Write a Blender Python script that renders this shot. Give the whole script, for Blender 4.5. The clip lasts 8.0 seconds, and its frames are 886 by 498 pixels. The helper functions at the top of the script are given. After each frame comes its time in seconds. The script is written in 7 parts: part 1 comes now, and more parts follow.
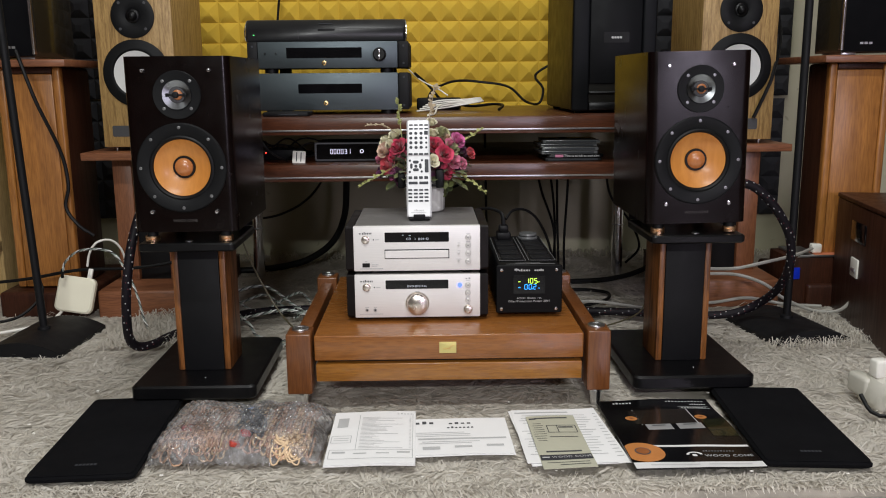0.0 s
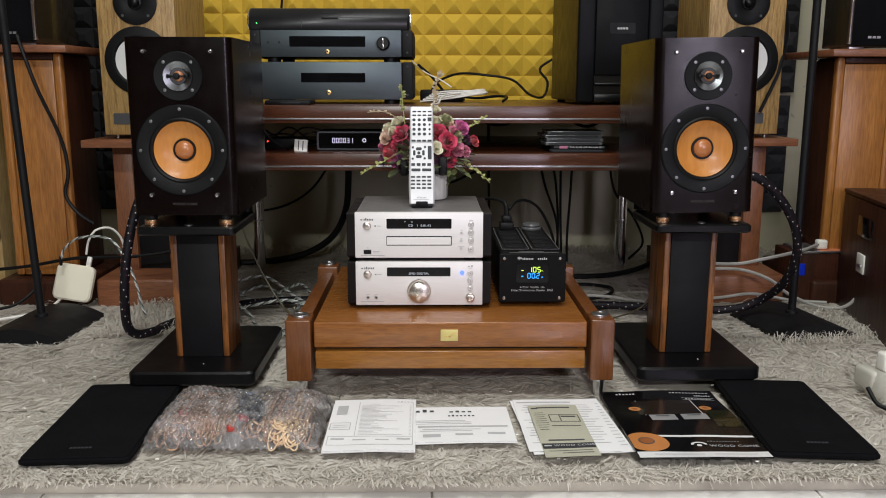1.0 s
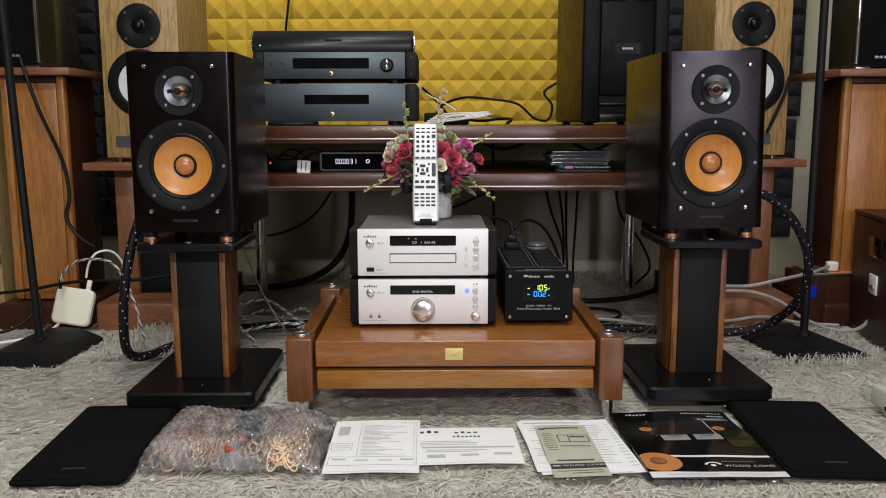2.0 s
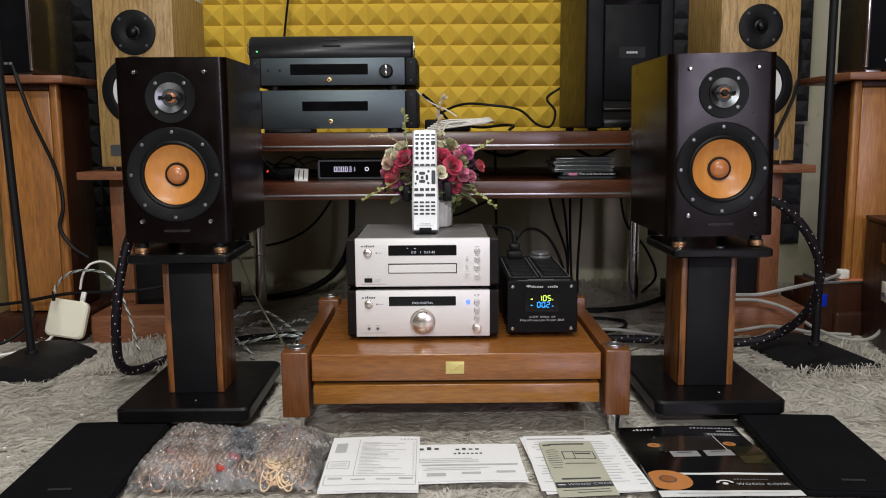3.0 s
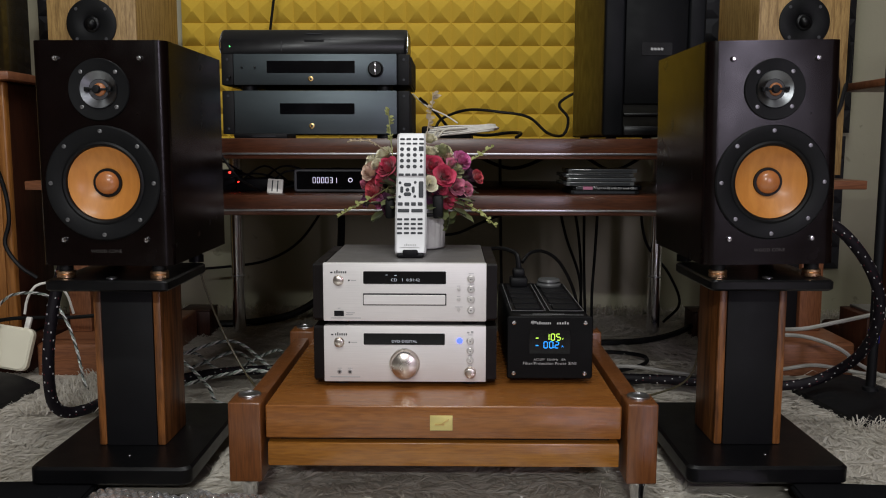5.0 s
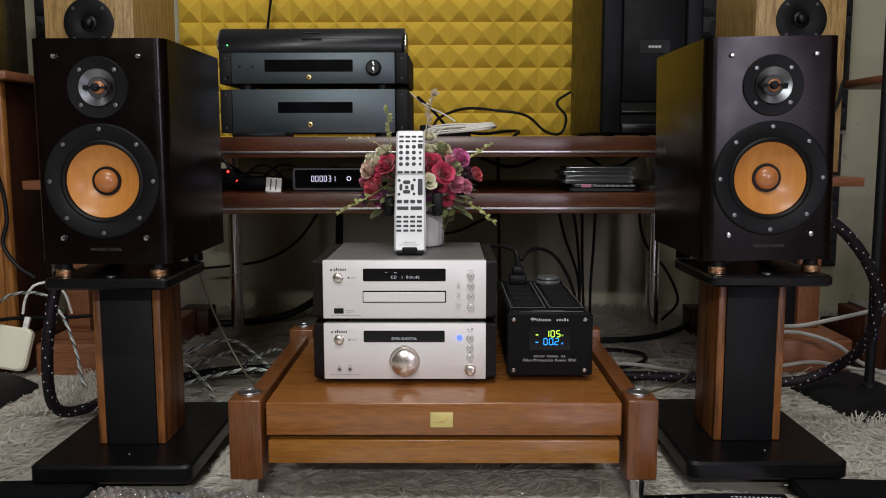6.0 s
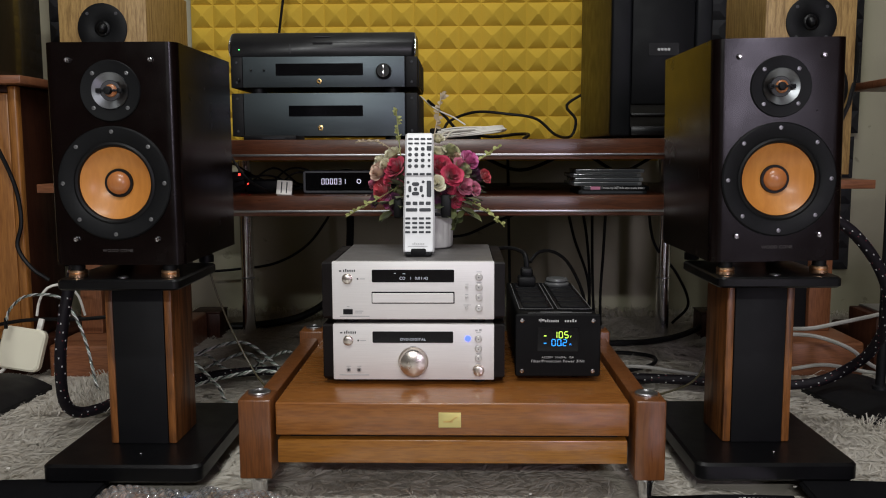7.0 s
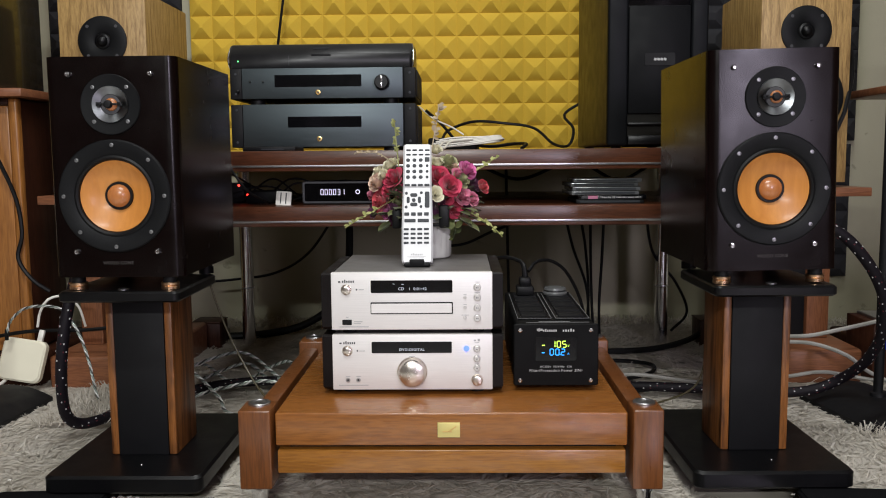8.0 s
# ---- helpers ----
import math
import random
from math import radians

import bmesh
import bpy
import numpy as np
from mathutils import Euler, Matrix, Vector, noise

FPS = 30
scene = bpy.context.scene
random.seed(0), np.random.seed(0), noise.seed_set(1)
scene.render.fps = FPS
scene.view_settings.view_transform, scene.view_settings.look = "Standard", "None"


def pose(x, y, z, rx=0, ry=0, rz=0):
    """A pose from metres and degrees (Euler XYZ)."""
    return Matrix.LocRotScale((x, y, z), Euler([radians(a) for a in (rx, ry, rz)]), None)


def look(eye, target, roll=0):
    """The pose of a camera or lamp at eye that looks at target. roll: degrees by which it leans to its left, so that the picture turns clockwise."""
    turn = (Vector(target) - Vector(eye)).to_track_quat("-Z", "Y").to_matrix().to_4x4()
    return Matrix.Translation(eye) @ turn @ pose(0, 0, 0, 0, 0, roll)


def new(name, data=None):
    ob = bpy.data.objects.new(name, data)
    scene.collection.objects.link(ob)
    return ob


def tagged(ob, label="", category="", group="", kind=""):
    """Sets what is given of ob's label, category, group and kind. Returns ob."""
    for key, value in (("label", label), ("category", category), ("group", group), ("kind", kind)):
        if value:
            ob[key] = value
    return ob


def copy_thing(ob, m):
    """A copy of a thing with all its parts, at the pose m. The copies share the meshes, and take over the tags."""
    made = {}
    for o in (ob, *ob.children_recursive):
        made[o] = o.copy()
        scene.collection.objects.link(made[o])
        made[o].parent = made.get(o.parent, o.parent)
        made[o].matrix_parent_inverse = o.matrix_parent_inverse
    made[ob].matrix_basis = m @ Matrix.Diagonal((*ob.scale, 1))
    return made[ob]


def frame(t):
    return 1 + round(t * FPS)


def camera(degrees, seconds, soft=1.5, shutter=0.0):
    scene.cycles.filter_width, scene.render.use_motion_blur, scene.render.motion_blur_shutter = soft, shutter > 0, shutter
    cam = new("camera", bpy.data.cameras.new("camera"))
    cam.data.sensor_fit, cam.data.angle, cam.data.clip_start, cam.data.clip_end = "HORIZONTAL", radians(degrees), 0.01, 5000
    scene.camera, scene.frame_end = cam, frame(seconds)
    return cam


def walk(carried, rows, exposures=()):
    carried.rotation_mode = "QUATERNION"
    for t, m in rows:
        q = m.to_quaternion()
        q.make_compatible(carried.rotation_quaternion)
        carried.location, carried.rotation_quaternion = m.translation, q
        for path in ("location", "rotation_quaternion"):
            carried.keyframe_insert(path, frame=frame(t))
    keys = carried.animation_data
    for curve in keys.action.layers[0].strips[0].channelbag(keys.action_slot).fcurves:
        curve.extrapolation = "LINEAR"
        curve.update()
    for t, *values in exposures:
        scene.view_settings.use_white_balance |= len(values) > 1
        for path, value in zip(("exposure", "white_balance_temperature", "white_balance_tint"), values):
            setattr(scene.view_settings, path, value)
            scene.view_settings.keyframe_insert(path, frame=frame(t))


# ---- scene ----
cam = camera(55.3, 8.0, 1.05)
PATH = [
    (0, (0.001, 0.04, 0.629), (0.032, 2.001, 0.238), -0.5),
    (0.5, (0.002, 0.046, 0.614), (0.031, 2.007, 0.222), -0.2),
    (1, (-0.001, 0.054, 0.593), (0.027, 2.017, 0.211), 0.1),
    (1.5, (0.0, 0.06, 0.571), (0.024, 2.031, 0.229), 0.3),
    (2, (0.0, 0.079, 0.552), (0.017, 2.056, 0.254), -0.1),
    (2.2, (0.005, 0.092, 0.546), (0.011, 2.073, 0.257), -0.4),
    (3.3, (0.008, 0.177, 0.549), (0.016, 2.157, 0.275), -0.4),
    (3.5, (-0.002, 0.231, 0.549), (0.015, 2.213, 0.283), 0.1),
    (4, (0.015, 0.335, 0.535), (0.012, 2.321, 0.294), 0.9),
    (4.5, (0.028, 0.39, 0.528), (0.018, 2.376, 0.299), 0.8),
    (4.7, (0.041, 0.402, 0.527), (0.022, 2.389, 0.293), 0.4),
    (5.8, (0.053, 0.402, 0.528), (0.031, 2.386, 0.277), -0.2),
    (6, (0.044, 0.401, 0.522), (0.029, 2.386, 0.281), -0.1),
    (6.5, (0.044, 0.396, 0.519), (0.011, 2.383, 0.286), -0.1),
    (7, (0.05, 0.393, 0.517), (0.006, 2.379, 0.288), -0.2),
    (7.5, (0.05, 0.387, 0.519), (0.006, 2.374, 0.292), -0.3),
    (8, (0.053, 0.385, 0.523), (0.009, 2.374, 0.311), -0.5),
]
EXPO = [(0, 0.0), (3.5, 0.0), (4.0, 0.0), (4.5, -0.54), (5.2, -0.42), (6.0, -0.31), (7.0, -0.33), (7.5, 0.34), (8.0, 0.14)]
walk(cam, [(t, look(eye, target, roll)) for t, eye, target, roll in PATH], EXPO)

# ---- light ----
world = bpy.data.worlds.new("room_air")
scene.world = world
world.use_nodes = True
world.node_tree.nodes["Background"].inputs[0].default_value = (0.9, 0.95, 1.0, 1)
world.node_tree.nodes["Background"].inputs[1].default_value = 0.02


def area_lamp(name, x, y, z, w, d, watts, colour):
    lamp = bpy.data.lights.new(name, "AREA")
    lamp.shape, lamp.size, lamp.size_y, lamp.energy, lamp.color = "RECTANGLE", w, d, watts, colour
    ob = new(name, lamp)
    ob.matrix_world = pose(x, y, z)
    return ob


area_lamp("ceiling_tube_light", 0.25, 1.75, 2.78, 1.2, 0.12, 19, (0.98, 1.0, 0.985))
area_lamp("ceiling_tube_light", -0.10, 0.1, 2.78, 1.2, 0.12, 46, (0.98, 1.0, 0.985))
wall_tube = area_lamp("wall_tube_light", -0.3, -2.98, 2.2, 1.2, 0.08, 74, (0.98, 1.0, 0.985))
wall_tube.matrix_world = look((-0.3, -2.98, 2.2), (0.2, 2.0, 0.5))
daylight = area_lamp("window_daylight", 1.9, -3.09, 1.2, 0.44, 1.12, 48, (0.86, 0.77, 0.96))
daylight.matrix_world = look((1.9, -3.09, 1.2), (1.9, 0, 1.2))


# ---- materials ----
class Nodes:
    def __init__(self, name):
        self.mat = bpy.data.materials.new(name)
        self.mat.use_nodes = True
        self.tree = self.mat.node_tree
        self.bsdf = self.tree.nodes["Principled BSDF"]

    def add(self, kind, **props):
        n = self.tree.nodes.new(kind)
        for key, value in props.items():
            setattr(n, key, value)
        return n

    def link(self, a, b):
        self.tree.links.new(a, b)

    def coords(self, scale, which="Object"):
        tc = self.add("ShaderNodeTexCoord")
        mp = self.add("ShaderNodeMapping")
        mp.inputs["Scale"].default_value = scale
        self.link(tc.outputs[which], mp.inputs[0])
        return mp.outputs[0]

    def noise(self, vec, scale, detail=3.0, dist=0.0):
        n = self.add("ShaderNodeTexNoise")
        n.inputs["Scale"].default_value, n.inputs["Detail"].default_value, n.inputs["Distortion"].default_value = scale, detail, dist
        self.link(vec, n.inputs["Vector"])
        return n.outputs["Fac"]

    def ramp(self, fac, stops):
        r = self.add("ShaderNodeValToRGB")
        els = r.color_ramp.elements
        while len(els) < len(stops):
            els.new(0.5)
        for e, (p, c) in zip(els, stops):
            e.position, e.color = p, (*c, 1)
        self.link(fac, r.inputs[0])
        return r.outputs[0]

    def mix(self, fac, a, b, mode="MIX"):
        m = self.add("ShaderNodeMix", data_type="RGBA", blend_type=mode)
        for sock, v in ((m.inputs[0], fac), (m.inputs[6], a), (m.inputs[7], b)):
            if isinstance(v, (int, float)):
                sock.default_value = v
            elif isinstance(v, tuple):
                sock.default_value = (*v, 1)
            else:
                self.link(v, sock)
        return m.outputs[2]

    def bump(self, height, strength, distance=0.001):
        b = self.add("ShaderNodeBump")
        b.inputs["Strength"].default_value, b.inputs["Distance"].default_value = strength, distance
        self.link(height, b.inputs["Height"])
        self.link(b.outputs[0], self.bsdf.inputs["Normal"])


def plain(name, colour, rough=0.5, metal=0.0, vary=0.12, grain=900, bump=0.1, coat=0.0, spec=0.5):
    """A plain surface with slight blotches, fine grain and uneven gloss."""
    n = Nodes(name)
    v = n.coords((1, 1, 1))
    big, fine = n.noise(v, 9), n.noise(v, grain, 2)
    dark = tuple(c * (1 - vary) for c in colour)
    lite = tuple(min(1, c * (1 + vary)) for c in colour)
    n.link(n.mix(0.25, n.ramp(big, [(0.3, dark), (0.7, lite)]), n.ramp(fine, [(0.3, dark), (0.7, lite)])), n.bsdf.inputs["Base Color"])
    n.link(n.ramp(n.noise(v, 25), [(0.3, (rough * 0.85,) * 3), (0.75, (min(1, rough * 1.15),) * 3)]), n.bsdf.inputs["Roughness"])
    n.bsdf.inputs["Metallic"].default_value = metal
    n.bsdf.inputs["Coat Weight"].default_value = coat
    n.bsdf.inputs["Specular IOR Level"].default_value = spec
    if bump:
        n.bump(fine, bump, 0.0004)
    return n.mat


def wood(name, dark, lite, axis="X", scale=1.0, rough=0.35, coat=0.2, vein=0.5, spec=0.5):
    """Wood with grain that runs along an axis of the thing."""
    n = Nodes(name)
    s = {"X": (1.2, 14, 14), "Y": (14, 1.2, 14), "Z": (14, 14, 1.2)}[axis]
    v = n.coords(tuple(c * scale for c in s))
    info = n.add("ShaderNodeObjectInfo")
    shift = n.add("ShaderNodeVectorMath", operation="ADD")
    n.link(v, shift.inputs[0])
    n.link(info.outputs["Random"], shift.inputs[1])
    v = shift.outputs[0]
    broad, line, pore = n.noise(v, 1.6, 4, 1.2), n.noise(v, 7, 5, 0.4), n.noise(v, 38, 2)
    mid = tuple((a + b) / 2 for a, b in zip(dark, lite))
    c = n.ramp(broad, [(0.25, dark), (0.5, mid), (0.75, lite)])
    c = n.mix(vein, c, n.ramp(line, [(0.36, dark), (0.55, lite)]), "MIX")
    c = n.mix(0.35, c, n.ramp(pore, [(0.35, tuple(x * 0.7 for x in dark)), (0.6, (1, 1, 1))]), "MULTIPLY")
    n.link(c, n.bsdf.inputs["Base Color"])
    n.link(n.ramp(line, [(0.3, (rough * 1.2,) * 3), (0.7, (rough * 0.85,) * 3)]), n.bsdf.inputs["Roughness"])
    n.bsdf.inputs["Coat Weight"].default_value = coat
    n.bsdf.inputs["Coat Roughness"].default_value = 0.25
    n.bsdf.inputs["Specular IOR Level"].default_value = spec
    n.bump(pore, 0.12, 0.0004)
    return n.mat


def glow(name, colour, strength):
    n = Nodes(name)
    n.bsdf.inputs["Base Color"].default_value = (*colour, 1)
    n.bsdf.inputs["Emission Color"].default_value = (*colour, 1)
    n.bsdf.inputs["Emission Strength"].default_value = strength
    return n.mat


def brushed(name, colour, axis="X", rough=0.32, metal=1.0):
    n = Nodes(name)
    v = n.coords({"X": (3, 400, 400), "Z": (400, 400, 3)}[axis])
    f = n.noise(v, 6, 3)
    n.link(n.ramp(f, [(0.3, tuple(c * 0.9 for c in colour)), (0.7, colour)]), n.bsdf.inputs["Base Color"])
    n.link(n.ramp(f, [(0.3, (rough * 0.8,) * 3), (0.7, (rough * 1.3,) * 3)]), n.bsdf.inputs["Roughness"])
    n.bsdf.inputs["Metallic"].default_value = metal
    n.bump(f, 0.06, 0.0003)
    return n.mat


def ply(name, dark, lite, seed, coat=0.3, rough=0.35):
    """Smooth thin wood sheet: wide soft figure, no pores, lacquered."""
    n = Nodes(name)
    v = n.coords((9, 9, 5))
    info = n.add("ShaderNodeObjectInfo")
    shift = n.add("ShaderNodeVectorMath", operation="ADD")
    n.link(v, shift.inputs[0])
    n.link(info.outputs["Location"], shift.inputs[1])
    v = shift.outputs[0]
    mid = tuple((a + b) / 2 for a, b in zip(dark, lite))
    c = n.ramp(n.noise(v, 1.3 + seed, 3, 1.4), [(0.3, dark), (0.5, mid), (0.72, lite)])
    c = n.mix(0.35, c, n.ramp(n.noise(n.coords((160, 160, 5)), 1.0, 3, 0.3), [(0.35, dark), (0.65, lite)]))
    n.link(c, n.bsdf.inputs["Base Color"])
    n.bsdf.inputs["Roughness"].default_value = rough
    n.bsdf.inputs["Coat Weight"].default_value = coat
    n.bsdf.inputs["Coat Roughness"].default_value = 0.2
    return n.mat


def spun(name, colour, rough):
    """Lathe-turned metal whose fine rings stretch the highlights."""
    n = Nodes(name)
    n.bsdf.inputs["Base Color"].default_value = (*colour, 1)
    n.bsdf.inputs["Metallic"].default_value = 1.0
    n.bsdf.inputs["Roughness"].default_value = rough
    n.bsdf.inputs["Anisotropic"].default_value = 0.85
    t = n.add("ShaderNodeTangent", direction_type="RADIAL", axis="Y")
    n.link(t.outputs[0], n.bsdf.inputs["Tangent"])
    return n.mat


def carpet_mat(name, dark, mid, lite):
    n = Nodes(name)
    geo = n.add("ShaderNodeNewGeometry")
    v = n.coords((1, 1, 1))
    c = n.ramp(geo.outputs["Random Per Island"], [(0.0, dark), (0.5, mid), (0.86, mid), (1.0, lite)])
    c = n.mix(0.5, c, n.ramp(n.noise(v, 7, 3), [(0.3, (0.78, 0.77, 0.75)), (0.7, (1, 1, 1))]), "MULTIPLY")
    n.link(c, n.bsdf.inputs["Base Color"])
    n.bsdf.inputs["Roughness"].default_value = 0.55
    n.bsdf.inputs["Specular IOR Level"].default_value = 0.35
    tl, mx = n.add("ShaderNodeBsdfTranslucent"), n.add("ShaderNodeMixShader")
    mx.inputs[0].default_value = 0.34
    n.link(c, tl.inputs[0])
    n.link(n.bsdf.outputs[0], mx.inputs[1])
    n.link(tl.outputs[0], mx.inputs[2])
    n.link(mx.outputs[0], n.tree.nodes["Material Output"].inputs[0])
    return n.mat


def plaster(name, colour, stain):
    n = Nodes(name)
    v = n.coords((1, 1, 1))
    c = n.mix(n.ramp(n.noise(v, 2.5, 5, 0.6), [(0.45, (0, 0, 0)), (0.75, (0.5, 0.5, 0.5))]), colour, stain)
    c = n.mix(n.ramp(n.noise(v, 31, 4, 0.5), [(0.68, (0, 0, 0)), (0.74, (0.5, 0.5, 0.5))]), c, tuple(x * 0.6 for x in stain))
    n.link(c, n.bsdf.inputs["Base Color"])
    n.bsdf.inputs["Roughness"].default_value = 0.75
    n.bump(n.noise(v, 60, 5), 0.25, 0.002)
    return n.mat


M_ESPRESSO = plain("espresso_lacquer", (0.0030, 0.0010, 0.0009), 0.25, vary=0.25, grain=300, bump=0.02, spec=0.28)
M_TEAK = wood("teak_deck", (0.245, 0.084, 0.0155), (0.325, 0.125, 0.027), "X", 0.8, 0.26, 0.45, 0.25)
M_LOWTEAK = wood("yellow_teak_board", (0.27, 0.102, 0.015), (0.40, 0.172, 0.028), "X", 0.8, 0.26, 0.45, 0.25)
M_POST = wood("teak_post", (0.140, 0.045, 0.012), (0.205, 0.072, 0.019), "Z", 0.7, 0.32, 0.3, 0.3)
M_ZEBRA = wood("rosewood_strip", (0.040, 0.011, 0.004), (0.33, 0.122, 0.030), "Z", 0.85, 0.4, 0.05, 0.6)
M_CHERRY = wood("cherry_board", (0.058, 0.018, 0.0085), (0.125, 0.040, 0.017), "X", 0.8, 0.3, 0.3, 0.35)
M_CHERRY_L = wood("cherry_stand", (0.19, 0.07, 0.032), (0.31, 0.122, 0.055), "X", 0.8, 0.4, 0.1, 0.3)
M_CHERRY_V = wood("cherry_stand_upright", (0.19, 0.07, 0.032), (0.31, 0.122, 0.055), "Z", 0.8, 0.4, 0.1, 0.3)
M_PEDESTAL = wood("honey_veneer", (0.28, 0.106, 0.021), (0.50, 0.213, 0.051), "Z", 0.5, 0.38, 0.1, 0.35)
M_MAHOG = wood("mahogany_panel", (0.030, 0.0100, 0.0055), (0.065, 0.022, 0.0115), "Z", 0.7, 0.42, 0.0, 0.35, 0.2)
M_OAK = wood("oak_veneer", (0.23, 0.13, 0.038), (0.48, 0.305, 0.112), "Z", 1.5, 0.5, 0.0, 0.7)
M_CONE = ply("birch_cone", (0.50, 0.185, 0.034), (0.66, 0.28, 0.058), 0.0, 0.15, 0.45)
M_CAP = ply("birch_cap", (0.40, 0.13, 0.035), (0.52, 0.20, 0.06), 0.7, 0.5)
M_BLACK = plain("black_lacquer", (0.003, 0.003, 0.0036), 0.36, spec=0.28)
M_MATT = plain("black_matt", (0.005, 0.005, 0.006), 0.6, spec=0.25)
M_DULL = plain("black_powder_coat", (0.0022, 0.0022, 0.0026), 0.6, spec=0.16)
M_BAFFLE = plain("black_baffle", (0.0042, 0.0045, 0.0052), 0.55, vary=0.2, grain=1400, bump=0.3, spec=0.2)
M_RUBBER = plain("black_rubber", (0.004, 0.004, 0.0045), 0.5, spec=0.25)
M_CLOTH = plain("black_grille_cloth", (0.004, 0.004, 0.005), 0.95, vary=0.25, grain=2200, bump=0.5, spec=0.1)
M_CHROME = plain("chrome", (0.82, 0.82, 0.84), 0.16, 1.0, 0.04)
M_STEEL = plain("dull_steel", (0.55, 0.55, 0.56), 0.35, 1.0, 0.08)
M_SCREW = plain("screw_steel", (0.30, 0.30, 0.31), 0.4, 1.0, 0.1)
M_HORN = spun("spun_horn_metal", (0.25, 0.262, 0.275), 0.30)
M_COPPER = plain("copper_foot", (0.86, 0.56, 0.34), 0.28, 1.0, 0.1)
M_BRASS = plain("brass", (0.75, 0.52, 0.22), 0.28, 1.0, 0.1)
M_BADGE = plain("pale_brass_plate", (0.72, 0.62, 0.24), 0.45, 0.6, 0.08)
M_SILVER = brushed("brushed_champagne_aluminium", (0.88, 0.855, 0.835), metal=0.18, rough=0.42)
M_SILVERTOP = plain("grey_painted_steel", (0.19, 0.18, 0.175), 0.45, 0.3, 0.05)
M_KNOB = plain("turned_aluminium", (0.70, 0.64, 0.58), 0.3, 1.0, 0.06)
M_BUTTON = plain("satin_button", (0.74, 0.72, 0.70), 0.4, 0.6, 0.05)
M_GUN = brushed("gunmetal_aluminium", (0.10, 0.12, 0.13), "X", 0.45)
M_GLASS = plain("dark_display_window", (0.003, 0.003, 0.004), 0.12, spec=0.4)
M_WHITE = plain("white_plastic", (0.85, 0.83, 0.76), 0.4, vary=0.04)
M_REMOTE = plain("silver_plastic", (0.72, 0.72, 0.73), 0.38, 0.1, 0.04)
M_KEY = plain("dark_grey_key", (0.035, 0.038, 0.045), 0.5, spec=0.3)
M_AGED = plain("aged_white_plastic", (0.56, 0.54, 0.47), 0.42)
M_GREYCORD = plain("grey_cord", (0.34, 0.33, 0.30), 0.5)
M_BARS = plain("pale_print", (0.55, 0.55, 0.55), 0.6)
M_DIMBARS = plain("dim_print", (0.06, 0.052, 0.05), 0.6)
M_FINELINE = plain("fine_grey_line", (0.22, 0.22, 0.22), 0.6)
M_INK = plain("ink", (0.06, 0.06, 0.065), 0.8)
M_GREYINK = plain("grey_ink", (0.47, 0.47, 0.47), 0.8)
M_PAPER = plain("white_paper", (0.84, 0.835, 0.83), 0.75, vary=0.03, grain=400)
M_LEAFLET = plain("sage_leaflet_paper", (0.46, 0.45, 0.35), 0.7, vary=0.06)
M_GLOSSY = plain("black_glossy_print", (0.004, 0.004, 0.0045), 0.12, spec=0.5)
M_OLIVE = plain("olive_reflection_tint", (0.014, 0.016, 0.006), 0.15, coat=0.6)
M_WHITEPRINT = plain("white_print", (0.8, 0.8, 0.79), 0.2, coat=0.4)
M_CARPET = carpet_mat("shag_pile", (0.63, 0.588, 0.527), (0.75, 0.705, 0.63), (0.88, 0.845, 0.775))
M_BACKING = plain("carpet_backing", (0.50, 0.46, 0.39), 0.95, vary=0.3)
M_FOAM = plain("yellow_foam", (0.66, 0.435, 0.052), 0.92, vary=0.1, grain=500, bump=0.5, spec=0.2)
M_DARKFOAM = plain("charcoal_foam", (0.014, 0.014, 0.017), 0.95, vary=0.3, grain=500, bump=0.5)
M_WALL = plaster("cream_plaster", (0.46, 0.44, 0.31), (0.31, 0.29, 0.20))
M_CEIL = plaster("white_ceiling_paint", (0.55, 0.54, 0.52), (0.48, 0.47, 0.45))
M_PANEL = wood("dark_wall_panelling", (0.034, 0.021, 0.014), (0.075, 0.045, 0.028), "Z", 0.4, 0.5, 0.0, 0.4)
M_BOARDS = wood("dark_floor_boards", (0.05, 0.032, 0.022), (0.11, 0.07, 0.045), "Y", 0.5, 0.5, 0.0, 0.4)
M_CHEEK = plain("dark_lacquered_cheek", (0.0045, 0.0025, 0.0025), 0.5, spec=0.22)
M_TILE = plain("white_floor_tile", (0.82, 0.81, 0.78), 0.25, vary=0.05)
M_CONEWHITE = plain("white_woven_cone", (0.62, 0.62, 0.60), 0.5, vary=0.1, grain=1200, bump=0.6)
G_WHITE = glow("white_led", (0.82, 0.76, 1.0), 1.1)
G_DIM = glow("display_segments", (0.62, 0.66, 0.75), 0.2)
G_LIME = glow("lime_led", (0.6, 0.95, 0.10), 1.0)
G_CYAN = glow("blue_led", (0.02, 0.33, 1.0), 1.3)
G_BLUE = glow("blue_indicator", (0.05, 0.09, 1.0), 4.0)
G_RED = glow("red_indicator", (1.0, 0.04, 0.03), 4.0)
G_GREEN = glow("green_indicator", (0.1, 1.0, 0.2), 3.0)


# ---- mesh helpers ----
def mesh_of(bm, name, material, smooth=35):
    me = bpy.data.meshes.new(name)
    bmesh.ops.recalc_face_normals(bm, faces=bm.faces)
    if smooth:
        for f in bm.faces:
            f.smooth = True
        for e in bm.edges:
            if len(e.link_faces) == 2 and e.calc_face_angle(0) > radians(smooth):
                e.smooth = False
    bm.to_mesh(me)
    bm.free()
    me.materials.append(material)
    return me


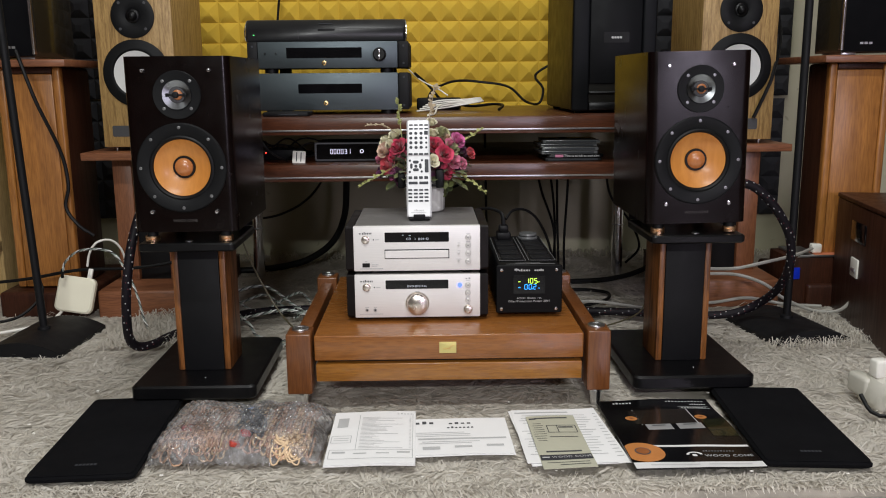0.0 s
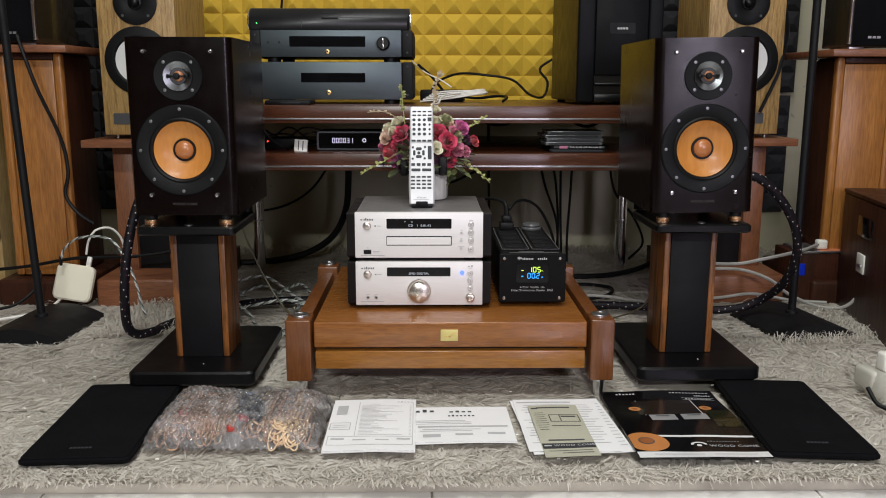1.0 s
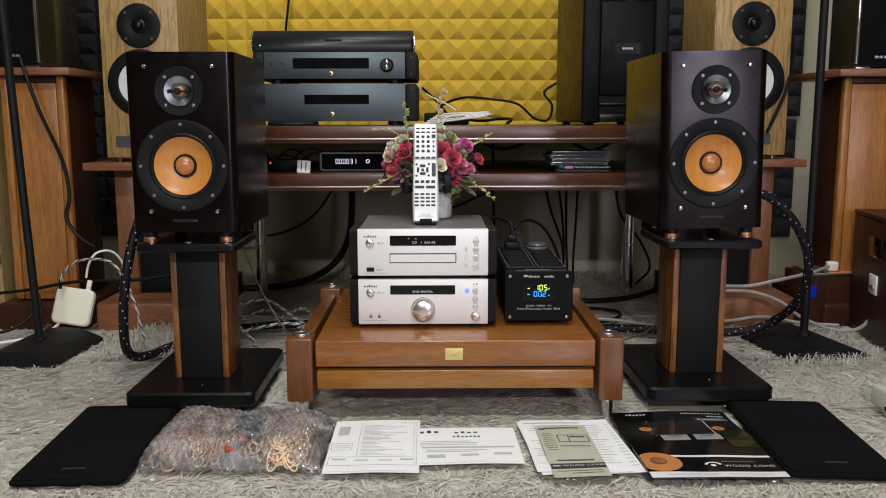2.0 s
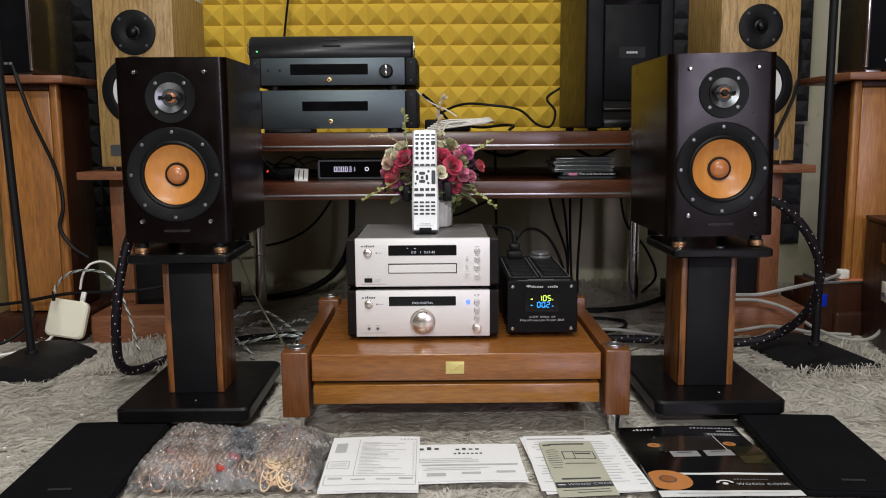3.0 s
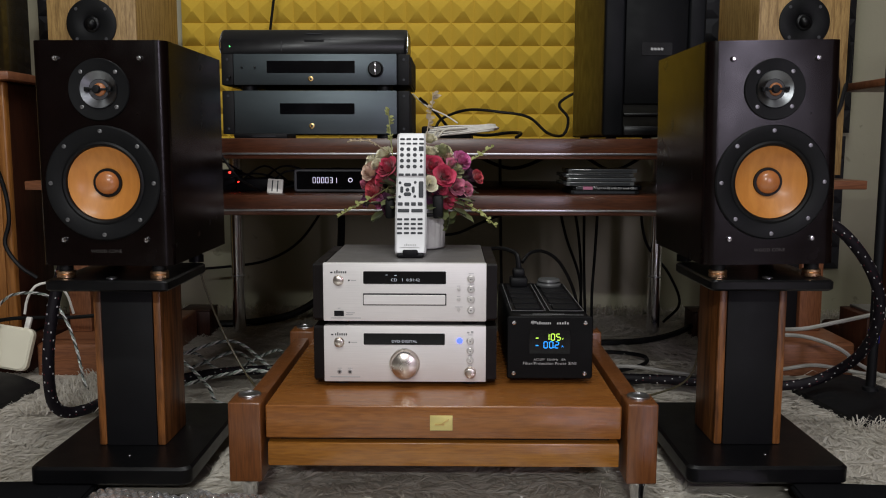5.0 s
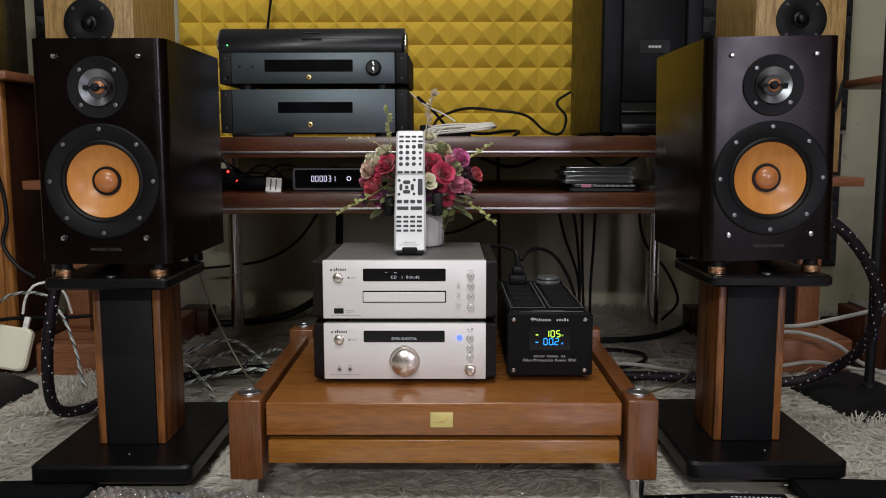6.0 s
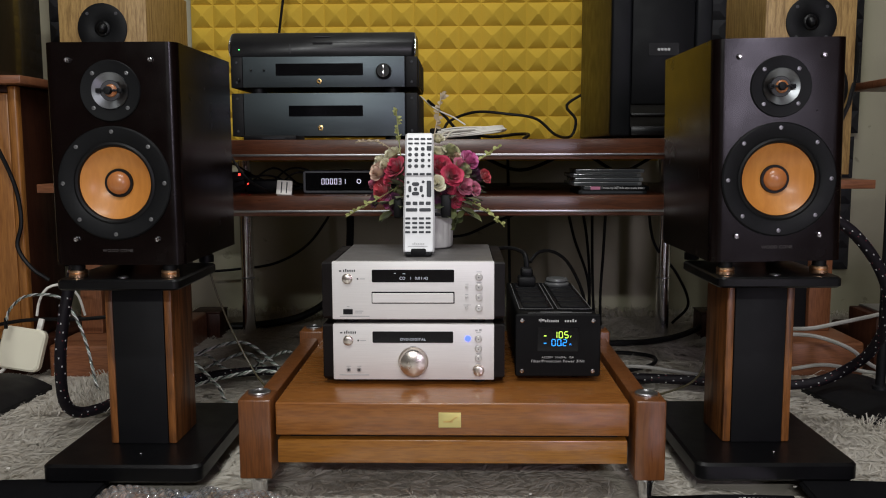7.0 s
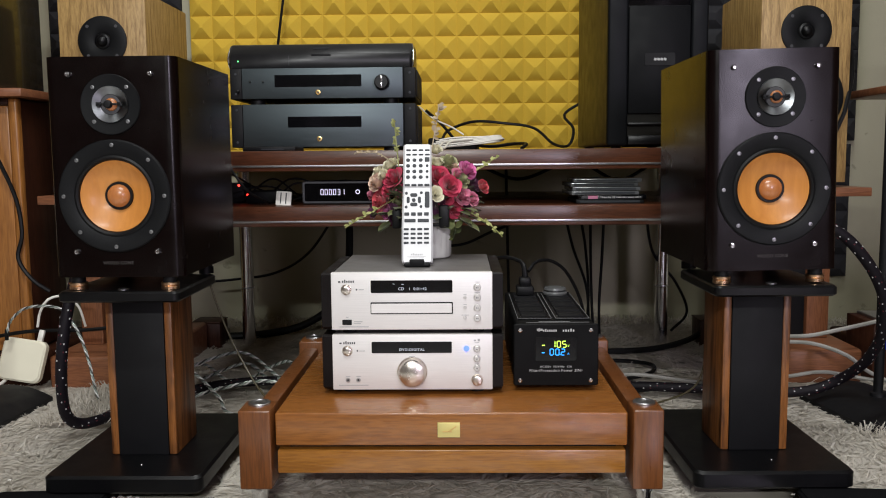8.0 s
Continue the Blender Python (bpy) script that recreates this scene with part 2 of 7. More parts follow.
def part(name, bm, material, parent=None, label="", smooth=35):
    ob = new(name, mesh_of(bm, name, material, smooth))
    ob.parent = parent
    if label:
        ob["label"] = label
    return ob


def thing(name, label, category, m=None, group=""):
    ob = new(name)
    ob.empty_display_size = 0.03
    ob.matrix_basis = m or Matrix()
    return tagged(ob, label, category, group)


def box(x0, x1, y0, y1, z0, z1, bevel=0.002, seg=2, bm=None, m=None):
    bm = bm or bmesh.new()
    made = bmesh.ops.create_cube(bm, size=1, matrix=Matrix.LocRotScale(((x0 + x1) / 2, (y0 + y1) / 2, (z0 + z1) / 2), None, (x1 - x0, y1 - y0, z1 - z0)))
    vs = made["verts"]
    if bevel:
        es = list({e for v in vs for e in v.link_edges})
        out = bmesh.ops.bevel(bm, geom=es, offset=bevel, segments=seg, profile=0.5, affect="EDGES")
        vs = list({v for f in out["faces"] for v in f.verts} | {v for v in vs if v.is_valid})
    if m:
        bmesh.ops.transform(bm, matrix=m, verts=vs)
    return bm


def slab(w, h, d, r, seg=6, edge=0.0, bm=None, m=None):
    """A plate of w by h in x and z with rounded corners, from y = 0 back to d."""
    bm = bm or bmesh.new()
    pts = []
    for cx, cz, a0 in ((w / 2 - r, h / 2 - r, 0), (-w / 2 + r, h / 2 - r, 90), (-w / 2 + r, -h / 2 + r, 180), (w / 2 - r, -h / 2 + r, 270)):
        for i in range(seg + 1):
            a = radians(a0 + 90 * i / seg)
            pts.append((cx + r * math.cos(a), cz + r * math.sin(a)))
    rings = [(edge, 0), (0, edge), (0, d - edge), (edge, d)] if edge else [(0, 0), (0, d)]
    loops = []
    for inset, y in rings:
        k, q = (w / 2 - inset) / (w / 2), (h / 2 - inset) / (h / 2)
        loops.append([bm.verts.new((x * k, y, z * q)) for x, z in pts])
    for a, b in zip(loops, loops[1:]):
        for i in range(len(pts)):
            j = (i + 1) % len(pts)
            bm.faces.new((a[i], a[j], b[j], b[i]))
    bm.faces.new(loops[0])
    bm.faces.new(loops[-1][::-1])
    if m:
        bmesh.ops.transform(bm, matrix=m, verts=[v for l in loops for v in l])
    return bm


def lathe(profile, m=None, seg=32, bm=None, close=True):
    """Turns (radius, forward) pairs round an axis; forward is towards -y."""
    bm = bm or bmesh.new()
    loops = []
    for r, f in profile:
        if r < 1e-6:
            loops.append([bm.verts.new((0, -f, 0))])
        else:
            loops.append([bm.verts.new((r * math.cos(2 * math.pi * i / seg), -f, r * math.sin(2 * math.pi * i / seg))) for i in range(seg)])
    for a, b in zip(loops, loops[1:]):
        for i in range(seg):
            j = (i + 1) % seg
            if len(a) == 1 and len(b) == 1:
                continue
            if len(a) == 1:
                bm.faces.new((a[0], b[j], b[i]))
            elif len(b) == 1:
                bm.faces.new((a[i], a[j], b[0]))
            else:
                bm.faces.new((a[i], a[j], b[j], b[i]))
    if m:
        bmesh.ops.transform(bm, matrix=m, verts=[v for l in loops for v in l])
    return bm


UP = pose(0, 0, 0, -90)  # turns a lathe's forward to +z


def curve_points(pts, step=0.012):
    """A smooth line through the given places."""
    p = [Vector(q) for q in pts]
    p = [p[0] * 2 - p[1]] + p + [p[-1] * 2 - p[-2]]
    out = []
    for a, b, c, d in zip(p, p[1:], p[2:], p[3:]):
        n = max(2, int((c - b).length / step))
        for i in range(n):
            t = i / n
            out.append(0.5 * (2 * b + (c - a) * t + (2 * a - 5 * b + 4 * c - d) * t * t + (3 * b - a - 3 * c + d) * t ** 3))
    out.append(p[-2])
    return out


def frames_along(line):
    up = Vector((0.13, 0.21, 0.97)).normalized()
    res = []
    for i, q in enumerate(line):
        d = (line[min(i + 1, len(line) - 1)] - line[max(i - 1, 0)]).normalized()
        side = d.cross(up)
        if side.length < 0.05:
            side = d.cross(Vector((1, 0, 0)))
        side.normalize()
        res.append((q, d, side, side.cross(d)))
        up = res[-1][3]
    return res


def tube(pts, r, seg=8, step=0.012, bm=None, raw=False):
    bm = bm or bmesh.new()
    line = pts if raw else curve_points(pts, step)
    loops = []
    fr = frames_along(line)
    for i, (q, d, s, u) in enumerate(fr):
        rr = r(i / (len(fr) - 1)) if callable(r) else r
        loops.append([bm.verts.new(q + (s * math.cos(2 * math.pi * k / seg) + u * math.sin(2 * math.pi * k / seg)) * rr) for k in range(seg)])
    for a, b in zip(loops, loops[1:]):
        for k in range(seg):
            j = (k + 1) % seg
            bm.faces.new((a[k], a[j], b[j], b[k]))
    bm.faces.new(loops[0][::-1])
    bm.faces.new(loops[-1])
    return bm


def cable(name, pts, r, material, label, category="cable", seg=7):
    return tagged(part(name, tube(pts, r, seg), material), label, category)


LETTERS = {}


def letters(text, size, bold=False):
    """Flat lettering in the x, z plane, its middle at the origin."""
    if text not in LETTERS:
        cu = bpy.data.curves.new("lettering", "FONT")
        cu.body, cu.size, cu.align_x, cu.align_y, cu.extrude = text, 1.0, "CENTER", "CENTER", 0.0
        cu.resolution_u, cu.space_character = 3, 1.12
        ob = new("lettering", cu)
        dg = bpy.context.evaluated_depsgraph_get()
        LETTERS[text] = bpy.data.meshes.new_from_object(ob.evaluated_get(dg))
        bpy.data.objects.remove(ob)
        bpy.data.curves.remove(cu)
    bm = bmesh.new()
    bm.from_mesh(LETTERS[text])
    bmesh.ops.transform(bm, matrix=pose(0, 0, 0, 90) @ Matrix.Scale(size, 4), verts=bm.verts)
    return bm


for word in ("CD   1  0:01:42", "DVD-DIGITAL", "AC220V  50/60Hz  15A", "Filter/Protection Power 3IN1", "Thiên hạ đệ nhất đàn tranh CD1", "V", "A", "WOOD CONE"):
    letters(word, 1).free()

SEGMENTS = {"0": "abcdef", "1": "bc", "2": "abged", "3": "abgcd", "5": "afgcd", "7": "abc"}


def digits(text, w, h, gap, thick, bm=None, x0=0.0, y=0.0, z0=0.0, slant=0.0):
    """Seven-segment figures, side by side from x0, lower edge at z0."""
    bm = bm or bmesh.new()
    x = x0
    spots = {"a": (0, 1, 1, 1), "g": (0, 0.5, 1, 0.5), "d": (0, 0, 1, 0), "f": (0, 0.5, 0, 1), "e": (0, 0, 0, 0.5), "b": (1, 0.5, 1, 1), "c": (1, 0, 1, 0.5)}
    for ch in text:
        if ch == ".":
            box(x - gap * 0.75, x - gap * 0.75 + thick, y - 0.0003, y + 0.0003, z0, z0 + thick, 0, bm=bm)
            continue
        for s in SEGMENTS[ch]:
            a, b, c, d = spots[s]
            e = thick * 0.5
            box(x + a * w - e * (a == c) + e * (a != c), x + c * w + e * (a == c) - e * (a != c), y - 0.0003, y + 0.0003,
                z0 + b * h - e * (b == d) + e * (b != d) * 0.6, z0 + d * h + e * (b == d) - e * (b != d) * 0.6, 0, bm=bm)
        x += w + gap
    return bm


def bars(rows, y, bm=None, thick=0.0004):
    """Plain bars in the x, z plane: (x middle, z middle, width, height)."""
    bm = bm or bmesh.new()
    for x, z, w, h in rows:
        box(x - w / 2, x + w / 2, y - thick, y, z - h / 2, z + h / 2, 0, bm=bm)
    return bm


def glyphs(x0, x1, z, h, count, seed=1):
    """Rows for bars: plain upright bars that fill the space of a word."""
    g = random.Random(seed)
    step = (x1 - x0) / count
    rows = []
    for i in range(count):
        k = g.choice((0.68, 0.72, 1.0))
        rows.append((x0 + step * (i + 0.5), z - h * (1 - k) / 2, step * 0.58, h * k))
    return rows


def flat_bars(rows, z, bm=None, thick=0.0003):
    """Plain bars that lie flat: (x middle, y middle, width, depth)."""
    bm = bm or bmesh.new()
    for x, y, w, h in rows:
        box(x - w / 2, x + w / 2, y - h / 2, y + h / 2, z, z + thick, 0, bm=bm)
    return bm


# ---- the room ----
def structure(name, bm, material, label, smooth=35):
    return tagged(part(name, bm, material, None, "", smooth), label, name.split("_")[0], "", "structure")


structure("floor", box(-2.4, 2.4, -3.2, 0.62, -0.08, -0.028, 0), M_BOARDS, "dark wooden floor boards of the room")
tiles = tagged(new("tile_border"), "row of white glazed floor tiles before the rug", "tiles", "", "structure")
tile_mesh = mesh_of(box(-0.2985, 0.2985, -0.2985, 0.2985, -0.012, 0.0, 0.0015, 1), "tile", M_TILE)
for ty in range(5):
    for tx in range(8):
        tile_ob = new("tile", tile_mesh)
        tile_ob.parent, tile_ob.matrix_basis = tiles, pose(-2.1 + 0.6 * tx, 0.92 + 0.6 * ty, -0.028)
structure("screed", box(-2.4, 2.4, 0.62, 3.25, -0.08, -0.032, 0), M_BACKING, "grey screed below the white tiles")
structure("wall_north", box(-2.4, 2.4, 3.04, 3.2, -0.028, 2.85, 0), M_WALL, "stained cream painted plaster wall behind the hi-fi table")
bm = box(-2.4, 1.59, -3.2, -3.05, -0.028, 2.85, 0)
box(2.21, 2.4, -3.2, -3.05, -0.028, 2.85, 0, bm=bm)
box(1.59, 2.21, -3.2, -3.05, -0.028, 0.60, 0, bm=bm)
box(1.59, 2.21, -3.2, -3.05, 1.80, 2.85, 0, bm=bm)
structure("wall_south", bm, M_PANEL, "dark wood-panelled wall with a window opening")
bm = box(1.59, 1.62, -3.17, -3.1, 0.60, 1.80, 0.003)
box(2.18, 2.21, -3.17, -3.1, 0.60, 1.80, 0.003, bm=bm)
box(1.62, 2.18, -3.17, -3.1, 0.60, 0.63, 0.003, bm=bm)
box(1.62, 2.18, -3.17, -3.1, 1.77, 1.80, 0.003, bm=bm)
structure("window_1", bm, M_WHITE, "white painted frame of the narrow window that lets daylight in")
structure("wall_west", box(-2.4, -2.25, -3.05, 3.04, -0.028, 2.85, 0), M_PANEL, "plain dark wood-panelled wall")
structure("wall_east", box(2.25, 2.4, -3.05, 3.04, -0.028, 2.85, 0), M_PANEL, "plain dark wood-panelled wall")
structure("ceiling", box(-2.4, 2.4, -3.2, 3.2, 2.85, 2.95, 0), M_CEIL, "white painted ceiling above the listening room")

# rug backing
RUG_FRONT = 1.260
rug = thing("shag_rug", "grey long-pile shag rug with silvery fibres", "rug")
part("backing", box(-1.6, 1.6, RUG_FRONT + 0.008, 3.0, -0.028, -0.010, 0.004), M_BACKING, rug)

# acoustic foam
PITCH = 0.068


def foam_sheet(nx, nz, pitch, depth):
    """A foam sheet of pyramids from the origin to the right and up; its back lies at y = 0."""
    bm = bmesh.new()
    rng = random.Random(nx * 31 + nz)
    g = 0.0035
    for i in range(nx):
        for j in range(nz):
            x, z = i * pitch, j * pitch
            c = [bm.verts.new((x + dx, -0.022, z + dz)) for dx, dz in ((g, g), (pitch - g, g), (pitch - g, pitch - g), (g, pitch - g))]
            o = [bm.verts.new((x + dx, -0.0185, z + dz)) for dx, dz in ((0, 0), (pitch, 0), (pitch, pitch), (0, pitch))]
            k = 0.010
            px, pz = x + pitch / 2 + rng.uniform(-0.002, 0.002), z + pitch / 2 + rng.uniform(-0.002, 0.002)
            t = [bm.verts.new((px + dx, -depth + rng.uniform(0, 0.003), pz + dz)) for dx, dz in ((-k, -k), (k, -k), (k, k), (-k, k))]
            for a in range(4):
                b = (a + 1) % 4
                bm.faces.new((o[a], o[b], c[b], c[a]))
                bm.faces.new((c[a], c[b], t[b], t[a]))
            bm.faces.new(t)
    bmesh.ops.remove_doubles(bm, verts=bm.verts, dist=0.0004)
    box(0.001, nx * pitch - 0.001, -0.0155, 0, 0.001, nz * pitch - 0.001, 0, bm=bm)
    return bm


def foam(name, x, z, nx, nz, material, label, pitch=PITCH, y=3.036, depth=0.034):
    ob = part(name, foam_sheet(nx, nz, pitch, depth), material, None, "", 25)
    ob.matrix_basis = pose(x, y, z)
    return tagged(ob, label, "acoustic foam", "acoustic foam on the wall")


def pyramid(seed, pitch, depth, g=0.0035, f=0.008):
    """One soft foam pyramid with a blunt tip, its base at y = 0."""
    rng = random.Random(seed)
    bm = bmesh.new()
    o = [bm.verts.new((dx, 0.0035, dz)) for dx, dz in ((0, 0), (pitch, 0), (pitch, pitch), (0, pitch))]
    c = [bm.verts.new((dx, 0, dz)) for dx, dz in ((f, g), (pitch - f, g), (pitch - g, pitch - g), (g, pitch - g))]
    px, pz, k = pitch / 2 + rng.uniform(-0.002, 0.002), pitch / 2 + rng.uniform(-0.002, 0.002), 0.004
    t = [bm.verts.new((px + dx, -depth + rng.uniform(0, 0.002), pz + dz)) for dx, dz in ((-k, -k), (k, -k), (k, k), (-k, k))]
    for i in range(4):
        j = (i + 1) % 4
        bm.faces.new((o[i], o[j], c[j], c[i]))
        bm.faces.new((c[i], c[j], t[j], t[i]))
    bm.faces.new(t)
    return bm


PYRAMIDS = [mesh_of(pyramid(k, PITCH, 0.0118), "pyramid", M_FOAM, 25) for k in range(5)]


def pyramid_panel(x, z, nx, nz, label):
    panel = part("acoustic_foam_panel", box(0.001, nx * PITCH - 0.001, -0.0175, 0, 0.001, nz * PITCH - 0.001, 0), M_FOAM)
    panel.matrix_basis = pose(x, 3.036, z)
    for i in range(nx):
        for j in range(nz):
            ob = new("pyramid", PYRAMIDS[(i * 3 + j * 7) % 5])
            ob.parent, ob.matrix_basis = panel, pose(i * PITCH, -0.0215, j * PITCH)
    return tagged(panel, label, "acoustic foam", "acoustic foam on the wall")


FOAM_Z = 0.759 - 4 * PITCH
for fx, n in ((-0.299 - 7 * PITCH, 7), (-0.299, 8), (0.245, 6)):
    pyramid_panel(fx + 0.001, FOAM_Z, n, 10, "yellow pyramid acoustic foam panel on the wall")
for fx, fz, n, nz in ((-1.21, 0.16, 6, 6), (-1.21, 0.575, 6, 8), (0.838, 0.15, 6, 6), (0.712, 0.568, 8, 8)):
    foam("dark_foam_panel", fx, fz, n, nz, M_DARKFOAM, "charcoal egg-crate acoustic foam panel on the wall")

# ---- bookshelf speakers and their stands ----
def build_speaker(m):
    """Front at y = 0, bottom at z = 0, centred on x."""
    s = thing("bookshelf_speaker", "dark espresso bookshelf speaker with an orange wood cone", "speaker", m, "pair of bookshelf speakers")
    w, h, d, r = 0.098, 0.327, 0.285, 0.016
    bm = bmesh.new()
    pts = [(-w, d), (-w, r)] + [(-w + r - r * math.cos(radians(a)), r - r * math.sin(radians(a))) for a in range(15, 91, 15)]
    pts += [(-x, y) for x, y in pts[::-1]]
    lo, hi = ([bm.verts.new((x, y, z)) for x, y in pts] for z in (0, h))
    front = len(pts) // 2 - 1
    for i in range(len(pts)):
        j = (i + 1) % len(pts)
        if i != front:
            bm.faces.new((lo[i], lo[j], hi[j], hi[i]))
    bm.faces.new(lo[::-1])
    bm.faces.new(hi)
    rim = [lo[front], lo[front + 1], hi[front + 1], hi[front]]
    edges = [bm.edges.get((a, b)) or bm.edges.new((a, b)) for a, b in zip(rim, rim[1:] + rim[:1])]
    for cz, cr in ((0.122, 0.0765), (0.257, 0.0395)):
        ring = [bm.verts.new((cr * math.cos(2 * math.pi * i / 40), 0, cz + cr * math.sin(2 * math.pi * i / 40))) for i in range(40)]
        edges += [bm.edges.new((a, b)) for a, b in zip(ring, ring[1:] + ring[:1])]
    bmesh.ops.triangle_fill(bm, edges=edges, use_beauty=True, normal=(0, -1, 0))
    part("cabinet", bm, M_ESPRESSO, s, "", 30)
    # tweeter
    tz = 0.257
    tw = part("tweeter_plate", lathe([(0.0, 0.0005), (0.020, 0.0005), (0.0435, 0.003), (0.0445, 0.002), (0.0445, -0.002)], pose(0, 0, tz), 48), M_BAFFLE, s)
    part("horn_ring", lathe([(0.0275, 0.003), (0.0265, 0.0046), (0.0145, 0.0002), (0.0142, -0.001)], pose(0, 0, tz), 40), M_HORN, tw, "spun metal tweeter horn ring")
    part("recess", lathe([(0.0146, 0.0008), (0, 0.0008)], pose(0, 0, tz), 24), M_INK, tw)
    part("dome", lathe([(0.0095, 0.0018), (0.0085, 0.004), (0.005, 0.006), (0, 0.0065)], pose(0.001, 0, tz), 24), M_CAP, tw, "small orange wood tweeter dome")
    part("phase_plug", lathe([(0.0062, 0.006), (0.0062, 0.0095), (0.005, 0.012), (0, 0.013)], pose(-0.001, 0, tz), 20), M_MATT, tw)
    bm = box(-0.0175, 0.0175, -0.0085, -0.006, tz - 0.0016, tz + 0.0016, 0.0006)
    box(-0.019, -0.0125, -0.0085, -0.003, tz - 0.0032, tz + 0.0032, 0.0006, bm=bm)
    box(0.0125, 0.019, -0.0085, -0.003, tz - 0.0032, tz + 0.0032, 0.0006, bm=bm)
    part("bridge", bm, M_MATT, tw)
    # woofer
    wz = 0.122
    wf = part("woofer_frame", lathe([(0.060, 0.002), (0.064, 0.0045), (0.082, 0.0045), (0.084, 0.003), (0.084, -0.002)], pose(0, 0, wz), 64), M_BAFFLE, s)
    part("surround", lathe([(0.0525, -0.003), (0.0545, 0.0025), (0.0575, 0.0045), (0.0605, 0.003), (0.0615, 0.0)], pose(0, 0, wz), 56), M_RUBBER, wf, "black rubber roll surround")
    part("cone", lathe([(0.0535, -0.001), (0.047, -0.006), (0.039, -0.0105), (0.029, -0.0145), (0.019, -0.0175)], pose(0, 0, wz), 56), M_CONE, wf, "orange wood-sheet loudspeaker cone")
    part("cap_ring", lathe([(0.0215, -0.0165), (0.0208, -0.013), (0.0175, -0.013), (0.017, -0.018)], pose(0, 0, wz), 40), M_RUBBER, wf)
    part("dust_cap", lathe([(0.0178, -0.0155), (0.0165, -0.0105), (0.013, -0.007), (0.007, -0.0045), (0, -0.0038)], pose(0, 0, wz), 36), M_CAP, wf, "domed reddish wood dust cap")
    # screws
    screw = lambda: lathe([(0.0032, 0.0002), (0.003, 0.0016), (0.0018, 0.0018), (0.0016, 0.0008), (0, 0.0008)], None, 12)
    data = mesh_of(screw(), "screw", M_SCREW)
    for a in (45, 135, 225, 315):
        ob = new("screw", data)
        ob.parent, ob.matrix_basis = tw, pose(0.0355 * math.cos(radians(a)), -0.0015, tz + 0.0355 * math.sin(radians(a)))
    for i in range(8):
        a = radians(90 + 45 * i)
        ob = new("screw", data)
        ob.parent, ob.matrix_basis = wf, pose(0.0755 * math.cos(a), -0.0042, wz + 0.0755 * math.sin(a))
    pin = mesh_of(lathe([(0.0042, 0), (0.0042, 0.003), (0.0034, 0.005), (0.002, 0.0052), (0.0016, 0.0035), (0, 0.0035)], None, 16), "grille_socket", M_CHROME)
    for px in (-0.061, 0.061):
        for pz in (0.039, 0.301):
            ob = new("grille_socket", pin)
            ob.parent, ob.matrix_basis = s, pose(px, 0, pz)
    bm = letters("WOOD CONE", 0.0066)
    bmesh.ops.transform(bm, matrix=pose(0.0, -0.0004, 0.0215), verts=bm.verts)
    part("nameplate", bm, M_DIMBARS, s, "faint bronze lettering", 0)
    # rear terminal and feet
    part("terminal_cup", box(-0.03, 0.03, d, d + 0.006, 0.03, 0.08, 0.002), M_MATT, s)
    foot = mesh_of(lathe([(0, -0.0212), (0.012, -0.0212), (0.0135, -0.020), (0.0135, -0.0155), (0.0122, -0.0145), (0.0135, -0.0135), (0.0135, -0.0105), (0.0125, -0.0095), (0, -0.0095)], UP, 24), "foot", M_COPPER)
    rear_foot = mesh_of(lathe([(0, -0.0212), (0.0125, -0.0212), (0.0125, -0.0095), (0, -0.0095)], UP, 20), "foot", M_RUBBER)
    pad = mesh_of(lathe([(0, -0.0096), (0.0105, -0.0096), (0.0105, 0), (0, 0)], UP, 20), "foot_pad", M_RUBBER)
    for px in (-0.070, 0.071):
        for py in (0.018, 0.20):
            ob = new("foot", foot if py < 0.1 else rear_foot)
            ob.parent, ob.matrix_basis = s, pose(px, py, 0)
            ob["label"] = "copper-coloured isolation foot" if py < 0.1 else "black rubber rear foot"
            pad_ob = new("foot_pad", pad)
            pad_ob.parent, pad_ob.matrix_basis = s, pose(px, py, 0)
    return s


def build_stand(m):
    """Front of the base at y = 0, its lower face at z = 0, centred on x."""
    s = thing("speaker_stand", "black speaker stand with rosewood-edged column", "speaker stand", m, "pair of speaker stands")
    part("base_plate", slab(0.243, 0.325, 0.028, 0.016, 5, 0.004, m=pose(0, 0.1625, 0.028, -90)), M_BLACK, s)
    part("column", box(-0.0535, 0.0535, 0.1, 0.2, 0.028, 0.291, 0.002), M_ZEBRA, s, "rosewood-veneered column")
    part("front_panel", box(-0.0405, 0.0405, 0.0955, 0.11, 0.028, 0.291, 0.002), M_MATT, s, "matt black inlaid front panel")
    for side in (-1, 1):
        part("edge_strip", box(side * 0.047 - 0.0065, side * 0.047 + 0.0065, 0.0965, 0.108, 0.028, 0.291, 0.003), M_ZEBRA, s)
    part("top_plate", slab(0.184, 0.20, 0.0165, 0.010, 4, 0.003, m=pose(0.0, 0.12, 0.307, -90)), M_BLACK, s)
    part("bolt", lathe([(0.008, 0), (0.008, 0.001), (0.006, 0.0018), (0.005, 0.0008), (0, 0.0008)], pose(0.0, 0.045, 0.307) @ UP, 16), M_STEEL, s)
    part("bolt", lathe([(0.0022, 0), (0.0018, 0.001), (0, 0.0012)], pose(0.012, 0.052, 0.028) @ UP, 10), M_STEEL, s)
    return s


stand_l = build_stand(pose(-0.463, 1.606, 0.022))
copy_thing(stand_l, pose(0.5235, 1.622, 0.0235, 0, 0, 0.8))
spk_l = build_speaker(pose(-0.463, 1.637, 0.350))
copy_thing(spk_l, pose(0.5195, 1.655, 0.3525, 0, -0.9, 0.5))

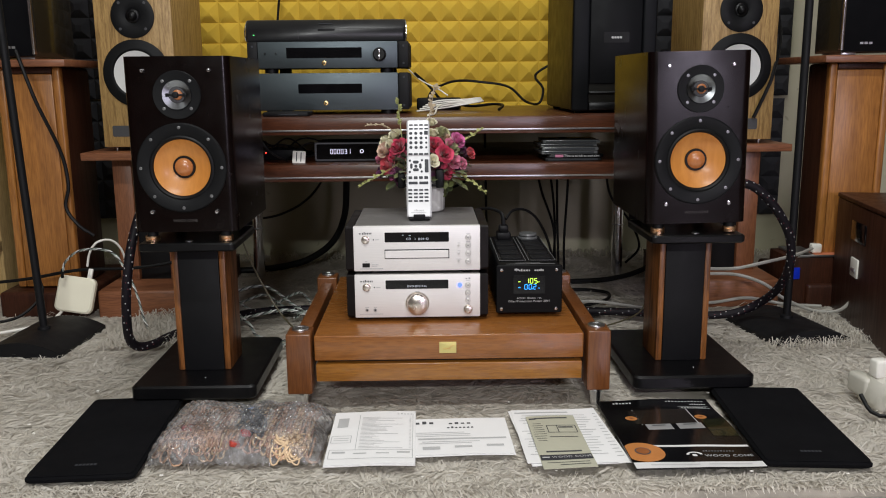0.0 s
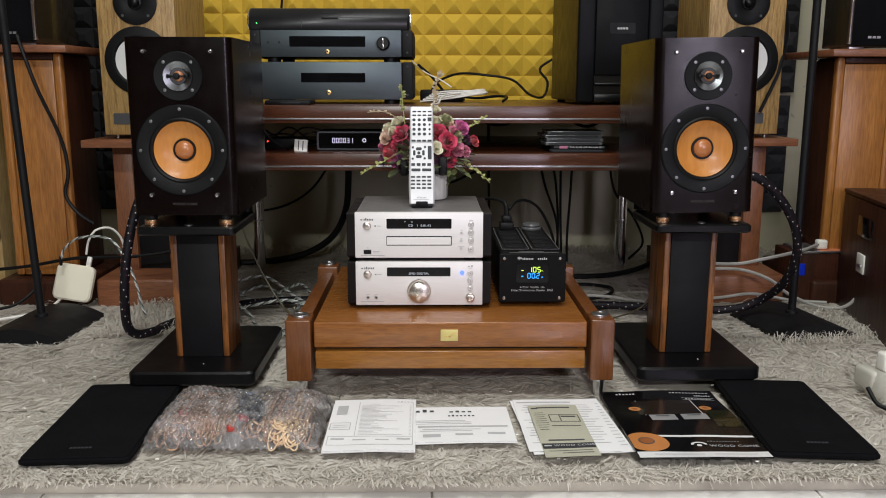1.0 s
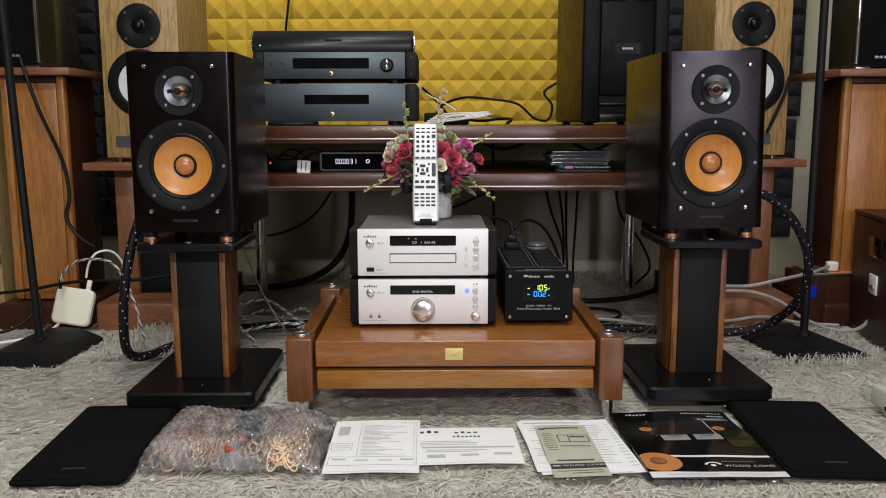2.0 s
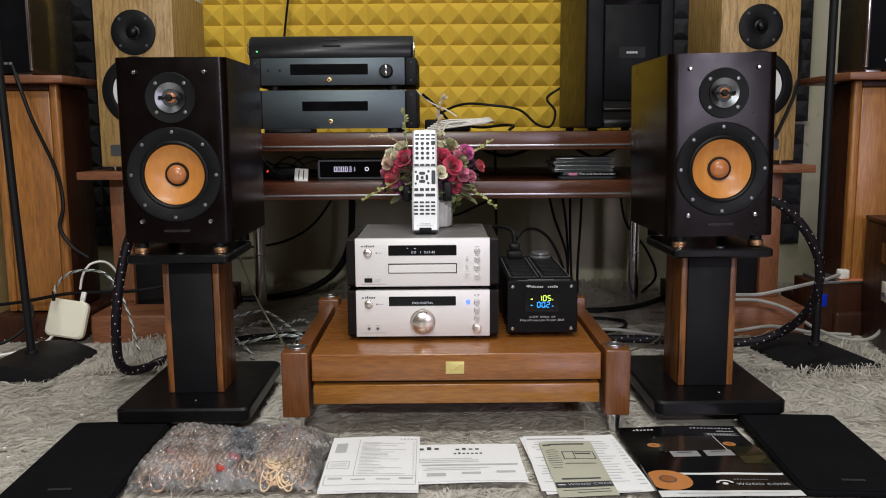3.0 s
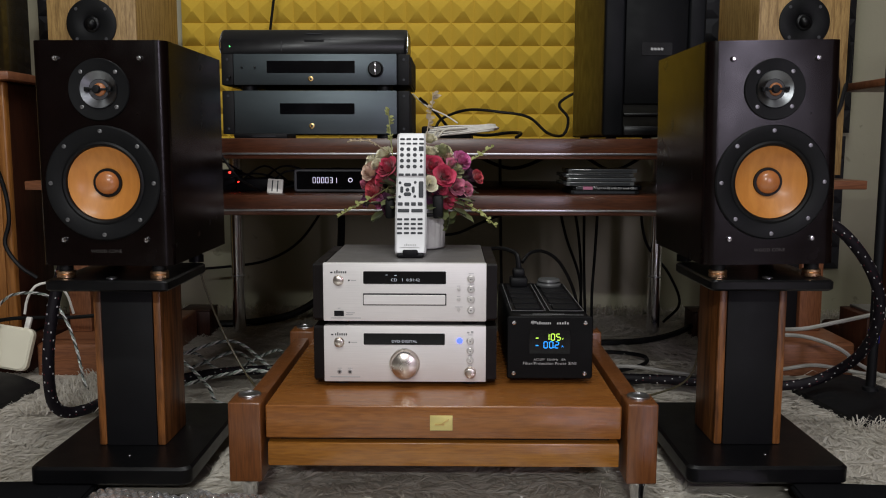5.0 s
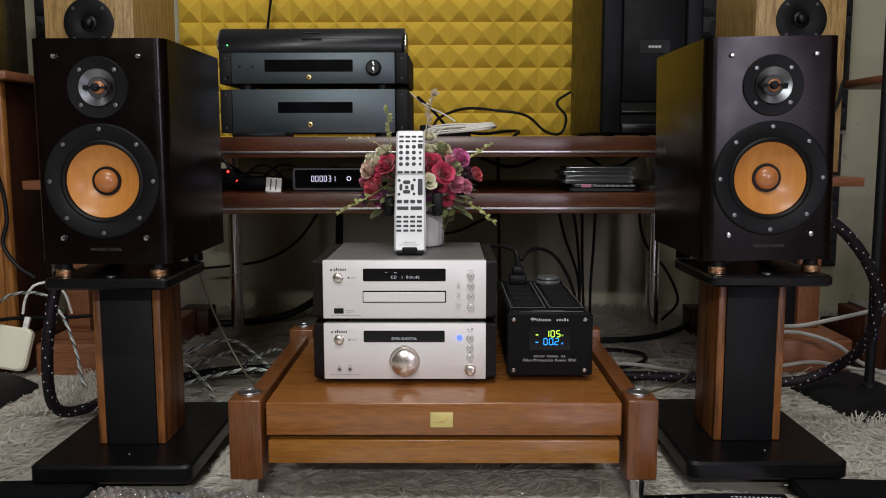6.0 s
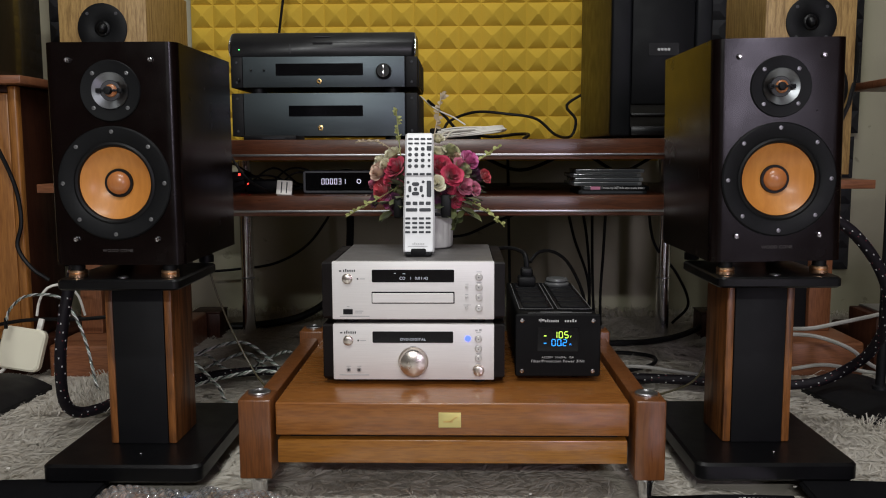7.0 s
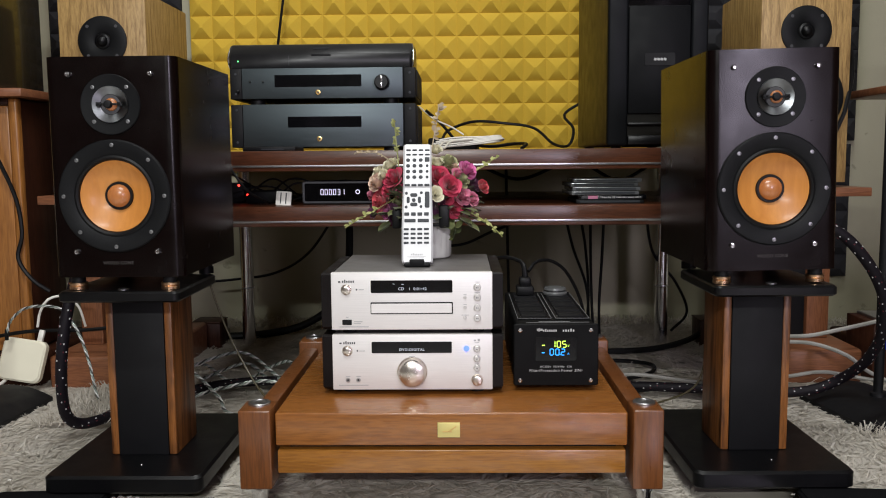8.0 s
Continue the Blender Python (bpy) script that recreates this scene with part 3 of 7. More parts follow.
# ---- low equipment platform ----
plat = thing("equipment_platform", "low teak equipment platform with corner posts and brass badge", "hi-fi rack", pose(0.0375, 1.575, 0.0))
part("top_deck", box(-0.258, 0.254, 0.003, 0.50, 0.108, 0.157, 0.0025, 3), M_TEAK, plat)
part("lower_deck", box(-0.256, 0.252, 0.004, 0.49, 0.066, 0.101, 0.002), M_LOWTEAK, plat)
part("core", box(-0.24, 0.24, 0.02, 0.48, 0.1, 0.109, 0), M_MATT, plat)
for px, hw in ((-0.2865, 0.0235), (0.2825, 0.0218)):
    part("side_rail", box(px - 0.014, px + 0.014, 0.04, 0.46, 0.06, 0.150, 0.003), M_POST, plat)
    for py in (0.018, 0.485):
        post = part("corner_post", box(px - hw, px + hw, py - 0.024, py + 0.03, 0.045, 0.163, 0.0025, 3), M_POST, plat)
        part("top_cap", lathe([(0.0165, 0), (0.0165, 0.0025), (0.0155, 0.0036), (0.011, 0.0038), (0.0105, 0.003), (0, 0.003)], pose(px, py + 0.012, 0.163) @ UP, 28), M_STEEL, post, "dull steel cap disc")
        part("spike_foot", lathe([(0.015, 0.0), (0.015, 0.006), (0.013, 0.010), (0.009, 0.040), (0.006, 0.052), (0, 0.053)], pose(px, py, 0.046, 90), 24), M_CHROME, post, "tapered chrome spike foot")
badge = part("badge", box(-0.021, 0.0115, 0.001, 0.004, 0.121, 0.143, 0.0004), M_BADGE, plat, "pale brass name badge with engraved mark")
bm = box(-0.014, 0.0, -0.0002, 0.001, 0.129, 0.1305, 0, m=None)
box(-0.006, 0.008, -0.0002, 0.001, 0.1305, 0.1318, 0, bm=bm, m=pose(-0.003, 0, 0.131, 0, -35) @ pose(0.003, 0, -0.131))
part("mark", bm, M_BRASS, badge)


# ---- long table behind ----
table = thing("hifi_table", "long two-tier cherry-stained table on chrome legs", "table", pose(0, 2.13, 0))
for z in (0.5, 0.385):
    shelf = part("shelf", box(-0.62, 0.68, 0.0, 0.868 if z > 0.4 else 0.72, z, z + 0.042, 0.002), M_CHERRY, table)
    part("edge_strip", box(-0.619, 0.679, -0.0025, 0.001, z + 0.0085, z + 0.0125, 0.0004), M_STEEL, shelf, "pale metal inlay along the edge")
for x in (-0.56, 0.619):
    for y, top in ((0.06, 0.385), (0.64, 0.5)):
        leg = part("leg", lathe([(0, 0), (0.021, 0), (0.021, 0.006), (0.0185, 0.008), (0.0185, top + 0.005)], pose(x, y, -0.012, -90), 28), M_CHROME, table)
        part("joint_ring", lathe([(0.0188, 0.16), (0.0192, 0.161), (0.0192, 0.163), (0.0188, 0.164)], pose(x, y, 0.0, -90), 28), M_STEEL, leg)
    part("spacer", lathe([(0.016, 0.0), (0.016, 0.08)], pose(x, 0.08, 0.424, -90), 20), M_CHROME, table)


# ---- the two silver units ----
def pbutton(x, z, r, y, parent, name="button", material=None, depth=0.004, m=None):
    return part(name, lathe([(r * 1.22, 0.0003), (r * 1.2, 0.0006), (r * 1.02, 0.0004), (r, depth), (r * 0.85, depth + 0.0006), (0, depth + 0.0006)], pose(x, y, z), 24), material or M_BUTTON, parent)


def unit_shell(name, label, m, h):
    """Front at y = 0, lower face at z = 0, silver part centred on x."""
    u = thing(name, label, "hi-fi unit", m, "stack of silver hi-fi units")
    w = 0.1245
    part("front_panel", box(-w, w, 0, 0.012, 0, h, 0.0012), M_SILVER, u, "brushed champagne-silver aluminium front")
    part("top_cover", box(-w + 0.0005, w - 0.0005, 0.013, 0.258, 0.003, h - 0.0015, 0.002), M_SILVERTOP, u)
    for side in (-1, 1):
        bm = bmesh.new()
        prof = [(0.003, 0.0), (0.0, 0.004), (0.0, h - 0.004), (0.003, h - 0.001), (0.225, h - 0.001), (0.252, h - 0.012), (0.262, h - 0.034), (0.262, 0.006), (0.256, 0.0)]
        a = [bm.verts.new((side * w, y + 0.003, z)) for y, z in prof]
        b = [bm.verts.new((side * (w + 0.0165), y + 0.005, z)) for y, z in prof]
        for i in range(len(prof)):
            j = (i + 1) % len(prof)
            bm.faces.new((a[i], a[j], b[j], b[i]))
        bm.faces.new(a)
        face = bm.faces.new(b[::-1])
        bmesh.ops.bevel(bm, geom=list(face.edges), offset=0.002, segments=2, affect="EDGES")
        part("side_cheek", bm, M_CHEEK, u, "dark lacquered wooden side cheek", 25)
    for x in (-0.1, 0.1):
        for y in (0.03, 0.22):
            part("foot", lathe([(0.012, 0), (0.012, 0.0085), (0, 0.0085)], pose(x, y, 0.0005, 90), 18), M_MATT, u)
    return u


SX, SZ = 0.249 / 820, 0.091 / 282


def ux(p, left):
    return (p - left) * SX - 0.1245


cd = unit_shell("cd_player", "silver compact disc player with dark wooden sides", pose(-0.0245, 1.672, 0.2605), 0.0895)
cz = lambda p: 0.0895 - (p - 130) * SZ
cx = lambda p: ux(p, 80)
win = part("display_window", slab(415 * SX, 60 * SZ, 0.003, 0.0015, 2, 0.0006, m=pose(cx(490), -0.0012, cz(198))), M_GLASS, cd)
bm = letters("CD   1  0:01:42", 0.0062)
bmesh.ops.transform(bm, matrix=pose(cx(494), -0.0015, cz(209)), verts=bm.verts)
part("display_lettering", bm, G_DIM, win, "dim white dot-matrix figures", 0)
part("display_marks", bars([(cx(400), cz(185), 0.003, 0.0007), (cx(445), cz(187), 0.004, 0.0009)], -0.0014), G_DIM, win)
part("tray_gap", slab(419 * SX, 57 * SZ, 0.002, 0.001, 2, 0, m=pose(cx(490), -0.0008, cz(302))), M_MATT, cd)
part("disc_tray", slab(410 * SX, 46 * SZ, 0.003, 0.001, 2, 0.0006, m=pose(cx(489), -0.0022, cz(303))), M_SILVER, cd)
pbutton(cx(157), cz(212), 0.0068, 0, cd, "power_button", M_KNOB)
part("logo", bars([(cx(123), cz(174), 0.0035, 0.002)] + glyphs(cx(135), cx(200), cz(171), 0.0046, 6), -0.0002), M_INK, cd)
part("indicator", lathe([(0.0014, 0), (0.001, 0.0008), (0, 0.001)], pose(cx(210), 0, cz(212)), 12), M_INK, cd)
part("usb_port", slab(48 * SX, 25 * SZ, 0.002, 0.0006, 2, 0, m=pose(cx(159), -0.0012, cz(370))), M_MATT, cd)
part("small_print", bars([(cx(234), cz(212), 0.008, 0.001), (cx(217), cz(367), 0.013, 0.001), (cx(212), cz(376), 0.011, 0.0008), (cx(193), cz(392), 0.046, 0.001), (cx(160), cz(345), 0.004, 0.0008)]
                         + [(cx(823), cz(p), 0.008, 0.0008) for p in (178, 228)] + [(cx(761), cz(p), 0.005, 0.0008) for p in (237, 286)] + [(cx(762), cz(337), 0.012, 0.0008)], -0.0002), M_GREYINK, cd)
for p in (203, 252, 301, 352):
    b = pbutton(cx(823), cz(p), 0.005, 0, cd)
    part("symbol", bars([(cx(820), cz(p), 0.0018, 0.0018), (cx(827), cz(p), 0.001, 0.002)], -0.0047), M_FINELINE, b)
for p in (252, 301, 350):
    pbutton(cx(761), cz(p), 0.0022, 0, cd, "small_button", None, 0.002)

amp = unit_shell("stereo_amplifier", "silver compact amplifier with a large round volume knob", pose(-0.0245, 1.672, 0.1655), 0.0875)
SZ2 = 0.0875 / 280
az = lambda p: 0.0875 - (p - 438) * SZ2
ax = lambda p: ux(p, 86)
win = part("display_window", slab(410 * SX, 57 * SZ2, 0.003, 0.0015, 2, 0.0006, m=pose(ax(493), -0.0012, az(503))), M_GLASS, amp)
bm = letters("DVD-DIGITAL", 0.0058)
bmesh.ops.transform(bm, matrix=pose(ax(494), -0.0015, az(514)), verts=bm.verts)
part("display_lettering", bm, G_DIM, win, "dim white dot-matrix letters", 0)
part("volume_knob", lathe([(0.0235, 0.0005), (0.0228, 0.0015), (0.0222, 0.0006), (0.0215, 0.001), (0.0212, 0.012), (0.0195, 0.0155), (0.012, 0.0185), (0, 0.0195)], pose(ax(495), 0, az(627)), 56), M_KNOB, amp, "domed spun-metal volume knob")
pbutton(ax(163), az(520), 0.0068, 0, amp, "power_button", M_KNOB)
part("logo", bars([(ax(129), az(481), 0.0035, 0.002)] + glyphs(ax(141), ax(206), az(478), 0.0046, 6), -0.0002), M_INK, amp)
part("mark", bars(glyphs(ax(806), ax(846), az(467), 0.0035, 2), -0.0002), M_GREYINK, amp)
part("indicator", lathe([(0.0014, 0), (0.001, 0.0008), (0, 0.001)], pose(ax(215), 0, az(520)), 12), M_INK, amp)
part("blue_lamp", lathe([(0.0046, 0.0), (0.0038, 0.0016), (0, 0.0022)], pose(ax(773), 0, az(510)), 18), G_BLUE, amp, "glowing blue indicator lamp")
for p in (511, 560, 608):
    b = pbutton(ax(826), az(p), 0.0048, 0, amp)
    part("symbol", bars([(ax(826), az(p), 0.0018, 0.0018)], -0.0047), M_FINELINE, b)
pbutton(ax(827), az(668), 0.0075, 0, amp, "source_knob", M_KNOB, 0.009)
for p in (164, 217):
    part("jack", lathe([(0.0036, 0), (0.0034, 0.0012), (0.0018, 0.0012), (0.0017, 0.0004), (0, 0.0004)], pose(ax(p), 0, az(668)), 18), M_STEEL, amp)
    part("jack_hole", lathe([(0.0019, 0.0009), (0, 0.0009)], pose(ax(p), 0, az(668)), 14), M_INK, amp)
part("small_print", bars([(ax(239), az(520), 0.009, 0.001), (ax(193), az(694), 0.046, 0.001), (ax(164), az(650), 0.007, 0.0008), (ax(218), az(650), 0.007, 0.0008), (ax(494), az(549), 0.009, 0.0009)]
                         + [(ax(826), az(p), 0.007, 0.0008) for p in (480, 584, 634)], -0.0002), M_GREYINK, amp)

# ---- mains filter ----
fil = thing("power_filter", "black mains power filter with glowing voltage display", "power conditioner", pose(0.2, 1.69, 0.162))
part("case", box(-0.063, 0.063, 0.004, 0.335, 0.004, 0.101, 0.004, 3), M_DULL, fil)
front = part("front_panel", slab(0.133, 0.0985, 0.006, 0.004, 3, 0.0015, m=pose(0, 0, 0.0535)), M_DULL, fil)
qx, qz = (lambda p: (p - 295) * 0.132 / 460), (lambda p: 0.1028 - (p - 280) * 0.0985 / 335)
for sx in (100, 485):
    for sz in (312, 585):
        part("screw", lathe([(0.0034, 0), (0.0032, 0.0018), (0.002, 0.0024), (0.0016, 0.001), (0, 0.001)], pose(qx(sx), 0, qz(sz)), 16), M_CHROME, front)
win = part("display_window", slab(0.064, 0.038, 0.002, 0.001, 2, 0.0004, m=pose(qx(294), -0.0008, qz(415))), M_GLASS, front)
bm = digits("105", 0.0054, 0.0098, 0.0033, 0.0013, None, qx(270), -0.0012, qz(405))
bars([(qx(225), qz(394), 0.0042, 0.0016)], -0.001, bm)
part("voltage_figures", bm, G_LIME, win, "glowing yellow-green voltage figures")
bm = digits("00.2", 0.0054, 0.0098, 0.0033, 0.0013, None, qx(262), -0.0012, qz(447))
bars([(qx(225), qz(434), 0.0042, 0.0016)], -0.001, bm)
part("current_figures", bm, G_CYAN, win, "glowing blue current figures")
for word, px, pz, size, mat in (("V", 362, 398, 0.005, G_LIME), ("A", 362, 440, 0.005, G_CYAN)):
    bm = letters(word, size)
    bmesh.ops.transform(bm, matrix=pose(qx(px), -0.0014, qz(pz)), verts=bm.verts)
    part("unit_sign", bm, mat, win, "", 0)
for word, px, pz, size in (("AC220V  50/60Hz  15A", 295, 511, 0.0046), ("Filter/Protection Power 3IN1", 296, 532, 0.0062)):
    bm = letters(word, size)
    bmesh.ops.transform(bm, matrix=pose(qx(px), -0.0004, qz(pz)), verts=bm.verts)
    part("lettering", bm, M_BARS, front, "", 0)
part("logo", bars([(qx(206), qz(307), 0.009, 0.0012), (qx(206), qz(313), 0.009, 0.0012), (qx(202), qz(311), 0.0012, 0.006)] + glyphs(qx(222), qx(300), qz(313), 0.0045, 7) + glyphs(qx(328), qx(396), qz(313), 0.0045, 5, 4), -0.0003), M_BARS, front)
for col in (-0.030, 0.031):
    bank = part("socket_bank", box(col - 0.026, col + 0.026, 0.045, 0.30, 0.101, 0.1035, 0.0008), M_BLACK, fil)
    for k in range(5):
        part("socket", box(col - 0.021, col + 0.021, 0.055 + k * 0.049, 0.094 + k * 0.049, 0.1035, 0.106, 0.002), M_MATT, bank)
    bm = flat_bars([(col - 0.027, 0.172, 0.0008, 0.256), (col + 0.027, 0.172, 0.0008, 0.256), (col, 0.044, 0.055, 0.0008)], 0.1036)
    part("outline", bm, M_FINELINE, bank, "thin pale printed outline")
part("top_print", flat_bars([(0.0, 0.028, 0.05, 0.003), (0.03, 0.022, 0.05, 0.002), (-0.02, 0.02, 0.05, 0.0016)], 0.1012), M_FINELINE, fil)

plug = thing("power_plug", "black mains plug in the filter's socket", "plug", pose(0.171, 1.96, 0.268))
bm = box(-0.016, 0.016, -0.018, 0.018, 0, 0.018, 0.004)
box(-0.011, 0.011, -0.013, 0.013, 0.016, 0.034, 0.005, bm=bm)
part("body", bm, M_RUBBER, plug)
part("strain_relief", tube([(0, 0, 0.03), (0.0, 0.0, 0.042), (-0.002, 0.006, 0.055), (-0.007, 0.017, 0.0615)], lambda t: 0.0062 - 0.0024 * t, 10), M_RUBBER, plug)
cable("mains_cable", [(0.164, 1.977, 0.329), (0.14, 2.0, 0.334), (0.10, 2.04, 0.318), (0.07, 2.08, 0.26), (0.06, 2.12, 0.17), (0.05, 2.2, 0.05), (0.03, 2.3, 0.008)], 0.0038, M_RUBBER, "black mains cord arching from the filter")
cable("mains_cable", [(0.185, 2.05, 0.30), (0.205, 2.08, 0.316), (0.24, 2.11, 0.312), (0.275, 2.13, 0.28), (0.31, 2.16, 0.20), (0.33, 2.2, 0.06), (0.36, 2.25, 0.012)], 0.0035, M_RUBBER, "black thin cord behind the power filter")
gp = thing("grey_plug", "pale grey round plug on the power filter", "plug", pose(0.228, 1.965, 0.268))
part("body", lathe([(0, 0), (0.022, 0), (0.023, 0.003), (0.022, 0.006), (0.016, 0.0065), (0.016, 0.0085), (0.021, 0.009), (0.020, 0.013), (0, 0.0135)], UP, 28), plain("grey_translucent_plastic", (0.11, 0.112, 0.112), 0.3), gp)

# ---- remote control ----
tilt = math.degrees(math.atan2(0.082, 0.195))
rem = thing("remote_control", "slim silver remote control propped upright in a black cradle", "remote control", pose(-0.0195, 1.752, 0.356, -tilt, 0, 1.0))
L = 0.207
bm = bmesh.new()
sections = [(0.0, 0.0245, 0.0), (0.004, 0.0255, -0.001), (0.06, 0.0258, -0.0015), (0.128, 0.0243, -0.003), (0.131, 0.0238, -0.0055), (0.136, 0.0238, -0.006), (0.2, 0.0238, -0.005), (0.205, 0.0232, -0.0045), (L, 0.022, -0.003)]
prev = None
for z, hw, y in sections:
    ring = [bm.verts.new(p) for p in ((-hw, y + 0.003, z), (-hw + 0.003, y, z), (hw - 0.003, y, z), (hw, y + 0.003, z), (hw, 0.012, z), (hw - 0.005, 0.018, z), (-hw + 0.005, 0.018, z), (-hw, 0.012, z))]
    if prev:
        for i in range(8):
            j = (i + 1) % 8
            bm.faces.new((prev[i], prev[j], ring[j], ring[i]))
    else:
        bm.faces.new(ring[::-1])
    prev = ring
bm.faces.new(prev)
part("casing", bm, M_REMOTE, rem, "", 25)
rx = lambda p: (p - 405) * 0.051 / 158
rz = lambda p: (785 - p) * L / 602


def ry(z):
    for (z0, _, y0), (z1, _, y1) in zip(sections, sections[1:]):
        if z0 <= z <= z1:
            return y0 + (y1 - y0) * (z - z0) / (z1 - z0)
    return -0.004


KEYCAPS = {}


def key(px, pz, w, h, r, material=M_KEY):
    k = (round(w, 4), round(h, 4), r, material.name)
    if k not in KEYCAPS:
        KEYCAPS[k] = mesh_of(slab(w, h, 0.003, min(r, w / 2 - 1e-4, h / 2 - 1e-4), 4, 0.0005), "key", material)
    ob = new("key", KEYCAPS[k])
    ob.parent, ob.matrix_basis = rem, pose(rx(px), ry(rz(pz)) - 0.0014, rz(pz))


for pz in (217, 241):
    for px in (359, 391, 424, 457):
        key(px, pz, 0.0078, 0.003, 0.001)
for pz in (270, 300, 330, 360):
    for px in (357, 390, 423):
        key(px, pz, 0.0066, 0.006, 0.003)
    key(456, pz + (0 if pz > 270 else -3), 0.0046 if pz > 270 else 0.008, 0.0046 if pz > 270 else 0.008, 0.0023 if pz > 270 else 0.001)
for px in (354, 388, 421, 455):
    key(px, 401, 0.0085, 0.0035, 0.001)
    key(px - 3, 546, 0.0078, 0.0055, 0.001)
for px, pz in ((349, 440), (426, 438), (348, 510), (424, 508)):
    key(px, pz, 0.0046, 0.0046, 0.0023)
for px, pz, w, h in ((387, 449, 0.012, 0.006), (387, 497, 0.012, 0.006), (358, 474, 0.005, 0.011), (416, 474, 0.005, 0.011)):
    key(px, pz, w, h, 0.0028)
key(387, 475, 0.0062, 0.0062, 0.0031)
key(456, 473, 0.0078, 0.028, 0.002)
for px in (368, 436):
    key(px, 579, 0.0185, 0.0055, 0.001)
for pz in (622, 645, 667, 690):
    for px in (349, 384, 418, 452):
        key(px, pz, 0.0082, 0.0034, 0.001)
part("logo", bars(glyphs(rx(372), rx(434), rz(747), 0.0036, 7) + [(rx(400), rz(760), 0.032, 0.0008)], -0.0014), M_GREYINK, rem)
cradle = thing("remote_cradle", "black plastic cradle holding the remote on the disc player", "remote holder", pose(-0.0195, 1.752, 0.35))
part("foot_plate", box(-0.021, 0.021, -0.012, 0.05, 0.0, 0.005, 0.002), M_MATT, cradle)
part("front_lip", box(-0.012, 0.012, -0.013, -0.006, 0.002, 0.012, 0.002), M_MATT, cradle)
part("rear_rest", box(-0.016, 0.016, 0.045, 0.052, 0.003, 0.062, 0.002, m=pose(0, 0, 0, -12)), M_MATT, cradle)
part("back_clip", box(-0.046, -0.03, 0.07, 0.085, 0.055, 0.088, 0.004), M_RUBBER, cradle)
part("back_clip", box(0.034, 0.052, 0.07, 0.085, 0.055, 0.095, 0.004), M_RUBBER, cradle)
part("clip_bar", box(-0.046, 0.052, 0.073, 0.081, 0.058, 0.064, 0.002), M_RUBBER, cradle)
part("clip_stem", box(-0.006, 0.006, 0.05, 0.08, 0.05, 0.062, 0.002), M_RUBBER, cradle)

# ---- artificial flowers ----
def petal_mat(name, a, b):
    n = Nodes(name)
    v = n.coords((1, 1, 1))
    geo = n.add("ShaderNodeNewGeometry")
    tone = n.ramp(geo.outputs["Random Per Island"], [(0.0, a), (1.0, b)])
    n.link(n.mix(0.5, tone, n.ramp(n.noise(v, 55, 3), [(0.3, a), (0.7, b)])), n.bsdf.inputs["Base Color"])
    n.bsdf.inputs["Roughness"].default_value = 0.7
    n.bsdf.inputs["Subsurface Weight"].default_value = 0.0
    n.bsdf.inputs["Sheen Weight"].default_value = 0.2
    return n.mat


PETALS = {"red": petal_mat("red_petals", (0.38, 0.010, 0.04), (0.80, 0.085, 0.18)), "pink": petal_mat("pink_petals", (0.60, 0.10, 0.22), (0.86, 0.38, 0.50)),
          "magenta": petal_mat("magenta_petals", (0.55, 0.05, 0.27), (0.82, 0.26, 0.52)), "cream": petal_mat("cream_petals", (0.72, 0.67, 0.46), (0.90, 0.87, 0.70)),
          "blush": petal_mat("blush_petals", (0.64, 0.40, 0.31), (0.84, 0.66, 0.50)), "purple": petal_mat("purple_petals", (0.10, 0.02, 0.07), (0.26, 0.06, 0.18)),
          "orange": petal_mat("coral_petals", (0.46, 0.02, 0.05), (0.76, 0.13, 0.14)), "sage": petal_mat("sage_petals", (0.30, 0.32, 0.14), (0.52, 0.50, 0.28))}
M_LEAF = petal_mat("green_leaf", (0.045, 0.065, 0.016), (0.15, 0.165, 0.045))
M_SPRIG = petal_mat("pale_sprig", (0.24, 0.26, 0.07), (0.42, 0.42, 0.16))
M_BEIGE = petal_mat("dry_beige_sprig", (0.36, 0.28, 0.17), (0.50, 0.40, 0.28))


def petal(bm, base, out, up, width, length, curl, cup, wave=0.0):
    """One curved petal: from the base it leans out and curls over at its rim."""
    side = out.cross(up).normalized()
    grid = []
    for i in range(5):
        t = i / 4
        w = width * (0.5 + 0.8 * t - 0.38 * t ** 3)
        c = base + up * length * t * (1 - 0.25 * t * curl) + out * length * (0.15 * t + curl * t * t * 0.6)
        row = []
        for j in range(5):
            s = (j / 4 - 0.5) * 2
            row.append(bm.verts.new(c + side * s * w - out * cup * w * s * s - up * (0.1 * length * s * s * t) + out * wave * length * t * math.sin(s * 4)))
        grid.append(row)
    for a, b in zip(grid, grid[1:]):
        for j in range(4):
            bm.faces.new((a[j], a[j + 1], b[j + 1], b[j]))


def rose(seed, r):
    """A rose: a tight spiral bud inside, wider petals that curl over outside."""
    rng = random.Random(seed)
    bm = bmesh.new()
    a = rng.uniform(0, 6)
    for k in range(26):
        ring = (k / 25) ** 0.85
        a += radians(137 + rng.uniform(-14, 14))
        out = Vector((math.cos(a), math.sin(a), 0))
        rad = r * (0.03 + 0.44 * ring)
        petal(bm, out * rad - Vector((0, 0, r * (0.18 + 0.26 * ring))), out, (Vector((0, 0, 1)) + out * (0.05 + 0.7 * ring * ring)).normalized(),
              r * (0.22 + 0.36 * ring), r * (0.82 - 0.2 * ring) * rng.uniform(0.88, 1.1), 0.04 + 0.55 * ring * ring * rng.uniform(0.6, 1.3), 0.75 - 0.35 * ring, rng.uniform(-0.08, 0.08))
    return bm


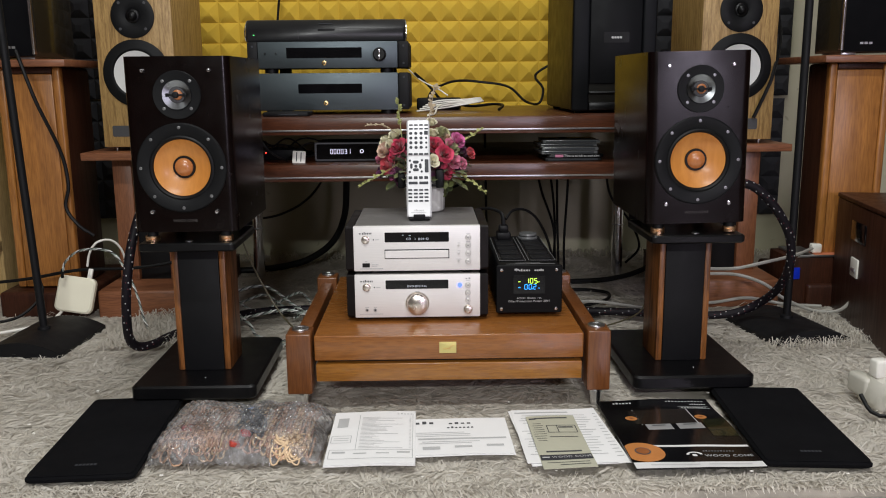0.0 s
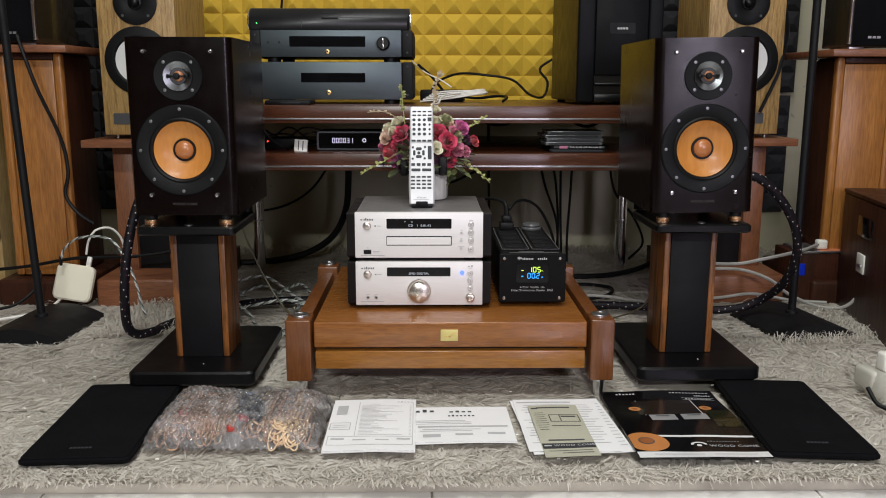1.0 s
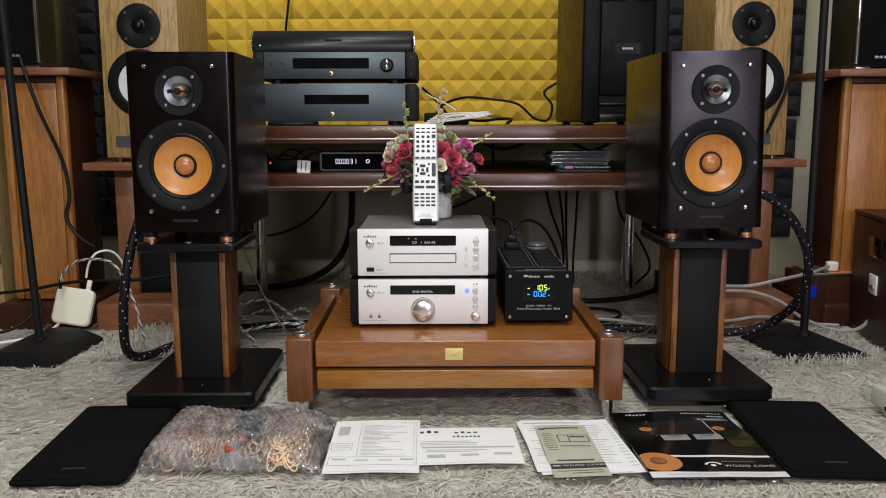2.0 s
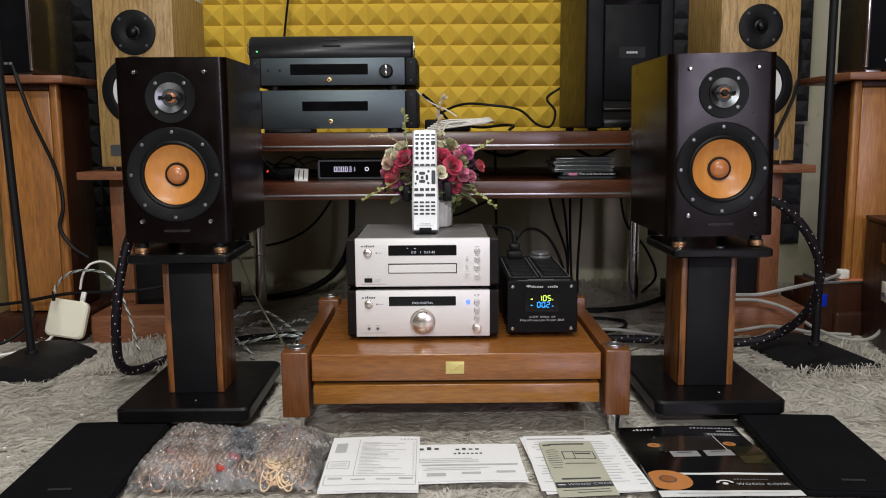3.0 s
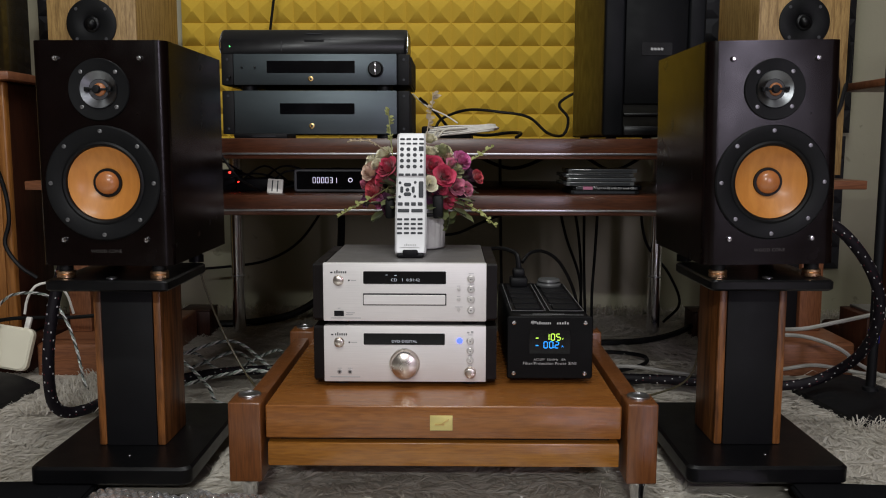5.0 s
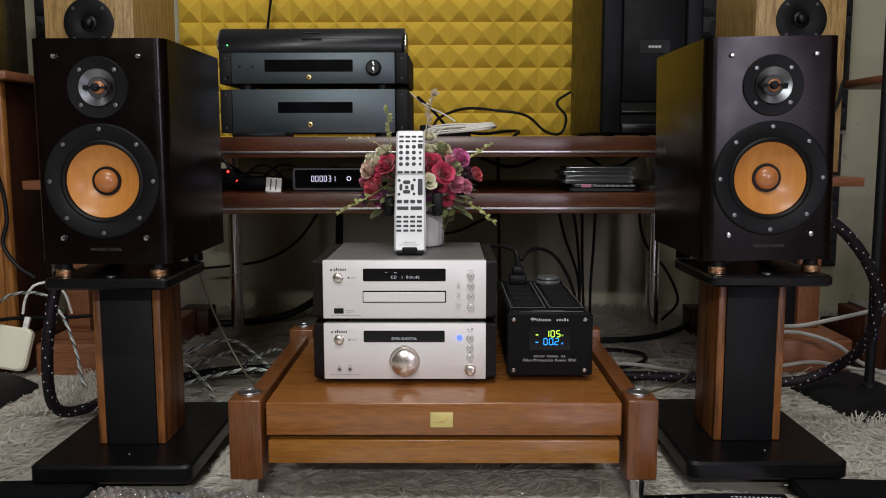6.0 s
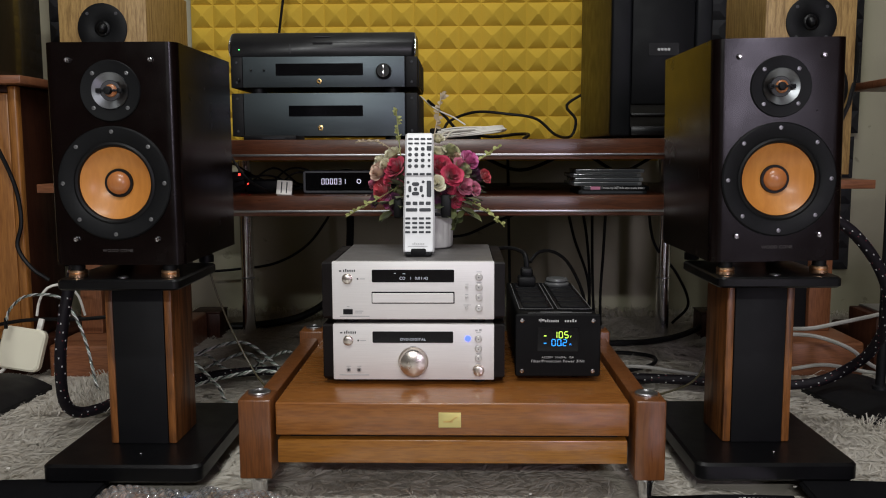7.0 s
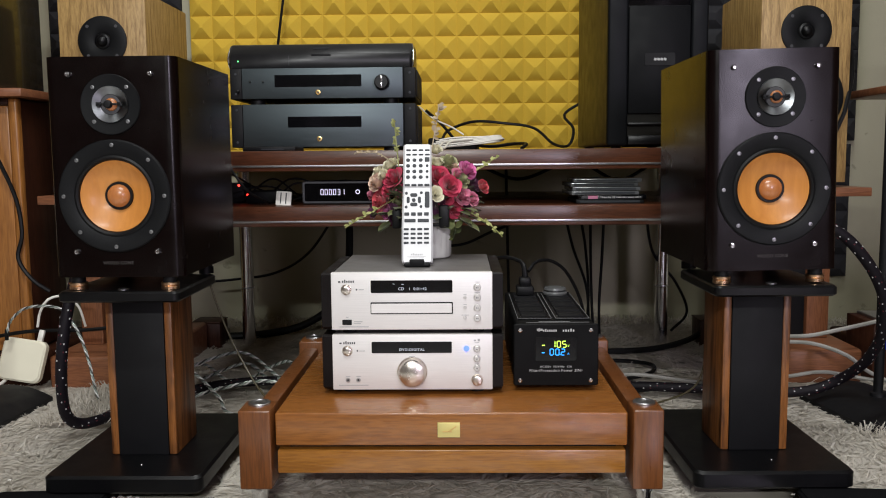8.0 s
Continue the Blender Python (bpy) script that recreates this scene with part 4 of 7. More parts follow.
def leaf(bm, p, d, n, length, width):
    s = d.cross(n).normalized()
    spine = [p + d * length * t - n * length * 0.25 * t * t for t in (0, 0.35, 0.7, 1)]
    ws = [0.1, 0.5, 0.42, 0.02]
    rows = [[bm.verts.new(q + s * w * width), bm.verts.new(q - n * width * 0.12), bm.verts.new(q - s * w * width)] for q, w in zip(spine, ws)]
    for a, b in zip(rows, rows[1:]):
        for j in range(2):
            bm.faces.new((a[j], a[j + 1], b[j + 1], b[j]))


POT = Vector((-0.008, 1.885, 0.35))
vase = thing("flower_arrangement", "white ceramic pot of artificial red, pink and cream roses", "flowers", Matrix.Translation(POT))
prof = [(0, 0), (0.040, 0), (0.0425, 0.003), (0.0432, 0.03), (0.044, 0.062), (0.0445, 0.068), (0.0415, 0.068), (0.041, 0.05), (0, 0.05)]
bm = lathe(prof, UP, 120)
for v in bm.verts:
    ring = math.hypot(v.co.x, v.co.y)
    if ring > 0.042 and 0.006 < v.co.z < 0.064:
        k = 1 - 0.028 * max(0.0, math.sin(20 * math.atan2(v.co.y, v.co.x)))
        v.co.x, v.co.y = v.co.x * k, v.co.y * k
part("pot", bm, plain("white_glazed_ceramic", (0.80, 0.79, 0.76), 0.2, vary=0.08, coat=0.5), vase, "white glazed pot with shallow upright flutes", 60)
part("pot_rim", lathe([(0.0446, 0.0655), (0.0456, 0.067), (0.0456, 0.0695), (0.0446, 0.071), (0.0425, 0.0705)], UP, 48), M_STEEL, vase, "thin silver rim")
fx = lambda u: (600 + u / 2.87 - 768.5) / 1013 - POT.x
fz = lambda v: 0.35 - (170 + v / 2.87 - 440) / 1013 - POT.z
core = Vector((0, 0, 0.085))
FLOWERS = [("red", 290, 365, 47, 0), ("red", 525, 355, 50, 0), ("red", 585, 402, 46, -1), ("orange", 225, 478, 50, 0), ("red", 605, 528, 38, 0), ("pink", 648, 458, 44, 0),
           ("magenta", 672, 328, 44, 0), ("orange", 750, 412, 32, 0), ("blush", 205, 385, 46, 0), ("cream", 268, 300, 42, 1), ("cream", 512, 442, 34, -1), ("cream", 512, 296, 45, 1),
           ("sage", 575, 285, 45, 1), ("cream", 505, 222, 34, 1), ("purple", 175, 540, 34, 1), ("purple", 295, 548, 44, 0), ("purple", 705, 402, 36, 1), ("purple", 522, 500, 42, 0),
           ("magenta", 250, 535, 30, 0), ("sage", 640, 375, 40, 0), ("cream", 205, 335, 34, 1), ("pink", 170, 450, 30, 1), ("blush", 600, 320, 34, 1), ("red", 400, 330, 44, 1), ("pink", 420, 440, 46, 1),
           ("purple", 420, 540, 46, 1), ("cream", 420, 240, 40, 1), ("pink", 330, 430, 34, 1), ("red", 262, 425, 34, 0), ("magenta", 205, 430, 28, 1), ("pink", 700, 478, 32, 0), ("red", 560, 470, 36, 0),
           ("cream", 238, 350, 28, 0), ("pink", 560, 540, 30, 0), ("purple", 660, 520, 34, 1), ("sage", 310, 490, 34, 1), ("pink", 620, 350, 30, 0), ("cream", 450, 262, 32, 0)]
for k, (tone, u, v, r, back) in enumerate(FLOWERS):
    p = Vector((fx(u), 0, fz(v)))
    off = (Vector((p.x * 0.8, 0, p.z - 0.105))).length
    p.y = -0.055 + off * 0.55 + back * 0.03
    d = (p - core).normalized()
    d = (d + Vector((0, -0.7, 0.1))).normalized()
    ob = part("rose", rose(k, r / 2.87 / 1013 * 1.28), PETALS[tone], vase, tone + " fabric rose", 60)
    ob.matrix_basis = Matrix.Translation(p) @ d.to_track_quat("Z", "Y").to_matrix().to_4x4()
bm = bmesh.new()
rng = random.Random(5)
for k in range(70):
    a, e = rng.uniform(0, 2 * math.pi), rng.uniform(-0.3, 0.9)
    d = Vector((math.cos(a) * math.cos(e), math.sin(a) * math.cos(e), math.sin(e)))
    p = core + Vector((d.x * 0.075, d.y * 0.05, d.z * 0.05 - 0.005))
    leaf(bm, p, (d + Vector((0, -0.2, rng.uniform(-0.3, 0.3)))).normalized(), Vector((0, 0, 1)), rng.uniform(0.022, 0.038), rng.uniform(0.016, 0.026))
for k in range(9):
    a = rng.uniform(0, 2 * math.pi)
    tube([(math.cos(a) * 0.02, math.sin(a) * 0.02, 0.045), (math.cos(a) * 0.05, math.sin(a) * 0.03, 0.1)], 0.002, 5, bm=bm)
part("foliage", bm, M_LEAF, vase, "dark green leaves between the roses", 60)


def sprig(pts, mat, n, size, seed, label):
    bm = tube([(fx(u), y, fz(v)) for u, v, y in pts], 0.0011, 5)
    line = curve_points([(fx(u), y, fz(v)) for u, v, y in pts], 0.004)
    rng = random.Random(seed)
    for k in range(n):
        q = line[int(len(line) * (0.35 + 0.64 * k / n))]
        d = Vector((rng.uniform(-1, 1), rng.uniform(-0.7, 0.3), rng.uniform(-0.2, 1))).normalized()
        leaf(bm, q, d, Vector((0, -0.7, 0.7)), size * rng.uniform(0.7, 1.3), size * 0.75)
    part("sprig", bm, mat, vase, label, 60)


sprig([(320, 330, 0.0), (305, 200, 0.01), (300, 130, 0.01), (297, 72, 0.0)], M_SPRIG, 18, 0.009, 1, "pale sage-green sprig")
sprig([(480, 260, 0.01), (505, 120, 0.02), (520, 40, 0.02), (522, -10, 0.02)], M_BEIGE, 12, 0.013, 2, "dried beige sprig")
sprig([(600, 350, 0.0), (720, 330, 0.0), (780, 290, 0.0), (830, 262, 0.0)], M_SPRIG, 16, 0.008, 3, "pale sage-green sprig")
sprig([(300, 470, -0.02), (180, 540, -0.03), (110, 575, -0.03), (45, 618, -0.03)], M_SPRIG, 14, 0.009, 4, "drooping green sprig")
sprig([(600, 500, -0.02), (730, 570, -0.03), (800, 620, -0.03), (845, 668, -0.03)], M_SPRIG, 15, 0.009, 5, "drooping green sprig")
sprig([(600, 480, -0.02), (600, 580, -0.03), (605, 640, -0.02), (590, 690, -0.01)], M_LEAF, 8, 0.02, 6, "hanging green leaf spray")
sprig([(300, 300, 0.01), (210, 240, 0.01), (140, 235, 0.01), (85, 240, 0.01)], M_BEIGE, 14, 0.006, 7, "fine dried grass sprig")


# ---- on the long table ----
TOP, LOW = 0.542, 0.427


def pre_unit(name, label, m, w, h, display, extras):
    """A black-and-gunmetal component: front at y = 0, lower face at z = 0."""
    u = thing(name, label, "hi-fi unit", m, "stack of gunmetal components")
    part("front_panel", box(-w, w, 0, 0.010, 0, h, 0.0012), M_GUN, u, "brushed gunmetal front panel")
    part("chassis", box(-w - 0.002, w + 0.002, 0.011, 0.30, 0.001, h - 0.002, 0.002), M_MATT, u)
    for side in (-1, 1):
        fin = part("end_block", box(side * (w + 0.0155) - 0.0135, side * (w + 0.0155) + 0.0135, 0.006, 0.28, 0.0, h, 0.002), M_MATT, u, "black ribbed end block")
        for k in range(6):
            part("rib", box(side * (w + 0.029) - 0.003, side * (w + 0.029) + 0.003, 0.03 + k * 0.04, 0.05 + k * 0.04, 0.004, h - 0.004, 0.001), M_MATT, fin)
        for z in (0.012, h - 0.012):
            part("bolt", lathe([(0.003, 0), (0.0028, 0.001), (0, 0.0012)], pose(side * (w + 0.0155), 0.006, z), 10), M_KEY, fin)
    for x in (-w + 0.03, w - 0.03):
        for y in (0.03, 0.26):
            part("foot", lathe([(0.018, -0.002), (0.018, 0.012), (0, 0.012)], pose(x, y, 0.0, 90), 18), M_RUBBER, u)
    dx0, dx1, dz0, dz1 = display
    part("display_window", slab(dx1 - dx0, dz1 - dz0, 0.003, 0.0012, 2, 0.0004, m=pose((dx0 + dx1) / 2, -0.0012, (dz0 + dz1) / 2)), M_GLASS, u)
    for kind, x, z, r in extras:
        if kind == "knob":
            k = part("selector_knob", lathe([(r * 1.1, 0), (r * 1.08, 0.002), (r, 0.002), (r * 0.96, 0.016), (r * 0.85, 0.018), (0, 0.018)], pose(x, 0, z), 40), M_BLACK, u)
            part("pointer", box(x - 0.0022, x + 0.0022, -0.0187, -0.0178, z + 0.001, z + r * 0.8, 0.0003), M_CHROME, k)
            part("pointer", box(x - 0.0022, x + 0.0022, -0.0187, -0.0178, z - r * 0.8, z - 0.001, 0.0003), M_CHROME, k)
        elif kind == "brass":
            k = part("brass_ring", lathe([(r, 0), (r, 0.0025), (r * 0.6, 0.003), (r * 0.55, 0.0012), (0, 0.0012)], pose(x, 0, z), 20), M_BRASS, u, "small brass ring button")
            part("brass_centre", lathe([(r * 0.4, 0.0015), (r * 0.35, 0.003), (0, 0.003)], pose(x, 0, z), 12), M_INK, k)
        else:
            part("small_knob", lathe([(r, 0), (r * 0.9, 0.006), (0, 0.0065)], pose(x, 0, z), 14), M_BLACK, u)
    return u


kx = lambda p: (p - 410) * 0.37 / 690
pre_unit("power_amplifier", "dark gunmetal power amplifier with a black display slot", pose(-0.264, 2.345, TOP + 0.011), 0.185, 0.098,
                     (kx(242) + 0.009, kx(583) - 0.004, 0.045, 0.0695), [("brass", kx(413) - 0.0105, 0.0185, 0.0062)])
pre_unit("preamplifier", "dark gunmetal preamplifier with selector knob and display", pose(-0.264, 2.345, 0.6635), 0.185, 0.069,
                     (kx(238) - 0.017, kx(582) - 0.002, 0.0265, 0.0535), [("knob", kx(666), 0.035, 0.0165), ("brass", kx(411) - 0.0105, 0.0135, 0.006), ("dot", kx(135) - 0.018, 0.039, 0.0022), ("dot", kx(190) - 0.018, 0.039, 0.0022), ("dot", kx(88) - 0.022, 0.0175, 0.0035)])
flat = thing("flat_black_box", "flat black plastic box under the amplifier's edge", "electronics", pose(-0.36, 2.22, TOP))
part("case", box(-0.06, 0.055, 0, 0.1, 0, 0.011, 0.003), M_MATT, flat)
part("label_strip", box(-0.02, 0.03, -0.0004, 0.001, 0.004, 0.006, 0), M_KEY, flat)

cons = thing("media_console", "black rounded media console lying on the preamplifier", "electronics", pose(-0.27, 2.36, 0.7325))
bm = bmesh.new()
prof = [(0.002, 0.001), (0.0, 0.006), (0.0, 0.030), (0.004, 0.036), (0.020, 0.056), (0.030, 0.059), (0.17, 0.061), (0.19, 0.054), (0.195, 0.03), (0.192, 0.002)]
rings = [[bm.verts.new((x, y + i, z)) for y, z in prof] for x, i in ((-0.212, 0.006), (-0.206, 0.0), (0.206, 0.0), (0.212, 0.006))]
for a, b in zip(rings, rings[1:]):
    for i in range(len(prof)):
        j = (i + 1) % len(prof)
        bm.faces.new((a[i], a[j], b[j], b[i]))
bm.faces.new(rings[0][::-1])
bm.faces.new(rings[-1])
part("shell", bm, plain("black_satin_shell", (0.012, 0.012, 0.013), 0.35, spec=0.4), cons, "", 40)
for side in (-1, 1):
    part("end_trim", tube([(side * 0.2125, 0.012, 0.004), (side * 0.2145, 0.007, 0.018), (side * 0.2145, 0.012, 0.036), (side * 0.2125, 0.03, 0.055)], 0.0018, 6), M_CHROME, cons, "thin chrome end trim")
part("front_seam", box(-0.073, -0.0715, -0.0006, 0.001, 0.008, 0.03, 0), M_INK, cons)
part("hatch", box(-0.02, 0.025, -0.0012, 0.001, 0.029, 0.0335, 0.0006), M_MATT, cons)
part("logo", bars([(0.0, 0.0475, 0.036, 0.0016)], 0.0125, None, 0.002), M_KEY, cons)
part("power_lamp", lathe([(0.0016, 0), (0.001, 0.001), (0, 0.0012)], pose(-0.19, 0.0, 0.018), 10), G_GREEN, cons, "tiny green power lamp")

dac = thing("digital_player", "small black digital player showing glowing white figures", "electronics", pose(-0.205, 2.2, LOW))
part("case", box(-0.0835, 0.0835, 0.004, 0.15, 0.002, 0.049, 0.004, 3), M_MATT, dac)
fp = part("front_bezel", slab(0.169, 0.049, 0.006, 0.006, 4, 0.0015, m=pose(0, 0, 0.0265)), plain("dark_anodised_bezel", (0.09, 0.09, 0.1), 0.35, 0.7), dac)
part("front_glass", slab(0.157, 0.038, 0.002, 0.003, 3, 0.0003, m=pose(0, -0.0012, 0.0268)), M_GLASS, fp)
part("time_figures", digits("000031", 0.0052, 0.0115, 0.0038, 0.0010, None, -0.0435, -0.0018, 0.0215), G_WHITE, fp, "glowing white time figures")
part("ring_button", lathe([(0.0048, 0.0005), (0.0048, 0.0012), (0.0034, 0.0012), (0.0034, 0.0005)], pose(0.036, -0.0012, 0.0275), 24), G_WHITE, fp, "lit ring around the control button")

hub = thing("white_switch", "small white three-way plastic switch box on the shelf", "switch", pose(-0.328, 2.185, LOW, -18, 4, 6))
part("body", box(-0.0165, 0.0165, 0, 0.012, 0, 0.032, 0.002), M_WHITE, hub)
for x in (-0.006, 0.005):
    part("groove", box(x - 0.0012, x + 0.0012, -0.0006, 0.001, 0.004, 0.028, 0), M_KEY, hub)
hubbox = thing("charger_block", "black power adapter lying on the lower shelf", "adapter", pose(-0.385, 2.27, LOW))
part("case", box(-0.045, 0.05, 0, 0.06, 0, 0.028, 0.004), M_MATT, hubbox)
part("red_lamp", lathe([(0.0022, 0), (0.0018, 0.0012), (0, 0.0015)], pose(-0.04, 0.0, 0.02), 10), G_RED, hubbox, "small red glowing lamp")
ledbox = thing("black_receiver", "small black receiver with a red lamp among cables", "electronics", pose(-0.47, 2.3, LOW))
part("case", box(-0.05, 0.03, 0, 0.07, 0, 0.045, 0.004), M_MATT, ledbox)
part("red_lamp", lathe([(0.003, 0), (0.0024, 0.002), (0, 0.0025)], pose(0.018, 0, 0.04), 10), G_RED, ledbox, "red glowing lamp")
rng = random.Random(11)
for k in range(9):
    x = -0.46 + 0.035 * k
    cable("thin_cable", [(x - 0.08, 2.29 + rng.uniform(-0.04, 0.04), LOW + 0.006), (x - 0.02, 2.27 + rng.uniform(-0.03, 0.05), LOW + rng.uniform(0.02, 0.07)), (x + 0.04, 2.33, LOW + rng.uniform(0.01, 0.06)),
                         (x + 0.1, 2.36, LOW + 0.006), (x + 0.13, 2.45, LOW + 0.01)], 0.0022, M_RUBBER, "thin black signal cable lying on the shelf")
cable("thin_cable", [(-0.455, 2.2, TOP + 0.004), (-0.44, 2.125, TOP + 0.001), (-0.415, 2.117, 0.5), (-0.385, 2.12, 0.46), (-0.36, 2.2, LOW + 0.004)], 0.0025, M_RUBBER, "thin black cable hanging over the table's edge")

# compact disc cases
LABEL = plain("pink_spine", (0.62, 0.22, 0.36), 0.4)
CLEAR = plain("smoky_clear_case", (0.13, 0.135, 0.14), 0.15, coat=0.3)
z = LOW
for k, (dx, turn, tone) in enumerate(((0.004, 1, M_MATT), (0.008, -2, M_GLASS), (-0.006, 3, CLEAR), (-0.004, 1, CLEAR), (-0.008, 2, CLEAR), (-0.002, -1, CLEAR))):
    case = thing("disc_case", "clear plastic compact disc case in a stack", "disc case", pose(0.361 + dx, 2.165, z, 0, 0, turn), "stacked disc cases")
    h = 0.0085
    part("cover", box(-0.071, 0.071, 0, 0.124, 0.0005, h, 0.0012), tone, case)
    part("spine_card", box(-0.064, 0.062, -0.0007, 0.002, 0.002, h - 0.002, 0), M_INK if k == 1 else M_KEY, case)
    if k == 1:
        part("spine_label", box(-0.05, -0.03, -0.0012, 0.0, 0.0012, h - 0.001, 0), LABEL, case, "pink printed spine label")
        bm = letters("Thiên hạ đệ nhất đàn tranh CD1", 0.0054)
        bmesh.ops.transform(bm, matrix=pose(0.017, -0.0014, h / 2), verts=bm.verts)
        part("spine_lettering", bm, M_WHITEPRINT, case, "", 0)
    z += h + 0.0003

# subwoofer
M_SLATE = plain("dark_slate_paint", (0.0042, 0.0048, 0.006), 0.5, spec=0.13)
sub = thing("bass_module", "tall black bass module with recessed front panel", "subwoofer", pose(0.487, 2.25, TOP))
part("cabinet", box(-0.115, 0.099, 0.012, 0.47, 0.008, 0.62, 0.006, 3), plain("black_textured_vinyl", (0.011, 0.010, 0.008), 0.42, grain=600, bump=0.4, spec=0.25), sub)
part("left_bezel", box(-0.116, -0.071, 0.0, 0.03, 0.006, 0.622, 0.006, 3), M_SLATE, sub, "dark slate front bezel")
part("right_bezel", box(0.063, 0.100, 0.0, 0.03, 0.006, 0.622, 0.006, 3), M_SLATE, sub, "dark slate front bezel")
panel = part("front_panel", box(-0.0705, 0.0625, 0.004, 0.02, 0.075, 0.305, 0.003), plain("slate_panel", (0.0032, 0.0035, 0.0042), 0.5, spec=0.11), sub)
part("upper_recess", box(-0.0705, 0.0625, 0.011, 0.02, 0.306, 0.6, 0.001), M_GLASS, sub)
part("port_lip", box(-0.0705, 0.0625, 0.001, 0.02, 0.05, 0.056, 0.002), M_BLACK, sub)
part("port_lip", box(-0.0705, 0.0625, 0.001, 0.02, 0.008, 0.028, 0.003), M_BLACK, sub)
lg = part("badge", slab(0.066, 0.027, 0.002, 0.003, 3, 0.0005, m=pose(-0.003, 0.0028, 0.191)), M_MATT, panel, "black badge with a silver mark")
bm = bmesh.new()
for i in range(4):
    box(-0.0028, 0.0028, 0.0022, 0.003, -0.0026, 0.0026, 0, bm=bm, m=pose(-0.003 + 0.007 * i - 0.0105, 0, 0.191, 0, 18))
part("mark", bm, M_GREYINK, lg, "slanted silver brand mark")
for x in (-0.09, 0.075):
    for y in (0.04, 0.42):
        part("foot", lathe([(0.012, 0), (0.012, 0.009), (0, 0.009)], pose(x, y, 0.0085, 90), 16), M_RUBBER, sub)

adapter = thing("power_adapter", "black power adapter block on the table top", "adapter", pose(0.03, 2.62, TOP, 0, 0, -8))
part("case", box(-0.065, 0.065, 0, 0.06, 0, 0.036, 0.006, 3), M_MATT, adapter)
for k in range(5):
    cable("white_cable", [(-0.03 + 0.008 * k, 2.36 + 0.015 * k, TOP + 0.006 + 0.005 * k), (0.04, 2.41 + 0.01 * k, TOP + 0.012 + 0.005 * k), (0.11, 2.44 + 0.008 * k, TOP + 0.022 + 0.003 * k), (0.155 - 0.004 * k, 2.47 + 0.006 * k, TOP + 0.029 + 0.002 * k),
                          (0.15, 2.53, TOP + 0.024 + 0.003 * k), (0.09, 2.56 + 0.01 * k, TOP + 0.018 + 0.002 * k), (0.02, 2.57 + 0.01 * k, TOP + 0.012), (-0.03, 2.66, TOP + 0.01)], 0.002, M_WHITE, "white signal cable in a loose bundle on the table")
for k in range(2):
    cable("white_cable", [(0.10, 2.47, TOP + 0.030), (0.05, 2.40, TOP + 0.024), (0.015 + 0.012 * k, 2.32, TOP + 0.018), (0.005 + 0.012 * k, 2.22, TOP + 0.004), (0.0, 2.15, TOP + 0.003)], 0.0024, M_WHITE, "white signal cable draped to the table's edge")
cable("white_cable", [(-0.06, 2.7, 0.665), (-0.02, 2.66, 0.63), (0.03, 2.62, 0.605), (0.06, 2.6, 0.585)], 0.002, M_WHITE, "white cable behind the amplifiers")
cable("black_cable", [(-0.04, 2.66, TOP + 0.11), (0.0, 2.68, TOP + 0.075), (0.03, 2.69, TOP + 0.04), (0.06, 2.72, TOP + 0.006)], 0.004, M_RUBBER, "black cable behind the amplifiers")
cable("black_cable", [(0.0, 2.7, TOP + 0.03), (0.02, 2.75, TOP + 0.06), (0.09, 2.8, TOP + 0.085), (0.18, 2.82, TOP + 0.08), (0.26, 2.8, TOP + 0.065), (0.31, 2.76, TOP + 0.02), (0.345, 2.7, TOP + 0.015), (0.36, 2.72, TOP + 0.06), (0.34, 2.76, TOP + 0.10), (0.4, 2.78, TOP + 0.14)], 0.004, M_RUBBER, "black cable curling over the table behind the bass module")
cable("black_cable", [(0.07, 2.6, TOP + 0.02), (0.13, 2.58, TOP + 0.012), (0.19, 2.55, TOP + 0.018), (0.215, 2.5, TOP + 0.016), (0.2, 2.45, TOP + 0.005)], 0.0042, M_RUBBER, "black adapter cord lying on the table top")
cable("black_cable", [(-0.43, 2.98, 2.84), (-0.44, 2.965, 1.9), (-0.445, 2.955, 1.35), (-0.45, 2.955, 1.15), (-0.475, 2.95, 0.98), (-0.49, 2.94, 0.86), (-0.5, 2.9, 0.7)], 0.004, M_RUBBER, "black cable hanging down over the yellow foam")
for x0, x1, zz in ((0.1, 0.34, 0.475), (0.42, 0.6, 0.47)):
    cable("black_cable", [(x0, 2.84, zz + 0.03), ((x0 + x1) / 2, 2.86, zz - 0.012), (x1, 2.85, zz + 0.03)], 0.005, M_RUBBER, "black cable sagging under the table top")

